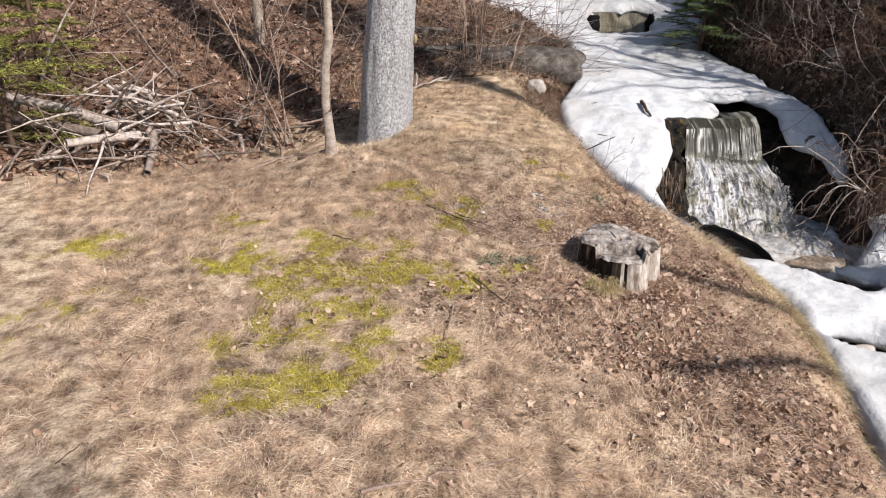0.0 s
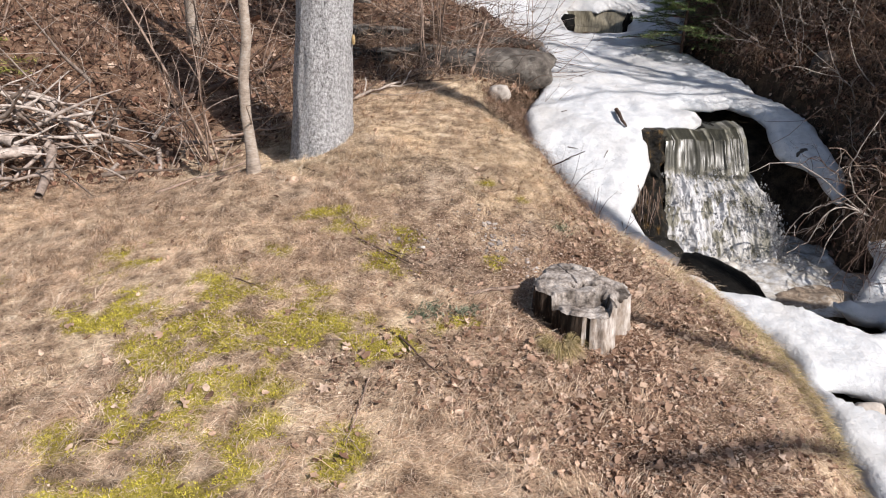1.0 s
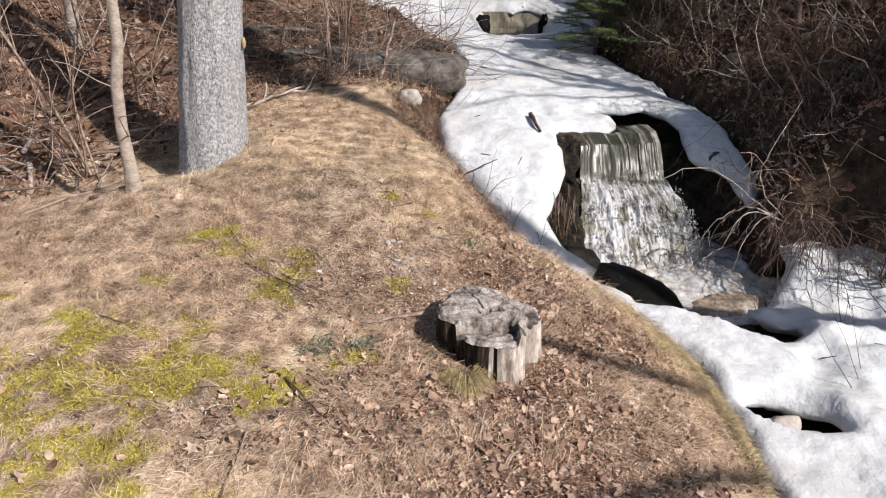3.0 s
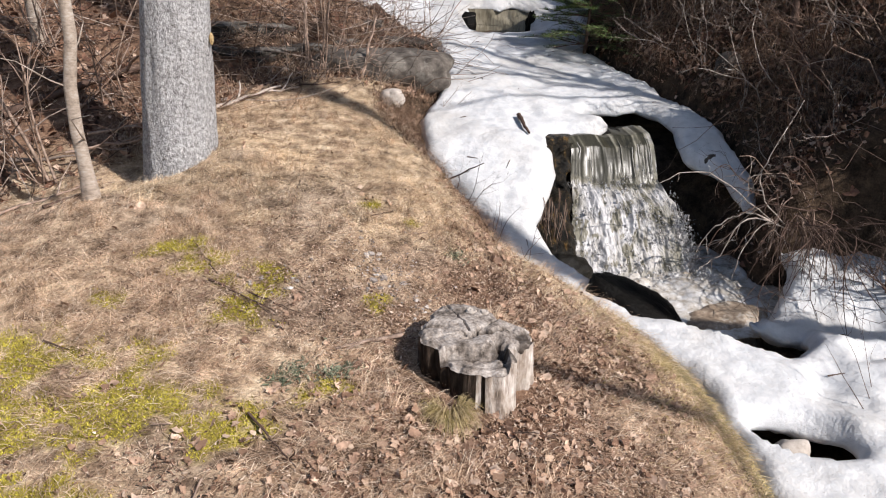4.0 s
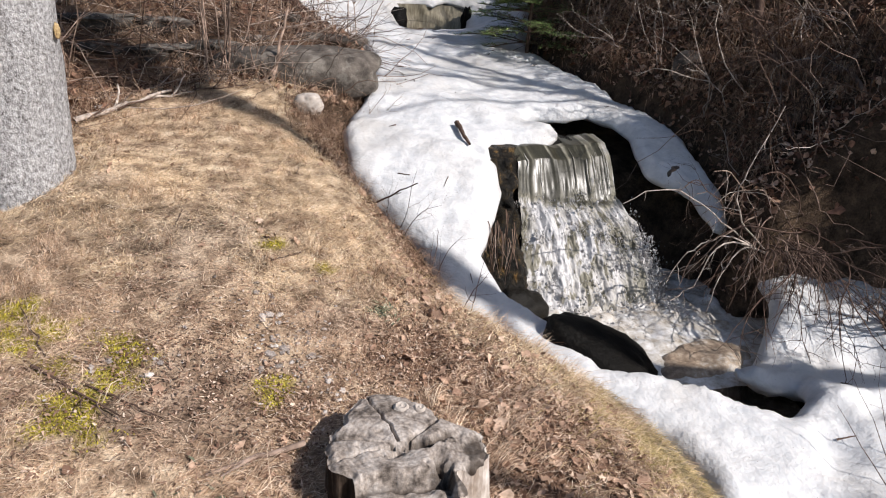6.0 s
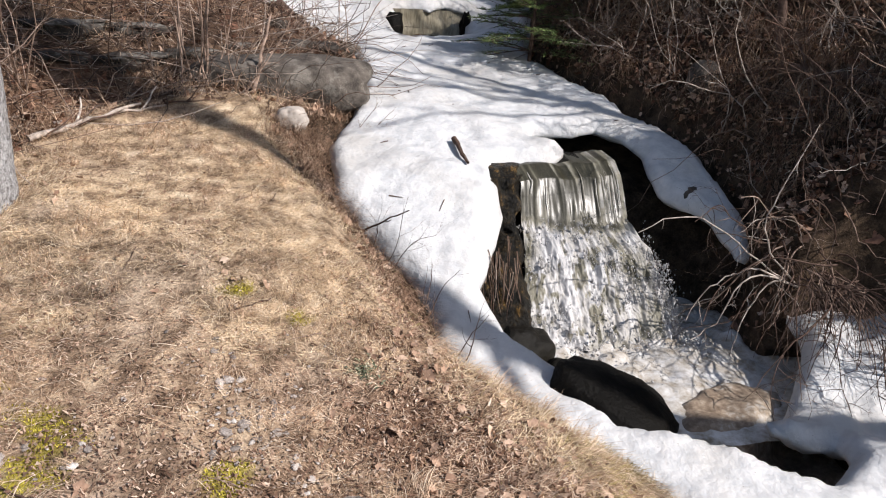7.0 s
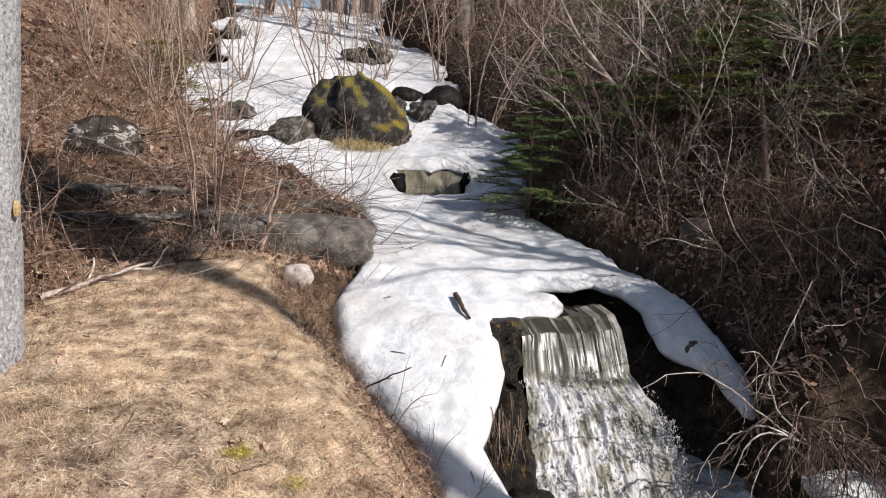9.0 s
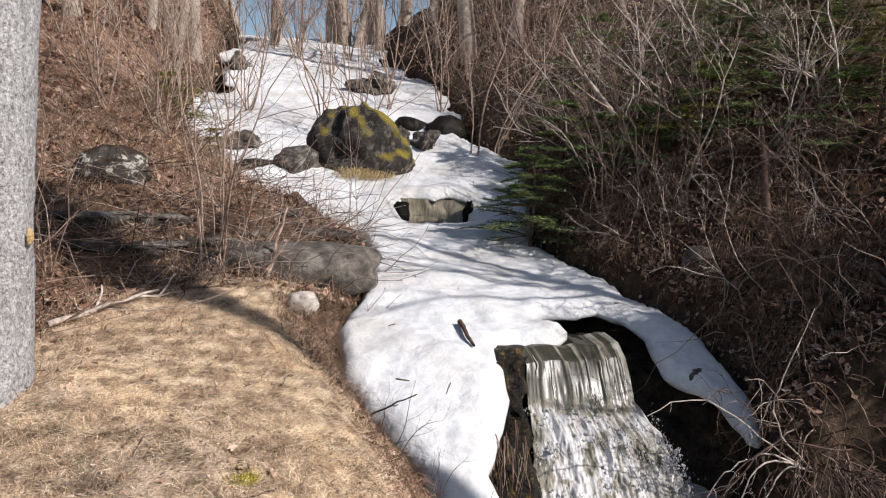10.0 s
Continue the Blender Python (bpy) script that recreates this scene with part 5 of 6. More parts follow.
def all_leaves():
    rng = np.random.default_rng(17)
    x, y = scatter(rng, 32000, -2.6, 2.1, 1.0, 6.4)
    keep = on_lawn(x, y) & (rng.uniform(0, 1, len(x)) < leafy(x, y) * 0.75 + 0.012) & (np.hypot(x - 0.7, y - 3.36) > 0.27)
    x, y = x[keep], y[keep]
    leaf_field("fallen_leaves", "dry brown leaves strewn over the lawn", x, y, land_z(x, y) + 0.012, rng.gamma(5, 0.0045, len(x)) + 0.008, rng, 0.6)
    # slope behind the lawn
    x, y = scatter(rng, 42000, -8, 1.2, 4.4, 24)
    keep = (y > lerp_table(x, BACK_Y) - 0.15) & (x < lerp_table(y, LEFT_X) - 0.05)
    keep &= rng.uniform(0, 1, len(x)) < np.where(x < -1.2, 1.0, 0.5) * (1 - 0.3 * outcrop(x, y))
    x, y = x[keep], y[keep]
    leaf_field("leaf_litter", "brown leaf litter covering the wooded slope", x, y, land_z(x, y) + 0.015, rng.gamma(6, 0.0075, len(x)) + 0.012, rng, 0.8, M_LITTER)
    # shaded bank
    x, y = scatter(rng, 26000, 2.4, 11, 4.4, 22)
    keep = (x > lerp_table(y, RIGHT_X) + 0.0)
    x, y = x[keep], y[keep]
    leaf_field("bank_litter", "dead leaves on the steep shaded bank", x, y, land_z(x, y) + 0.015, rng.gamma(6, 0.0062, len(x)) + 0.01, rng, 0.8, M_LITTER)
    y = rng.uniform(5.5, 11, 9000)
    x = lerp_table(y, RIGHT_X) + 0.05 + rng.gamma(1.5, 0.75, len(y))
    leaf_field("bank_leaves", "curled pale-brown dead leaves caught on the steep bank", x, y, land_z(x, y) + 0.02, rng.gamma(6, 0.006, len(x)) + 0.01, rng, 0.9, M_LITTER)
    # the nearest large leaves, one by one
    meshes = [mesh_from("leaf", lv, lf, M_LEAF_PIECE) for lv, lf in LEAVES]
    ground = bpy.data.objects["ground"]
    x, y = scatter(rng, 1500, -0.6, 1.95, 1.7, 4.4)
    keep = on_lawn(x, y) & (rng.uniform(0, 1, len(x)) < leafy(x, y) * (y < 3.6) + 0.004) & (np.hypot(x - 0.7, y - 3.36) > 0.3)
    for px, py in list(zip(x[keep], y[keep]))[:230]:
        ob = new("leaf", meshes[rng.integers(0, 4)])
        ob.parent = ground
        s = rng.uniform(0.026, 0.046)
        ob.matrix_world = pose(px, py, float(land_z(px, py)) + 0.02, *np.degrees(rng.normal(0, 0.3, 2)), rng.uniform(0, 360)) @ Matrix.Diagonal((s, s, s, 1))


def leaf_crumbs():
    """Broken bits of leaf, bark and stalk pressed into the thatch."""
    rng = np.random.default_rng(20)
    x, y = scatter(rng, 210000, -2.4, 2.05, 1.2, 6.6)
    keep = on_lawn(x, y) & (np.abs(x - 0.3) < 0.9 + 0.72 * (y - 0.3)) & (np.hypot(x - 0.7, y - 3.36) > 0.25)
    keep &= rng.uniform(0, 1, len(x)) < np.clip(0.10 + 0.9 * worn(x, y) + 0.5 * leafy(x, y) + 0.25 * fbm(x * 2.6, y * 2.6, 0, 3, 64), 0.02, 1)
    keep &= ~soil_rim(x, y)
    x, y = x[keep], y[keep]
    n = len(x)
    v, f = blades(x, y, land_z(x, y) + rng.uniform(0.004, 0.016, n), rng.uniform(0, 6.28, n), rng.gamma(4, 0.003, n) + 0.003, rng.gamma(3, 0.0014, n) + 0.0012, rng.normal(0.1, 0.35, n), rng.normal(0.2, 0.6, n), rng)
    tagged(new("leaf_crumbs", mesh_from("leaf_crumbs", v, f, M_CRUMB)), "brown crumbs of leaf and stalk in the thatch", "leaves", kind="stuff")


def pebbles():
    """Small pale stones lying open where the lawn is worn."""
    rng = np.random.default_rng(21)
    shapes = []
    for k in range(5):
        bm = bmesh.new()
        bmesh.ops.create_icosphere(bm, subdivisions=1, radius=0.5)
        for w in bm.verts:
            w.co = w.co * (1 + 0.35 * noise.noise(w.co * 3 + Vector((k * 7, 0, 0))))
            w.co.z *= 0.5
        me = bpy.data.meshes.new("pebble")
        bm.to_mesh(me)
        bm.free()
        me.materials.append(M_PEBBLE)
        shapes.append(me)
    x, y = scatter(rng, 3200, -0.4, 0.9, 3.6, 4.6)
    keep = (rng.uniform(0, 1, len(x)) < stony(x, y) * 0.7 + 0.015) & on_lawn(x, y)
    spots = [(px, py, 0.005 + rng.gamma(2, 0.0042)) for px, py in zip(x[keep], y[keep])][:280] + [(0.3, 4.04, 0.042), (0.35, 4.08, 0.046), (0.33, 3.98, 0.03), (0.27, 3.95, 0.032)]
    ground = bpy.data.objects["ground"]
    for px, py, s in spots:
        ob = new("pebble", shapes[rng.integers(0, 5)])
        ob.parent = ground
        ob.matrix_world = pose(px, py, float(land_z(px, py)) + 0.006, *rng.normal(0, 12, 2), rng.uniform(0, 360)) @ Matrix.Diagonal((s * rng.uniform(0.9, 1.5), s, s, 1))


def rim_weeds():
    """Reddish dead weeds and fallen leaves caught on the bare edge of the bank."""
    rng = np.random.default_rng(26)
    cy = np.concatenate([rng.uniform(4.9, 6.6, 90), rng.uniform(6.5, 7.7, 130)])
    cx = lerp_table(cy, LEFT_X) - rng.uniform(0.0, 0.4, len(cy))
    k = np.repeat(np.arange(len(cy)), 26)
    n = len(k)
    x, y = cx[k] + rng.normal(0, 0.03, n), cy[k] + rng.normal(0, 0.04, n)
    v, f = blades(x, y, land_z(x, y), rng.normal(-0.5, 0.9, n), rng.uniform(0.05, 0.2, n), rng.uniform(0.0015, 0.0035, n), rng.uniform(0.2, 1.2, n), rng.uniform(0.6, 1.8, n), rng)
    tagged(new("rim_weeds", mesh_from("rim_weeds", v, f, M_RUDDY)), "reddish dead weeds hanging from the bank's broken edge", "grass", kind="stuff")
    y = rng.uniform(4.8, 7.5, 420)
    x = lerp_table(y, LEFT_X) - rng.uniform(0.02, 0.4, len(y))
    leaf_field("rim_leaves", "russet dead leaves caught on the bank's broken edge", x, y, land_z(x, y) + 0.015, rng.gamma(5, 0.006, len(y)) + 0.012, rng, 0.7)


leaf_crumbs()
pebbles()
grass_cover()
lawn_tufts()
bank_grass()
ruddy_tussocks()
slope_grass()
moss_cover()
rim_weeds()
grass_tuft()
all_leaves()


# ---- twigs, sticks and shrubs ----
def unit(v):
    v = np.asarray(v, float)
    return v / (np.linalg.norm(v) + 1e-9)


def wander(rng, start, d, length, r0, r1, n=7, wob=0.16, lift=0.0):
    """One crooked stem."""
    d = unit(d)
    p, q = [np.asarray(start, float)], d
    for k in range(n - 1):
        q = unit(q + rng.normal(0, wob, 3) + np.array((0, 0, lift)))
        p.append(p[-1] + q * length / (n - 1))
    return np.array(p), np.linspace(r0, r1, n)


def branching(rng, start, d, length, r, levels=2, kids=5, wob=0.16, lift=0.03, spread_k=0.9):
    """A stem with side twigs, and twigs on those."""
    main = wander(rng, start, d, length, r, r * 0.3, 9 if levels > 1 else 6, wob, lift)
    lines = [main]
    if levels > 0:
        for _ in range(rng.poisson(kids)):
            k = rng.integers(2, len(main[0]))
            q = unit(main[0][k] - main[0][k - 1])
            side = unit(np.cross(q, rng.normal(size=3)))
            lines += branching(rng, main[0][k], unit(q + spread_k * side), length * rng.uniform(0.22, 0.5), main[1][k] * 0.6, levels - 1, kids * 0.7, wob * 1.2, lift, spread_k)
    return lines


def shrub(place, stems, height, lean, label, material, seed, r=0.008, levels=2, kids=6, spread_a=0.35, name="shrub", wob=0.13, group=""):
    rng = np.random.default_rng(seed)
    sh = base(name, place, label, "shrub", group)
    for _ in range(stems):
        d = unit(np.array(lean, float) + np.array((rng.normal(0, spread_a), rng.normal(0, spread_a), 1.0)))
        s0 = np.array((rng.normal(0, 0.05), rng.normal(0, 0.05), -0.05))
        lines = branching(rng, s0, d, height * rng.uniform(0.6, 1.1), r * rng.uniform(0.7, 1.2), levels, kids, wob)
        part("stem", mesh_from("stem", *tubes(lines, 3), material), sh)
    return sh


def at_land(x, y, dz=0.0):
    return (x, y, float(land_z(x, y)) + dz)


# left of the brook
shrub(at_land(-0.18, 7.55), 7, 2.6, (0.0, 0.0, 0), "thin reddish-brown shrub with upright bare stems", M_TWIG, 21, 0.009, 2, 5, 0.12)
shrub(at_land(0.0, 7.5), 4, 1.6, (0.1, -0.1, 0), "bare thin shrub behind the lawn", M_TWIG, 22, 0.006, 2, 5, 0.35)
shrub(at_land(0.15, 7.35), 3, 0.9, (0.2, -0.2, 0), "low tangle of dead stalks beside the boulder", M_TWIG, 23, 0.006, 2, 5, 0.6)
shrub(at_land(0.85, 7.25), 3, 0.6, (0.5, -0.1, 0), "dry weed stalks leaning over the snow", M_TWIG, 24, 0.005, 2, 4, 0.7)
shrub(at_land(0.9, 7.1), 5, 0.35, (0.3, -0.2, 0), "low reddish dry weeds at the snow's edge", M_TWIG, 36, 0.004, 2, 5, 0.7)
shrub(at_land(0.3, 7.2), 5, 0.3, (0.1, -0.2, 0), "low reddish dry weeds below the boulder", M_TWIG, 37, 0.004, 2, 5, 0.8)
shrub(at_land(-0.4, 7.35), 5, 0.4, (0, -0.2, 0), "low tangle of dry stalks behind the lawn", M_TWIG, 38, 0.004, 2, 5, 0.9)
shrub(at_land(-0.55, 11.0), 4, 2.4, (0.0, 0, 0), "slim bare sapling at the snow's edge", M_TWIG, 25, 0.014, 2, 5, 0.15)
shrub(at_land(-1.8, 10.8), 6, 2.8, (0, 0, 0), "bare upright shrub on the slope", M_TWIG, 26, 0.012, 2, 6, 0.2)
shrub(at_land(-1.0, 10.2), 6, 2.2, (0, 0, 0), "bare upright shrub on the slope", M_TWIG, 27, 0.01, 2, 6, 0.3)
shrub(at_land(-1.85, 5.55), 4, 1.5, (-0.1, 0.1, 0), "pale bare shrub beside the young tree", M_TWIG, 28, 0.009, 2, 6, 0.3)
shrub(at_land(-1.6, 6.6), 6, 1.5, (0, 0, 0), "bare shrub on the leafy slope", M_TWIG, 29, 0.008, 2, 7, 0.4)
shrub(at_land(-2.4, 7.3), 6, 1.9, (0.0, 0, 0), "reddish bare shrub on the leafy slope", M_TWIG, 30, 0.008, 2, 7, 0.35)
shrub(at_land(-1.2, 7.2), 5, 1.4, (0, 0, 0), "bare shrub behind the big tree", M_TWIG, 31, 0.007, 2, 6, 0.4)
shrub(at_land(1.0, 9.3), 3, 1.5, (0.1, 0, 0), "thin bare stems at the snow's edge", M_TWIG, 32, 0.006, 1, 5, 0.3)
shrub(at_land(1.0, 5.7), 3, 0.45, (0.3, 0, 0), "small dark twigs sprouting from the bank", M_TWIG_DARK, 33, 0.004, 2, 4, 0.4)
shrub(at_land(1.2, 5.1), 4, 0.5, (0.2, 0, 0), "small dark twigs sprouting from the bank", M_TWIG_DARK, 34, 0.004, 2, 4, 0.4)
shrub(at_land(1.1, 5.35), 3, 0.45, (0.5, 0.1, 0), "small dark twigs sprouting from the bank", M_TWIG_DARK, 35, 0.0035, 2, 4, 0.4)
# behind the mossy boulder
upper, rng_s = [], np.random.default_rng(71)
for k, (sx, sy, h) in enumerate(((1.1, 13.2, 3.2), (1.5, 13.6, 3.0), (0.7, 14.5, 3.0), (2.0, 15.5, 3.0), (-0.5, 15, 3), (3.0, 15.5, 3.5), (2.2, 17.5, 3.5), (1.0, 18, 3), (-2.5, 13, 3), (-2.0, 15.5, 3.4), (-3.4, 14.5, 3), (-2.2, 18, 3.5), (3.4, 19, 4), (0.2, 20.5, 3))):
    upper.append(shrub((sx, sy, float(max(land_z(sx, sy), brook_z(sy)))), 5, h, (0.0, 0, 0), "bare grey shrub on the upper slope", M_TWIG, 40 + k, 0.016, 2, 6, 0.28, group="upper shrubs"))
for k in range(46):
    sx, sy = (rng_s.uniform(-7, -1.2), rng_s.uniform(9, 19)) if k % 2 else (rng_s.uniform(2.9, 7), rng_s.uniform(15.5, 25))
    f = rng_s.uniform(0.5, 1.0)
    copy_thing(upper[k % len(upper)], pose(sx, sy, float(max(land_z(sx, sy), brook_z(sy) if -1.5 < sx < 2.6 else -9)), 0, 0, rng_s.uniform(0, 360)) @ Matrix.Diagonal((f, f, f, 1)))
for k in range(16):
    sx, sy = rng_s.uniform(-3.2, 3.2), rng_s.uniform(20, 26)
    f = rng_s.uniform(0.8, 1.3)
    copy_thing(upper[k % len(upper)], pose(sx, sy, float(max(land_z(sx, sy), brook_z(sy))), 0, 0, rng_s.uniform(0, 360)) @ Matrix.Diagonal((f, f, f, 1)))
tuft_rng = np.random.default_rng(24)
n_t = 700
a_t = tuft_rng.uniform(0, 6.28, n_t)
x_t, y_t = 1.25 + tuft_rng.normal(0, 0.2, n_t), 11.72 + tuft_rng.normal(0, 0.07, n_t)
z_t = snow_top(x_t, y_t) + 0.02
v_t, f_t = blades(x_t, y_t, z_t, -1.57 + tuft_rng.normal(0, 0.8, n_t), tuft_rng.uniform(0.1, 0.3, n_t), tuft_rng.uniform(0.003, 0.006, n_t), tuft_rng.uniform(0.4, 1.2, n_t), tuft_rng.uniform(0.9, 2.0, n_t), tuft_rng)
tagged(new("grass_tussock", mesh_from("grass_tussock", v_t, f_t, M_GOLD)), "drooping tussock of dead grass below the mossy boulder", "grass")
# two saplings by the ledge
shrub((3.1, 12.9, 1.5), 2, 2.6, (-0.08, 0, 0), "pale leaning sapling in the snow", M_TWIG, 60, 0.022, 2, 7, 0.08, "sapling")
shrub((3.45, 13.2, 1.6), 3, 3.0, (-0.05, 0, 0), "pale sapling beside the upper brook", M_TWIG, 61, 0.02, 2, 7, 0.1, "sapling")
# steep shaded bank
rng_b = np.random.default_rng(70)
PALE, DARK = "pale bare shrub on the shaded bank", "dark bare shrub on the shaded bank"
protos = []
for k in range(14):
    sy = rng_b.uniform(5.8, 12)
    sx = float(lerp_table(sy, RIGHT_X)) + 0.3 + rng_b.gamma(1.6, 0.8)
    pale = k % 3 != 0
    protos.append(shrub(at_land(sx, sy), int(rng_b.integers(3, 6)), rng_b.uniform(0.9, 2.3), (rng_b.normal(-0.2, 0.25), rng_b.normal(-0.1, 0.2), 0), PALE if pale else DARK,
                        M_TWIG if pale else M_TWIG_DARK, 100 + k, rng_b.uniform(0.005, 0.009), 2, 7, 0.45, group="bank shrubs", wob=0.2))
for k in range(92):
    sy = rng_b.uniform(5.6, 17)
    sx = float(lerp_table(sy, RIGHT_X)) + 0.15 + rng_b.gamma(1.5, 1.3)
    f = rng_b.uniform(0.6, 1.25)
    copy_thing(protos[k % 14], pose(*at_land(sx, sy), rng_b.normal(0, 8), rng_b.normal(0, 8), rng_b.uniform(0, 360)) @ Matrix.Diagonal((f, f, f, 1)))
for k in range(26):
    sx, sy = rng_b.uniform(-6, 0.6), rng_b.uniform(6.5, 18)
    if sy < float(lerp_table(sx, BACK_Y)) + 0.6 or sx > float(lerp_table(sy, LEFT_X)) - 0.2:
        continue
    f = rng_b.uniform(0.6, 1.2)
    tagged(copy_thing(protos[(1, 2, 4, 5, 7, 8)[k % 6]], pose(*at_land(sx, sy), 0, 0, rng_b.uniform(0, 360)) @ Matrix.Diagonal((f, f, f, 1))), "pale bare shrub on the leafy slope", "shrub", "slope shrubs")


for k, (sx, sy, h) in enumerate(((3.9, 7.9, 1.9), (4.3, 8.6, 2.2), (4.1, 9.4, 2.4), (4.8, 9.2, 2.2), (4.6, 7.6, 1.8), (5.2, 8.4, 2.0), (3.8, 10.4, 2.4), (4.9, 10.4, 2.6), (5.6, 9.3, 2.2), (4.2, 11.3, 2.6), (5.0, 7.2, 1.7), (3.5, 8.9, 1.5))):
    shrub(at_land(sx, sy), 2 + k % 2, h, (rng_b.normal(-0.2, 0.2), rng_b.normal(-0.05, 0.2), 0), "crooked pale-barked sapling on the steep bank", M_PALETWIG, 640 + k, 0.013, 2, 8, 0.3, "sapling", 0.2, "bank saplings")


for k, (sx, sy, h) in enumerate(((3.55, 6.2, 0.8), (3.62, 6.7, 1.0), (3.5, 7.4, 1.1), (3.35, 7.9, 1.0), (3.9, 6.3, 0.9), (4.0, 7.3, 1.2), (3.75, 5.7, 0.7), (4.3, 6.6, 1.1), (3.3, 8.6, 1.2), (4.4, 7.5, 1.3))):
    shrub(at_land(sx, sy), 3, h, (rng_b.normal(-0.25, 0.3), rng_b.normal(-0.25, 0.25), 0), "crooked pale shrub at the foot of the shaded bank", M_PALETWIG, 680 + k, 0.0055, 2, 5, 0.5, "shrub", 0.26, "bank shrubs")


def hanging_roots():
    """Drooping twigs and rootlets over the right side of the pool."""
    rng = np.random.default_rng(90)
    thing = base("overhanging_shrub", (3.42, 5.5, 0.12), "bare shrub drooping over the pool with fine dark twigs", "shrub")
    for k in range(15):
        d = unit((rng.uniform(-1.2, -0.2), rng.uniform(-0.9, 0.1), rng.uniform(0.1, 0.7)))
        p, r = wander(rng, (rng.normal(0, 0.12), rng.normal(0, 0.15), 0), d, rng.uniform(0.5, 1.1), 0.006, 0.002, 12, 0.24, -0.13)
        lines = [(p, r)]
        for _ in range(6):
            j = rng.integers(3, 10)
            lines += branching(rng, p[j], unit(rng.normal(0, 0.6, 3) + (-0.3, -0.3, -0.6)), rng.uniform(0.15, 0.4), 0.0025, 1, 4, 0.28, -0.05)
        part("stem", mesh_from("stem", *tubes(lines, 4), M_TWIG_DARK if k % 3 else M_TWIG), thing)
    # a fan of fine stalks hanging straight down the snow
    fan = base("hanging_stalks", (3.4, 5.32, 0.02), "fan of fine dead stalks hanging over stained ice", "shrub")
    for k in range(46):
        d = unit((rng.normal(-0.15, 0.3), rng.normal(-0.55, 0.25), rng.uniform(-0.5, 0.35)))
        p, r = wander(rng, rng.normal(0, 0.04, 3), d, rng.uniform(0.35, 0.75), 0.0038, 0.0012, 10, 0.09, -0.16)
        part("stem", mesh_from("stem", *tubes([(p, r)], 4), M_TWIG_DARK if k % 3 else M_TWIG), fan)
    # long dark twigs that reach forward over the ice
    reach = base("drooping_shrub", (3.5, 5.25, 0.0), "thin dark shrub arching low over snow and ice", "shrub")
    for k in range(16):
        d = unit((rng.uniform(-1.1, 0.25), rng.uniform(-1.2, -0.4), rng.uniform(0.15, 0.6)))
        p, r = wander(rng, (rng.normal(0, 0.12), rng.normal(0, 0.06), 0), d, rng.uniform(0.7, 1.25), 0.0055, 0.0018, 14, 0.17, -0.085)
        lines = [(p, r)]
        for _ in range(8):
            j = rng.integers(4, 13)
            lines += branching(rng, p[j], unit(rng.normal(0, 0.55, 3) + (0, -0.2, -0.5)), rng.uniform(0.12, 0.36), 0.0024, 1, 3, 0.24, -0.04)
        part("stem", mesh_from("stem", *tubes(lines, 4), M_TWIG_DARK), reach)


hanging_roots()


def arching_shrub():
    """Pale crooked stems bowed out over the black hollow beside the fall."""
    rng = np.random.default_rng(97)
    foot = np.array((3.42, 5.42, -0.12))
    thing = base("arching_shrub", tuple(foot), "pale bare shrub bowed over the dark hollow beside the fall", "shrub")
    for k, pts in enumerate((((3.18, 5.5, 0.01), (2.98, 5.5, 0.17), (2.74, 5.5, 0.32), (2.53, 5.5, 0.34), (2.36, 5.5, 0.24)), ((3.0, 5.35, 0.08), (2.86, 5.35, 0.01), (2.74, 5.35, -0.05), (2.65, 5.35, -0.24)),
                             ((2.99, 5.3, 0.07), (2.87, 5.3, -0.07), (2.83, 5.3, -0.25), (2.67, 5.3, -0.34)), ((3.1, 5.3, 0.02), (2.96, 5.28, -0.2), (2.9, 5.25, -0.42)), ((3.15, 5.4, 0.1), (3.05, 5.4, 0.3), (3.12, 5.4, 0.55), (3.3, 5.45, 0.85)))):
        q = np.array([tuple(foot)] + list(pts)) - foot
        t = np.linspace(0, len(q) - 1, 14)
        q = np.stack([np.interp(t, np.arange(len(q)), q[:, c]) for c in range(3)], -1)
        q[1:-1] = (q[:-2] + 2 * q[1:-1] + q[2:]) / 4 + rng.normal(0, 0.006, (12, 3))
        lines = [(q, np.linspace(0.006, 0.0025, 14))]
        for j in (5, 8, 11):
            lines += branching(rng, q[j], unit(rng.normal(0, 0.6, 3) + (-0.2, -0.2, 0.1)), rng.uniform(0.06, 0.18), 0.0025, 1, 1.5, 0.25, -0.02)
        part("stem", mesh_from("stem", *tubes(lines, 5), M_PALETWIG), thing)


arching_shrub()
shrub((3.75, 4.75, -0.3), 14, 0.55, (-0.2, -0.1, 0), "dense dark clump of dead stalks in the snow", M_TWIG_DARK, 95, 0.006, 2, 6, 0.5)
shrub((2.95, 3.75, -0.5), 3, 0.55, (0.0, 0.1, 0), "thin dark twigs standing in the snow", M_TWIG_DARK, 96, 0.0035, 1, 3, 0.35)


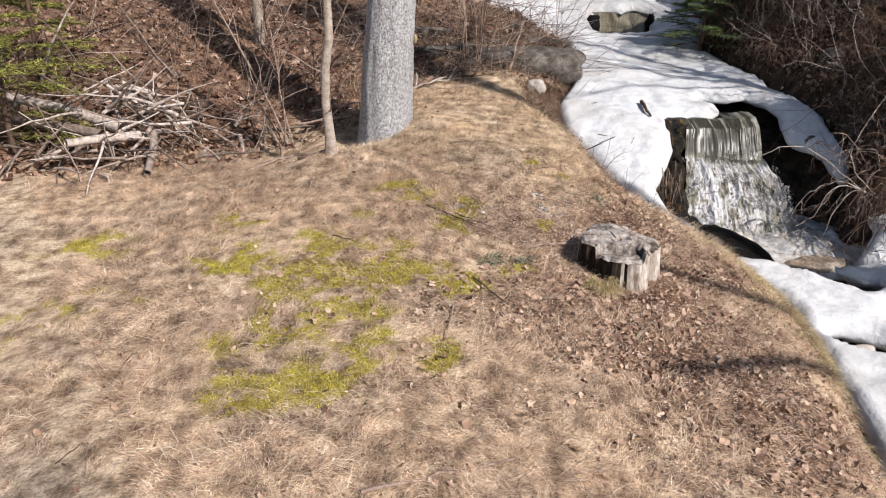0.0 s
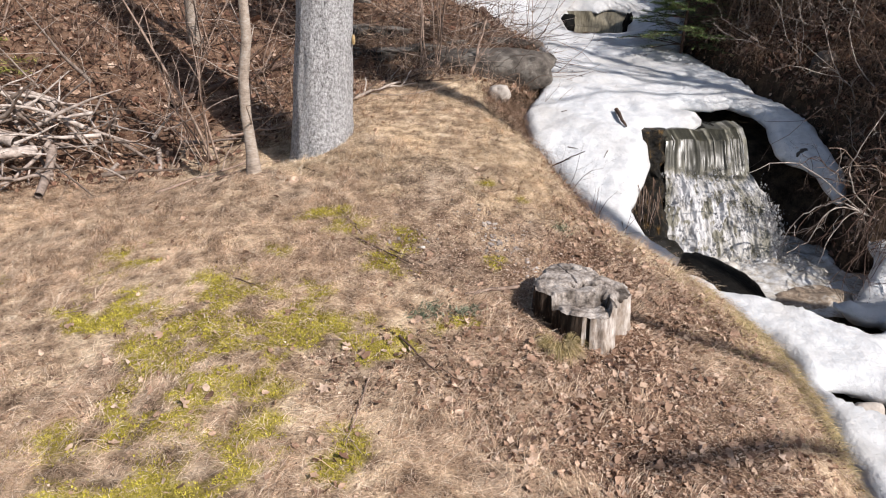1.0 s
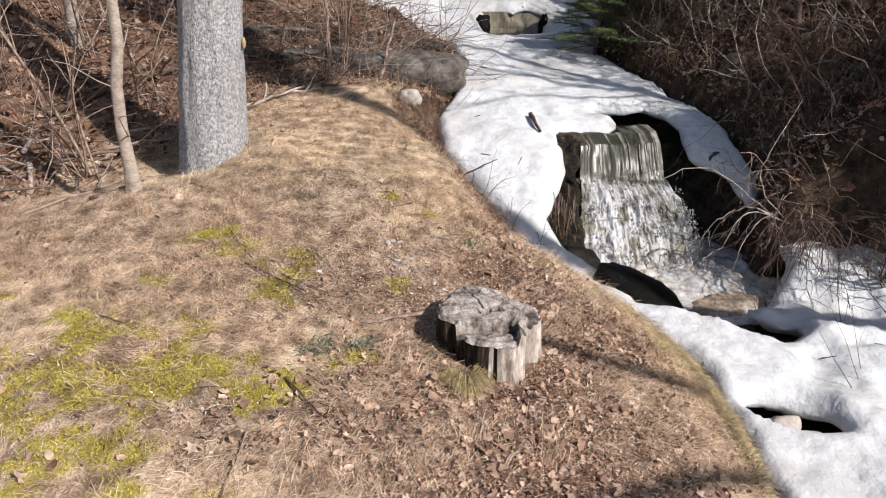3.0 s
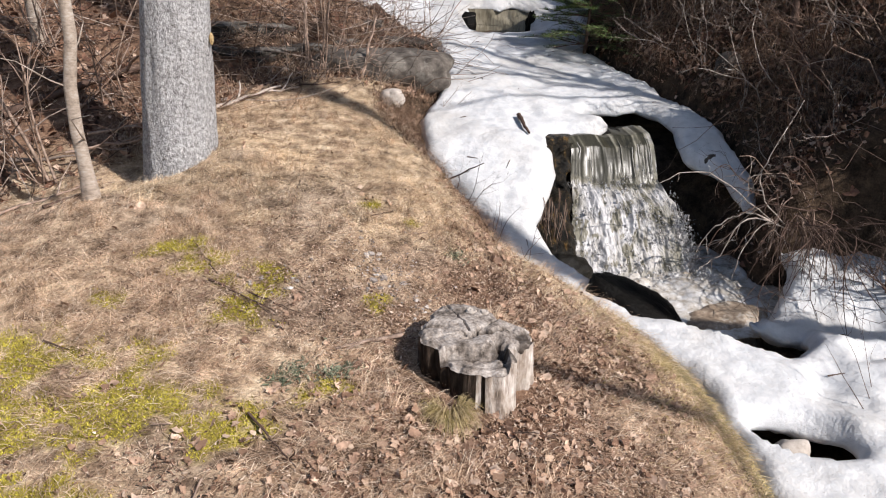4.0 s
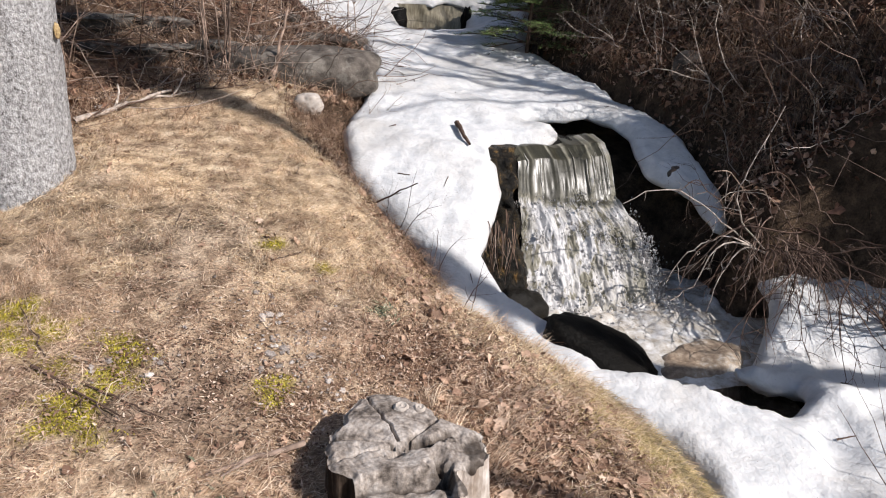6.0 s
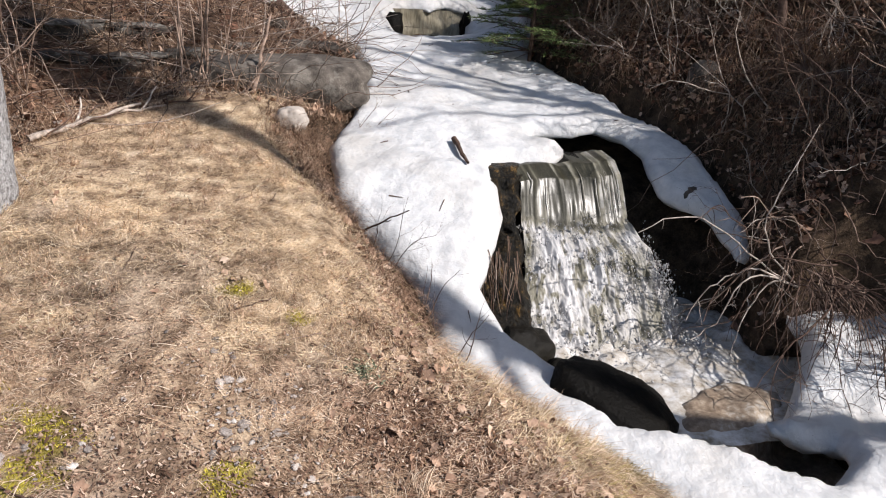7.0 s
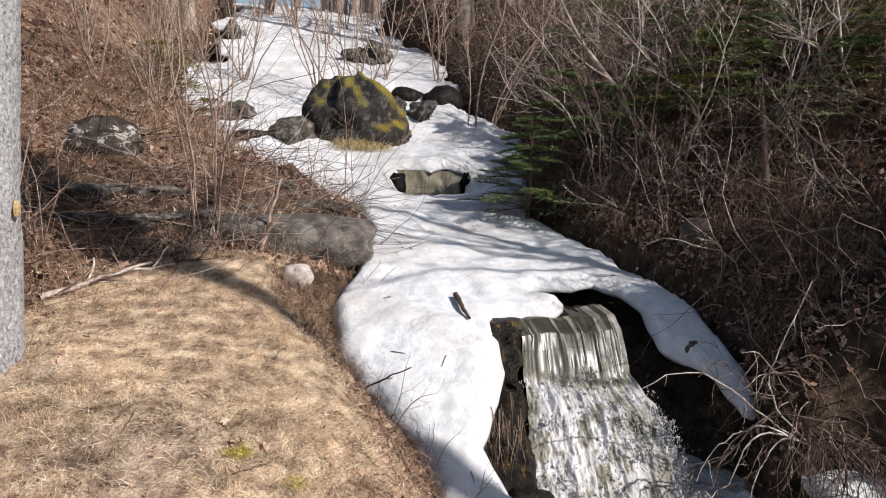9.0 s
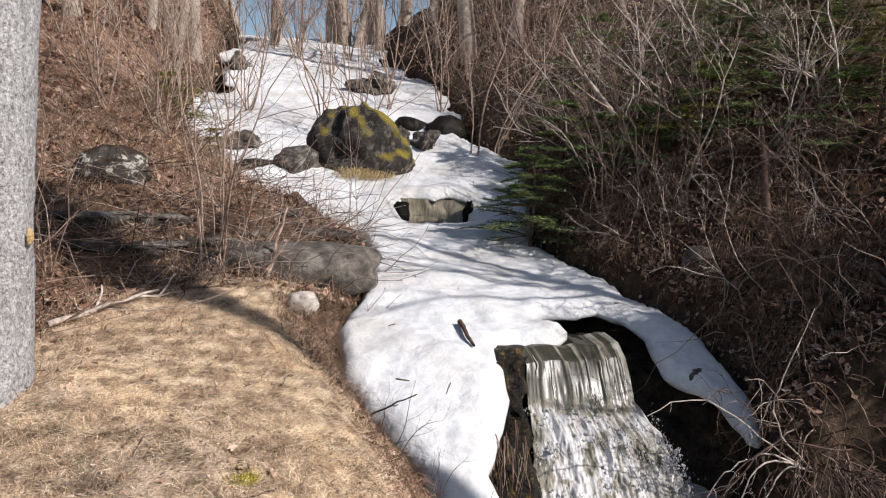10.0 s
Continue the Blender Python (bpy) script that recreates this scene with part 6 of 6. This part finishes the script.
def brush_canes():
    """Arching canes over the shaded bank, too many to count."""
    rng = np.random.default_rng(91)
    lines = []
    for _ in range(1700):
        y = rng.uniform(4.7, 16)
        x = float(lerp_table(y, RIGHT_X)) + rng.gamma(1.5, 1.0) + (0.3 if y < 6.3 else 0.05)
        d = (rng.normal(-0.4, 0.7), rng.normal(-0.2, 0.6), rng.uniform(0.2, 1.2))
        lines.append(wander(rng, at_land(x, y), d, rng.uniform(0.3, 1.5), rng.uniform(0.0025, 0.006), 0.0015, 9, 0.32, -0.1))
    tagged(new("brush_canes", mesh_from("brush_canes", *tubes(lines, 3), M_TWIG_DARK)), "tangled dead canes on the shaded bank", "brush", kind="stuff")
    lines = []
    for _ in range(480):
        y = rng.uniform(6.5, 17)
        x = float(lerp_table(y, RIGHT_X)) + 0.3 + rng.gamma(2.0, 1.3)
        d = (rng.normal(-0.3, 0.6), rng.normal(-0.1, 0.5), rng.uniform(0.3, 1.6))
        lines.append(wander(rng, at_land(x, y), d, rng.uniform(0.5, 1.7), rng.uniform(0.003, 0.007), 0.0015, 10, 0.34, -0.06))
    tagged(new("pale_canes", mesh_from("pale_canes", *tubes(lines, 3), M_TWIG)), "pale dead canes standing on the bank", "brush", kind="stuff")
    lines = []
    for _ in range(3800):
        x, y = rng.uniform(-5.0, 1.0), rng.uniform(5, 13)
        if x < -1.8 and rng.uniform() < 0.5:
            continue
        if y < float(lerp_table(x, BACK_Y)) or x > float(lerp_table(y, LEFT_X)):
            continue
        d = (rng.normal(0, 1), rng.normal(0, 1), rng.uniform(0.0, 0.7))
        lines.append(wander(rng, at_land(x, y, 0.01), d, rng.uniform(0.3, 1.3), rng.uniform(0.0025, 0.006), 0.0015, 7, 0.16, -0.05))
    for _ in range(420):
        x, y = rng.uniform(-0.8, 1.15), rng.uniform(7.15, 9.3)
        if x > float(lerp_table(y, LEFT_X)) + 0.02 or (0.1 < x and 7.2 < y < 7.7):
            continue
        d = (rng.normal(0.1, 1), rng.normal(-0.1, 0.7), rng.uniform(0.1, 1.3))
        lines.append(wander(rng, at_land(x, y, 0.0), d, rng.uniform(0.15, 0.6), rng.uniform(0.002, 0.0045), 0.001, 6, 0.18, -0.06))
    for name, part_lines, mat, label in (("dead_stalks", lines[::2], M_TWIG, "grey-brown dead stalks lying over the slope"), ("dark_stalks", lines[1::2], M_TWIG_DARK, "dark dead stalks tangled over the slope")):
        tagged(new(name, mesh_from(name, *tubes(part_lines, 3), mat)), label, "brush", kind="stuff")


brush_canes()


def brush_pile():
    rng = np.random.default_rng(92)
    thing = base("brush_pile", at_land(-3.3, 5.5), "heap of grey dead branches and logs on the leafy slope", "brush pile")
    ox, oy, oz = thing.location
    for k in range(130):
        x, y = rng.normal(-3.25, 0.5), rng.normal(5.5, 0.38)
        d = (rng.normal(0.1, 0.8), rng.normal(-0.4, 0.5), rng.normal(0.0, 0.5))
        n = rng.uniform(0.3, 0.95)
        h = max(0.0, 0.42 - 0.4 * np.hypot((x + 3.3), (y - 5.5)))
        p, r = wander(rng, (x - ox, y - oy, float(land_z(x, y)) - oz + rng.uniform(0.05, h + 0.1)), d, n, rng.uniform(0.006, 0.022), 0.004, 7, 0.09)
        part("branch", mesh_from("branch", *tubes([(p, r)], 6), M_STICK), thing)
    for x, y, d, n, r in ((-3.2, 5.3, (-1, 0.25, 0.22), 1.2, 0.05), (-3.0, 5.2, (-0.6, -0.6, 0.0), 0.6, 0.04), (-2.9, 5.25, (0.3, -0.9, -0.25), 0.55, 0.035), (-3.3, 5.15, (-1, 0.1, 0.1), 1.0, 0.045)):
        p, q = wander(rng, (x - ox, y - oy, float(land_z(x, y)) - oz + 0.22), d, n, r, r * 0.8, 8, 0.05)
        part("log", mesh_from("log", *tubes([(p, q)], 10), M_STICK), thing)


brush_pile()


def stick(name, a, b, r, label, mat=None, seed=0, sag=0.0, twigs=0, group=""):
    """A single fallen stick between two places."""
    rng = np.random.default_rng(seed)
    a, b = np.array(a, float), np.array(b, float)
    t = np.linspace(0, 1, 9)[:, None]
    p = a + (b - a) * t + rng.normal(0, 0.012 * np.linalg.norm(b - a), (9, 3)) * np.sin(t * np.pi)
    lines = [(p - a, np.linspace(r, r * 0.45, 9))]
    for _ in range(twigs):
        k = rng.integers(2, 8)
        lines += [wander(rng, p[k] - a, unit(b - a + rng.normal(0, 0.4, 3) * np.linalg.norm(b - a)), 0.3 * np.linalg.norm(b - a), r * 0.5, r * 0.25, 5, 0.15)]
    ob = new(name, mesh_from(name, *tubes(lines, 6), mat or M_TWIG_DARK))
    ob.location = a
    return tagged(ob, label, "twig", group)


def ground_stick(x0, y0, x1, y1, r, label, mat=None, seed=0, twigs=1, name="fallen_twig"):
    stick(name, at_land(x0, y0, r + 0.008), at_land(x1, y1, r + 0.012), r, label, mat, seed, 0, twigs, "twigs on the lawn")


ground_stick(-0.16, 3.02, 0.03, 2.76, 0.006, "dark twig on the lawn", None, 1)
ground_stick(-0.48, 3.97, -0.14, 3.68, 0.006, "dark forked twig lying across moss", None, 2, 2)
ground_stick(-0.45, 4.02, -0.62, 4.32, 0.004, "thin dark twig on the lawn", None, 3, 2)
ground_stick(-0.28, 3.85, -0.02, 3.68, 0.004, "thin dark twig on the lawn", None, 4)
ground_stick(-0.55, 1.37, 0.0, 1.6, 0.009, "pale bare stick on the lawn", M_TWIG, 5)
ground_stick(-0.26, 2.7, -0.3, 2.3, 0.004, "thin reddish twig on the lawn", M_TWIG, 6)
ground_stick(-1.05, 3.5, -0.92, 3.42, 0.005, "short dark twig in the moss", None, 7)
ground_stick(0.03, 2.83, 0.1, 2.74, 0.005, "short dark twig on the lawn", None, 8)
ground_stick(0.42, 3.55, 0.14, 3.42, 0.011, "weathered root stub beside the stump", M_TWIG, 9)
ground_stick(0.48, 3.02, 0.98, 2.98, 0.006, "dark twig in front of the stump", None, 10, 2)
ground_stick(-1.95, 4.75, -1.45, 5.45, 0.011, "pale forked branch leaning on the lawn's edge", M_TWIG, 11, 2)
ground_stick(-1.55, 4.8, -1.3, 5.05, 0.012, "dark branch at the lawn's edge", None, 12, 1)
ground_stick(-0.95, 6.4, -0.45, 6.95, 0.02, "pale broken branch behind the big tree", M_PALETWIG, 13)
ground_stick(-1.0, 6.35, -0.55, 6.8, 0.011, "dark broken branch behind the big tree", None, 14)
ground_stick(-0.9, 6.7, -0.3, 6.95, 0.014, "pale broken branch behind the big tree", M_PALETWIG, 15, 2)
ground_stick(-0.6, 6.9, 0.05, 7.15, 0.009, "dark broken branch behind the lawn", None, 16, 2)
ground_stick(1.9, 2.55, 1.75, 2.35, 0.005, "dark twig near the bank's rim", None, 17, 2)
rng_t = np.random.default_rng(18)
for k in range(34):
    tx, ty = rng_t.uniform(-2.2, 1.7), rng_t.uniform(1.4, 6.2)
    if on_lawn(np.array([tx]), np.array([ty]))[0] and math.hypot(tx - 0.7, ty - 3.36) > 0.4:
        a = rng_t.uniform(0, 6.28)
        n = rng_t.uniform(0.06, 0.22)
        ground_stick(tx, ty, tx + n * math.cos(a), ty + n * math.sin(a), rng_t.uniform(0.0018, 0.0035), "small dry twig on the lawn", M_TWIG if k % 2 else None, 200 + k, 1)
# bits on the snow
stick("fallen_twig", (0.86, 5.85, 0.16), (1.1, 5.62, 0.36), 0.007, "dark bent twig stuck in the snow", None, 30, 0, 1)
stick("bark_piece", (1.60, 6.88, float(snow_top(np.array(1.6), np.array(6.88))) + 0.03), (1.63, 6.55, float(snow_top(np.array(1.63), np.array(6.55))) + 0.02), 0.022, "dark rotten branch piece on the snow", None, 31)
for k in range(46):
    ty = rng_t.uniform(2.6, 9.5)
    tx = rng_t.uniform(float(lerp_table(ty, LEFT_X)), float(lerp_table(ty, RIGHT_X)))
    if snow_edge(np.array([tx]), np.array([ty]))[0] < 0.1:
        continue
    a, n = rng_t.uniform(0, 6.28), rng_t.uniform(0.02, 0.09)
    x1, y1 = tx + n * math.cos(a), ty + n * math.sin(a)
    stick("fallen_twig", (tx, ty, float(snow_top(np.array(tx), np.array(ty))) + 0.004), (x1, y1, float(snow_top(np.array(x1), np.array(y1))) + 0.006), rng_t.uniform(0.002, 0.006), "scrap of dark bark on the snow", None, 300 + k, 0, 0, "scraps on the snow")


# ---- spruce boughs ----
def spruce(place, height, width, label, seed, tiers=9, dense=1.0, green=None):
    rng = np.random.default_rng(seed)
    thing = base("spruce", place, label, "tree", "spruces")
    part("trunk", mesh_from("trunk", *tubes([(np.array([(0, 0, -0.1), (0.02, 0, height * 0.5), (0, 0, height)]), np.array([0.03, 0.02, 0.006]) * (height / 1.5) ** 0.7)], 7), M_TWIG_DARK), thing)
    for k in range(tiers):
        h = height * (0.08 + 0.9 * k / tiers)
        L = width * (1 - 0.85 * k / tiers) * rng.uniform(0.8, 1.15)
        lines, vs, fs = [], [], []
        for a in rng.uniform(0, 6.28, 7):
            d = np.array((np.cos(a), np.sin(a), 0.12))
            p, r = wander(rng, (0, 0, h), d, L, 0.008, 0.002, 8, 0.06, -0.03)
            lines.append((p, r))
            for j in range(2, 8):
                for s in (-1, 1):
                    q = unit(np.cross(d, (0, 0, 1))) * s + d * 0.9
                    p2, r2 = wander(rng, p[j], q, L * 0.42 * (1.1 - j / 9), 0.004, 0.001, 5, 0.08, -0.03)
                    lines.append((p2, r2))
        pts = np.concatenate([pp[i] + (pp[i + 1] - pp[i]) * np.linspace(0, 0.8, 3 if dense >= 1 else 1)[:, None] for pp, _ in lines for i in range(len(pp) - 1)])
        n = len(pts)
        rep = 2 if dense > 1 else 1
        # dense below 1: outsized needles, for unseen trees that only block sun
        big = 6.0 if dense < 1 else 1.0 if dense > 1 else 1.45
        P = np.repeat(pts, rep, 0)
        m = len(P)
        v, f = blades(P[:, 0], P[:, 1], P[:, 2], rng.uniform(0, 6.28, m), rng.uniform(0.028, 0.05, m) * big, np.full(m, 0.006 * big), rng.uniform(-0.3, 0.6, m), np.zeros(m), rng)
        b = part("bough", mesh_from("bough", *tubes(lines, 3), M_TWIG_DARK), thing)
        part("needles", mesh_from("needles", v, f, green or M_NEEDLE), b, "dark green needles")
    return thing


spruce((2.74, 8.85, 0.8), 1.0, 0.72, "small green spruce spreading over the snow", 1, 9, 1.2)
spruce(at_land(-4.1, 5.15), 1.7, 0.75, "yellow-green young spruce at the lawn's end", 12, 8, 1.0, M_OLIVE)
spruce(at_land(-4.5, 6.4), 1.5, 0.7, "yellow-green young spruce at the lawn's end", 13, 7, 1.0, M_OLIVE)
spruce(at_land(3.3, 9.6), 1.3, 0.7, "dark young spruce on the bank", 2, 7)
spruce(at_land(3.75, 8.6), 0.8, 0.7, "dark young spruce on the bank", 8, 6)
spruce(at_land(4.3, 8.0), 1.0, 0.7, "dark young spruce on the bank", 3, 6)
spruce(at_land(5.2, 8.2), 1.3, 0.8, "dark young spruce on the bank", 4, 7)
spruce(at_land(4.9, 6.9), 1.0, 0.7, "dark young spruce on the bank", 5, 6)
spruce(at_land(5.6, 10.2), 1.6, 1.0, "dark young spruce on the bank", 6, 7)
spruce(at_land(4.4, 11.5), 1.8, 1.0, "olive young spruce on the bank", 9, 7)
spruce(at_land(6.6, 12), 2.2, 1.2, "olive young spruce on the bank", 10, 8)
for k, (sx, sy, h) in enumerate(((3.65, 9.5, 0.8), (4.25, 8.25, 0.9), (4.9, 8.95, 1.1), (5.5, 7.6, 1.2), (4.7, 9.9, 1.2), (5.9, 8.9, 1.5))):
    spruce(at_land(sx, sy), h, 0.62, "young spruce with olive-green boughs among brush", 540 + k, 6, 1.0, M_OLIVE if k % 2 else M_NEEDLE)
spruce(at_land(-1.35, 12.4), 0.7, 0.7, "low bright green spruce on the slope", 7, 6, 1.0, M_OLIVE)
spruce(at_land(-0.85, 13.1), 0.7, 0.5, "low bright green spruce on the slope", 11, 5, 1.0, M_OLIVE)


# ---- larger trees ----
def bare_tree(place, height, r, lean, label, seed, limbs=9, mat=None, levels=2):
    rng = np.random.default_rng(seed)
    thing = base("tree", place, label, "tree", "bare trees")
    p, q = wander(rng, (0, 0, -0.15), unit((lean[0], lean[1], 1)), height, r, r * 0.25, 14, 0.045, 0.02)
    part("trunk", mesh_from("trunk", *tubes([(p, q)], 10), mat or M_BIRCH), thing)
    for _ in range(limbs):
        k = rng.integers(3, 13)
        a = rng.uniform(0, 6.28)
        lines = branching(rng, p[k], (np.cos(a), np.sin(a), rng.uniform(0.3, 1.0)), height * rng.uniform(0.15, 0.35), q[k] * 0.5, levels, 5, 0.13, 0.03)
        part("limb", mesh_from("limb", *tubes(lines, 3), M_TWIG), thing)
    return thing


rng_f = np.random.default_rng(120)


def hill(tx, ty):
    return float(max(land_z(tx, ty), brook_z(ty) if -1.5 < tx < 2.5 else -9))


woods = []
for k, (tx, ty, r) in enumerate(((-2.6, 7.6, 0.06), (-4.2, 9.5, 0.09), (-2.3, 20, 0.13), (-0.4, 22.5, 0.17), (1.2, 23.5, 0.24), (2.4, 22, 0.12), (3.3, 24, 0.2))):
    woods.append(bare_tree((tx, ty, hill(tx, ty)), rng_f.uniform(6, 10), r, rng_f.normal(0, 0.07, 2), "bare grey-brown forest tree on the upper slope", 400 + k, 9))
for k in range(80):
    tx, ty = rng_f.uniform(-14, 14), rng_f.uniform(13, 38)
    if -1.6 < tx < 3.2 and ty < 21 or (-1.2 < tx < 1.0 and ty < 30):
        continue
    f = rng_f.uniform(0.55, 1.15)
    copy_thing(woods[2 + k % 5], pose(tx, ty, hill(tx, ty), rng_f.normal(0, 4), rng_f.normal(0, 4), rng_f.uniform(0, 360)) @ Matrix.Diagonal((f, f, rng_f.uniform(0.8, 1.1), 1)))
# leaning broken trunks on the bank
bare_tree(at_land(4.03, 6.88), 1.15, 0.05, (-0.1, 0.3), "dead standing trunk on the shaded bank", 430, 3, M_TWIG_DARK)
bare_tree(at_land(3.95, 8.65), 1.7, 0.045, (-0.75, 0.2), "pale leaning dead trunk on the bank", 431, 5)
# unseen trees beyond the right-hand bank and behind the camera, added to shade the bank
tall = base("tree", (6.75, 2.35, float(land_z(6.75, 2.35))), "unseen bare tree placed for its shadow on the lawn", "tree", "bare trees")
o = np.array(tall.location)
rng_q = np.random.default_rng(440)


def bent(pts, n=16):
    q = np.array(pts, float) - o
    t = np.linspace(0, len(q) - 1, n)
    return np.stack([np.interp(t, np.arange(len(q)), q[:, c]) for c in range(3)], -1)


# out of view; trunk bent so its shadow crosses lawn and rim
part("trunk", mesh_from("trunk", *tubes([(bent(((6.75, 2.35, o[2] - 0.3), (6.48, 1.8, 2.8), (6.33, 1.2, 3.9), (6.29, 0.92, 4.9), (6.3, 0.98, 6.4), (6.32, 1.06, 7.6), (6.33, 0.95, 8.8), (6.33, 0.9, 11))), np.linspace(0.12, 0.085, 16))], 12), M_BIRCH), tall)
# forks added to widen the shadow up the left bank
for fork in (((6.32, 1.06, 7.7), (6.4, 1.02, 8.4), (6.45, 1.0, 9.2), (6.5, 1.02, 11)), ((6.32, 1.06, 7.8), (6.25, 0.86, 8.6), (6.2, 0.79, 9.4), (6.15, 0.74, 11))):
    part("fork", mesh_from("fork", *tubes([(bent(fork), np.linspace(0.13, 0.12, 16))], 10), M_BIRCH), tall)
# limbs laid out for the shadow streaks on the near lawn
for pts in (((6.3, 0.95, 5.2), (6.9, -0.5, 5.5), (7.1, -1.5, 5.7), (6.6, -1.4, 5.8), (6.1, -1.24, 5.9)), ((7.1, -1.5, 5.7), (7.4, -2.0, 5.7), (6.7, -2.1, 5.75), (6.0, -2.35, 5.8)),
            ((6.3, 0.9, 8), (6.9, 1.3, 9), (7.7, 1.7, 10)), ((6.3, 0.9, 9), (5.8, 1.1, 10), (5.2, 1.3, 11))):
    q = bent(pts, 14)
    lines = [(q, np.linspace(0.05, 0.034, 14))]
    for k in range(4, 14, 2):
        lines += branching(rng_q, q[k], rng_q.normal(0, 1, 3) + (0, 0, 0.3), 0.7, 0.008, 1, 3, 0.15)
    part("limb", mesh_from("limb", *tubes(lines, 5), M_TWIG), tall)
# spruces outside the view, set where they keep sun off the bank
for k, (tx, ty, h) in enumerate(((5.3, 4.75, 2.4), (5.78, 4.42, 3.1), (6.3, 3.7, 3.2), (4.95, 5.05, 1.5))):
    spruce((tx, ty, float(land_z(tx, ty))), h, min(1.5, 0.27 * h + 0.15), "unseen spruce added to shade the bank", 500 + k, 15, 0.5)


# two more trees out of view, added for soft shadow streaks on snow
bare_tree((6.9, 4.0, float(land_z(6.9, 4.0))), 7.5, 0.1, (0.02, 0.0), "unseen bare tree added to streak the upper snow with shadow", 450, 16)
bare_tree((7.6, 4.6, float(land_z(7.6, 4.6))), 7.0, 0.08, (-0.03, 0.02), "unseen bare tree added to streak the upper snow with shadow", 451, 16)


# odd pieces among the brush
stick("log", at_land(4.0, 6.8, 0.04), at_land(4.3, 6.0, 0.05), 0.05, "grey fallen log on the shaded bank", M_TWIG_DARK, 505, 0, 2)
stick("broken_stake", at_land(0.22, 7.35, -0.03), (0.37, 7.5, 1.22), 0.018, "pale broken stake leaning by the boulder", M_TWIG, 501)
stick("log", at_land(0.36, 9.45, 0.03), at_land(1.18, 9.0, 0.04), 0.065, "dark rotten log at the snow's edge", M_TWIG_DARK, 502)
stick("log", at_land(-1.9, 10.1, 0.04), at_land(-1.1, 9.75, 0.05), 0.035, "dark fallen branch on the slope", M_TWIG_DARK, 503)
stick("log", at_land(-2.4, 6.3, 0.05), at_land(-1.5, 7.3, 0.05), 0.035, "dark fallen branch on the leafy slope", M_TWIG_DARK, 504, 0, 3)
for k, (ax, ay, bx, by) in enumerate(((-1.7, 5.75, -1.0, 5.85), (-1.75, 5.7, -1.05, 5.75), (-1.65, 5.85, -1.1, 6.0))):
    stick("fallen_branch", at_land(ax, ay, 0.10 + 0.03 * k), at_land(bx, by, 0.13), 0.011, "pale fallen branch behind the young tree", M_TWIG, 510 + k, 0, 1)


def rootlets():
    rng = np.random.default_rng(93)
    lines = []
    for _ in range(45):
        x, y = rng.uniform(1.58, 1.8), rng.uniform(5.75, 6.05)
        lines.append(wander(rng, (x, y, rng.uniform(-0.15, 0.05)), (rng.normal(0, 0.15), -0.35, -1), rng.uniform(0.15, 0.4), 0.004, 0.001, 6, 0.12, -0.1))
    tagged(new("rootlets", mesh_from("rootlets", *tubes(lines, 3), M_TWIG)), "tan rootlets hanging over wet rock", "roots", kind="stuff")


rootlets()


def green_rosettes():
    rng = np.random.default_rng(94)
    for cx, cy in ((-0.07, 3.24), (0.2, 3.32), (-0.02, 3.3), (0.75, 4.35), (0.12, 3.28)):
        n = 70
        a, r = rng.uniform(0, 6.28, n), rng.gamma(2, 0.018, n)
        x, y = cx + r * np.cos(a), cy + r * np.sin(a)
        v, f = blades(x, y, land_z(x, y) + 0.006, rng.uniform(0, 6.28, n), rng.uniform(0.015, 0.035, n), rng.uniform(0.006, 0.012, n), rng.uniform(0.2, 0.9, n), rng.uniform(0, 0.8, n), rng)
        tagged(new("weed_rosette", mesh_from("weed_rosette", v, f, M_GREEN)), "grey-green low weed in the dead lawn", "plant", "low weeds", "stuff")


green_rosettes()

shrub(at_land(-3.25, 4.65), 1, 0.75, (0, 0, 0), "slim pale sapling at the lawn's end", M_TWIG, 520, 0.014, 1, 4, 0.05, "sapling")


def slim_sapling(a, b, r, label, seed, twigs):
    rng = np.random.default_rng(seed)
    thing = base("sapling", a, label, "sapling")
    d = np.array(b) - np.array(a)
    p, q = wander(rng, (0, 0, 0), d, np.linalg.norm(d), r, r * 0.4, 10, 0.04)
    part("stem", mesh_from("stem", *tubes([(p, q)], 6), M_TWIG), thing)
    for _ in range(twigs):
        k = rng.integers(3, 9)
        part("twig", mesh_from("twig", *tubes([wander(rng, p[k], unit(d) + rng.normal(0, 0.5, 3), 0.35, r * 0.4, r * 0.15, 6, 0.15)], 4), M_TWIG), thing)


slim_sapling(at_land(-1.8, 5.53, -0.03), (-2.45, 5.75, 1.8), 0.013, "slim pale leaning sapling on the slope", 530, 6)
slim_sapling(at_land(-1.75, 5.5, -0.03), (-1.95, 5.6, 1.2), 0.01, "slim pale leaning sapling on the slope", 531, 5)
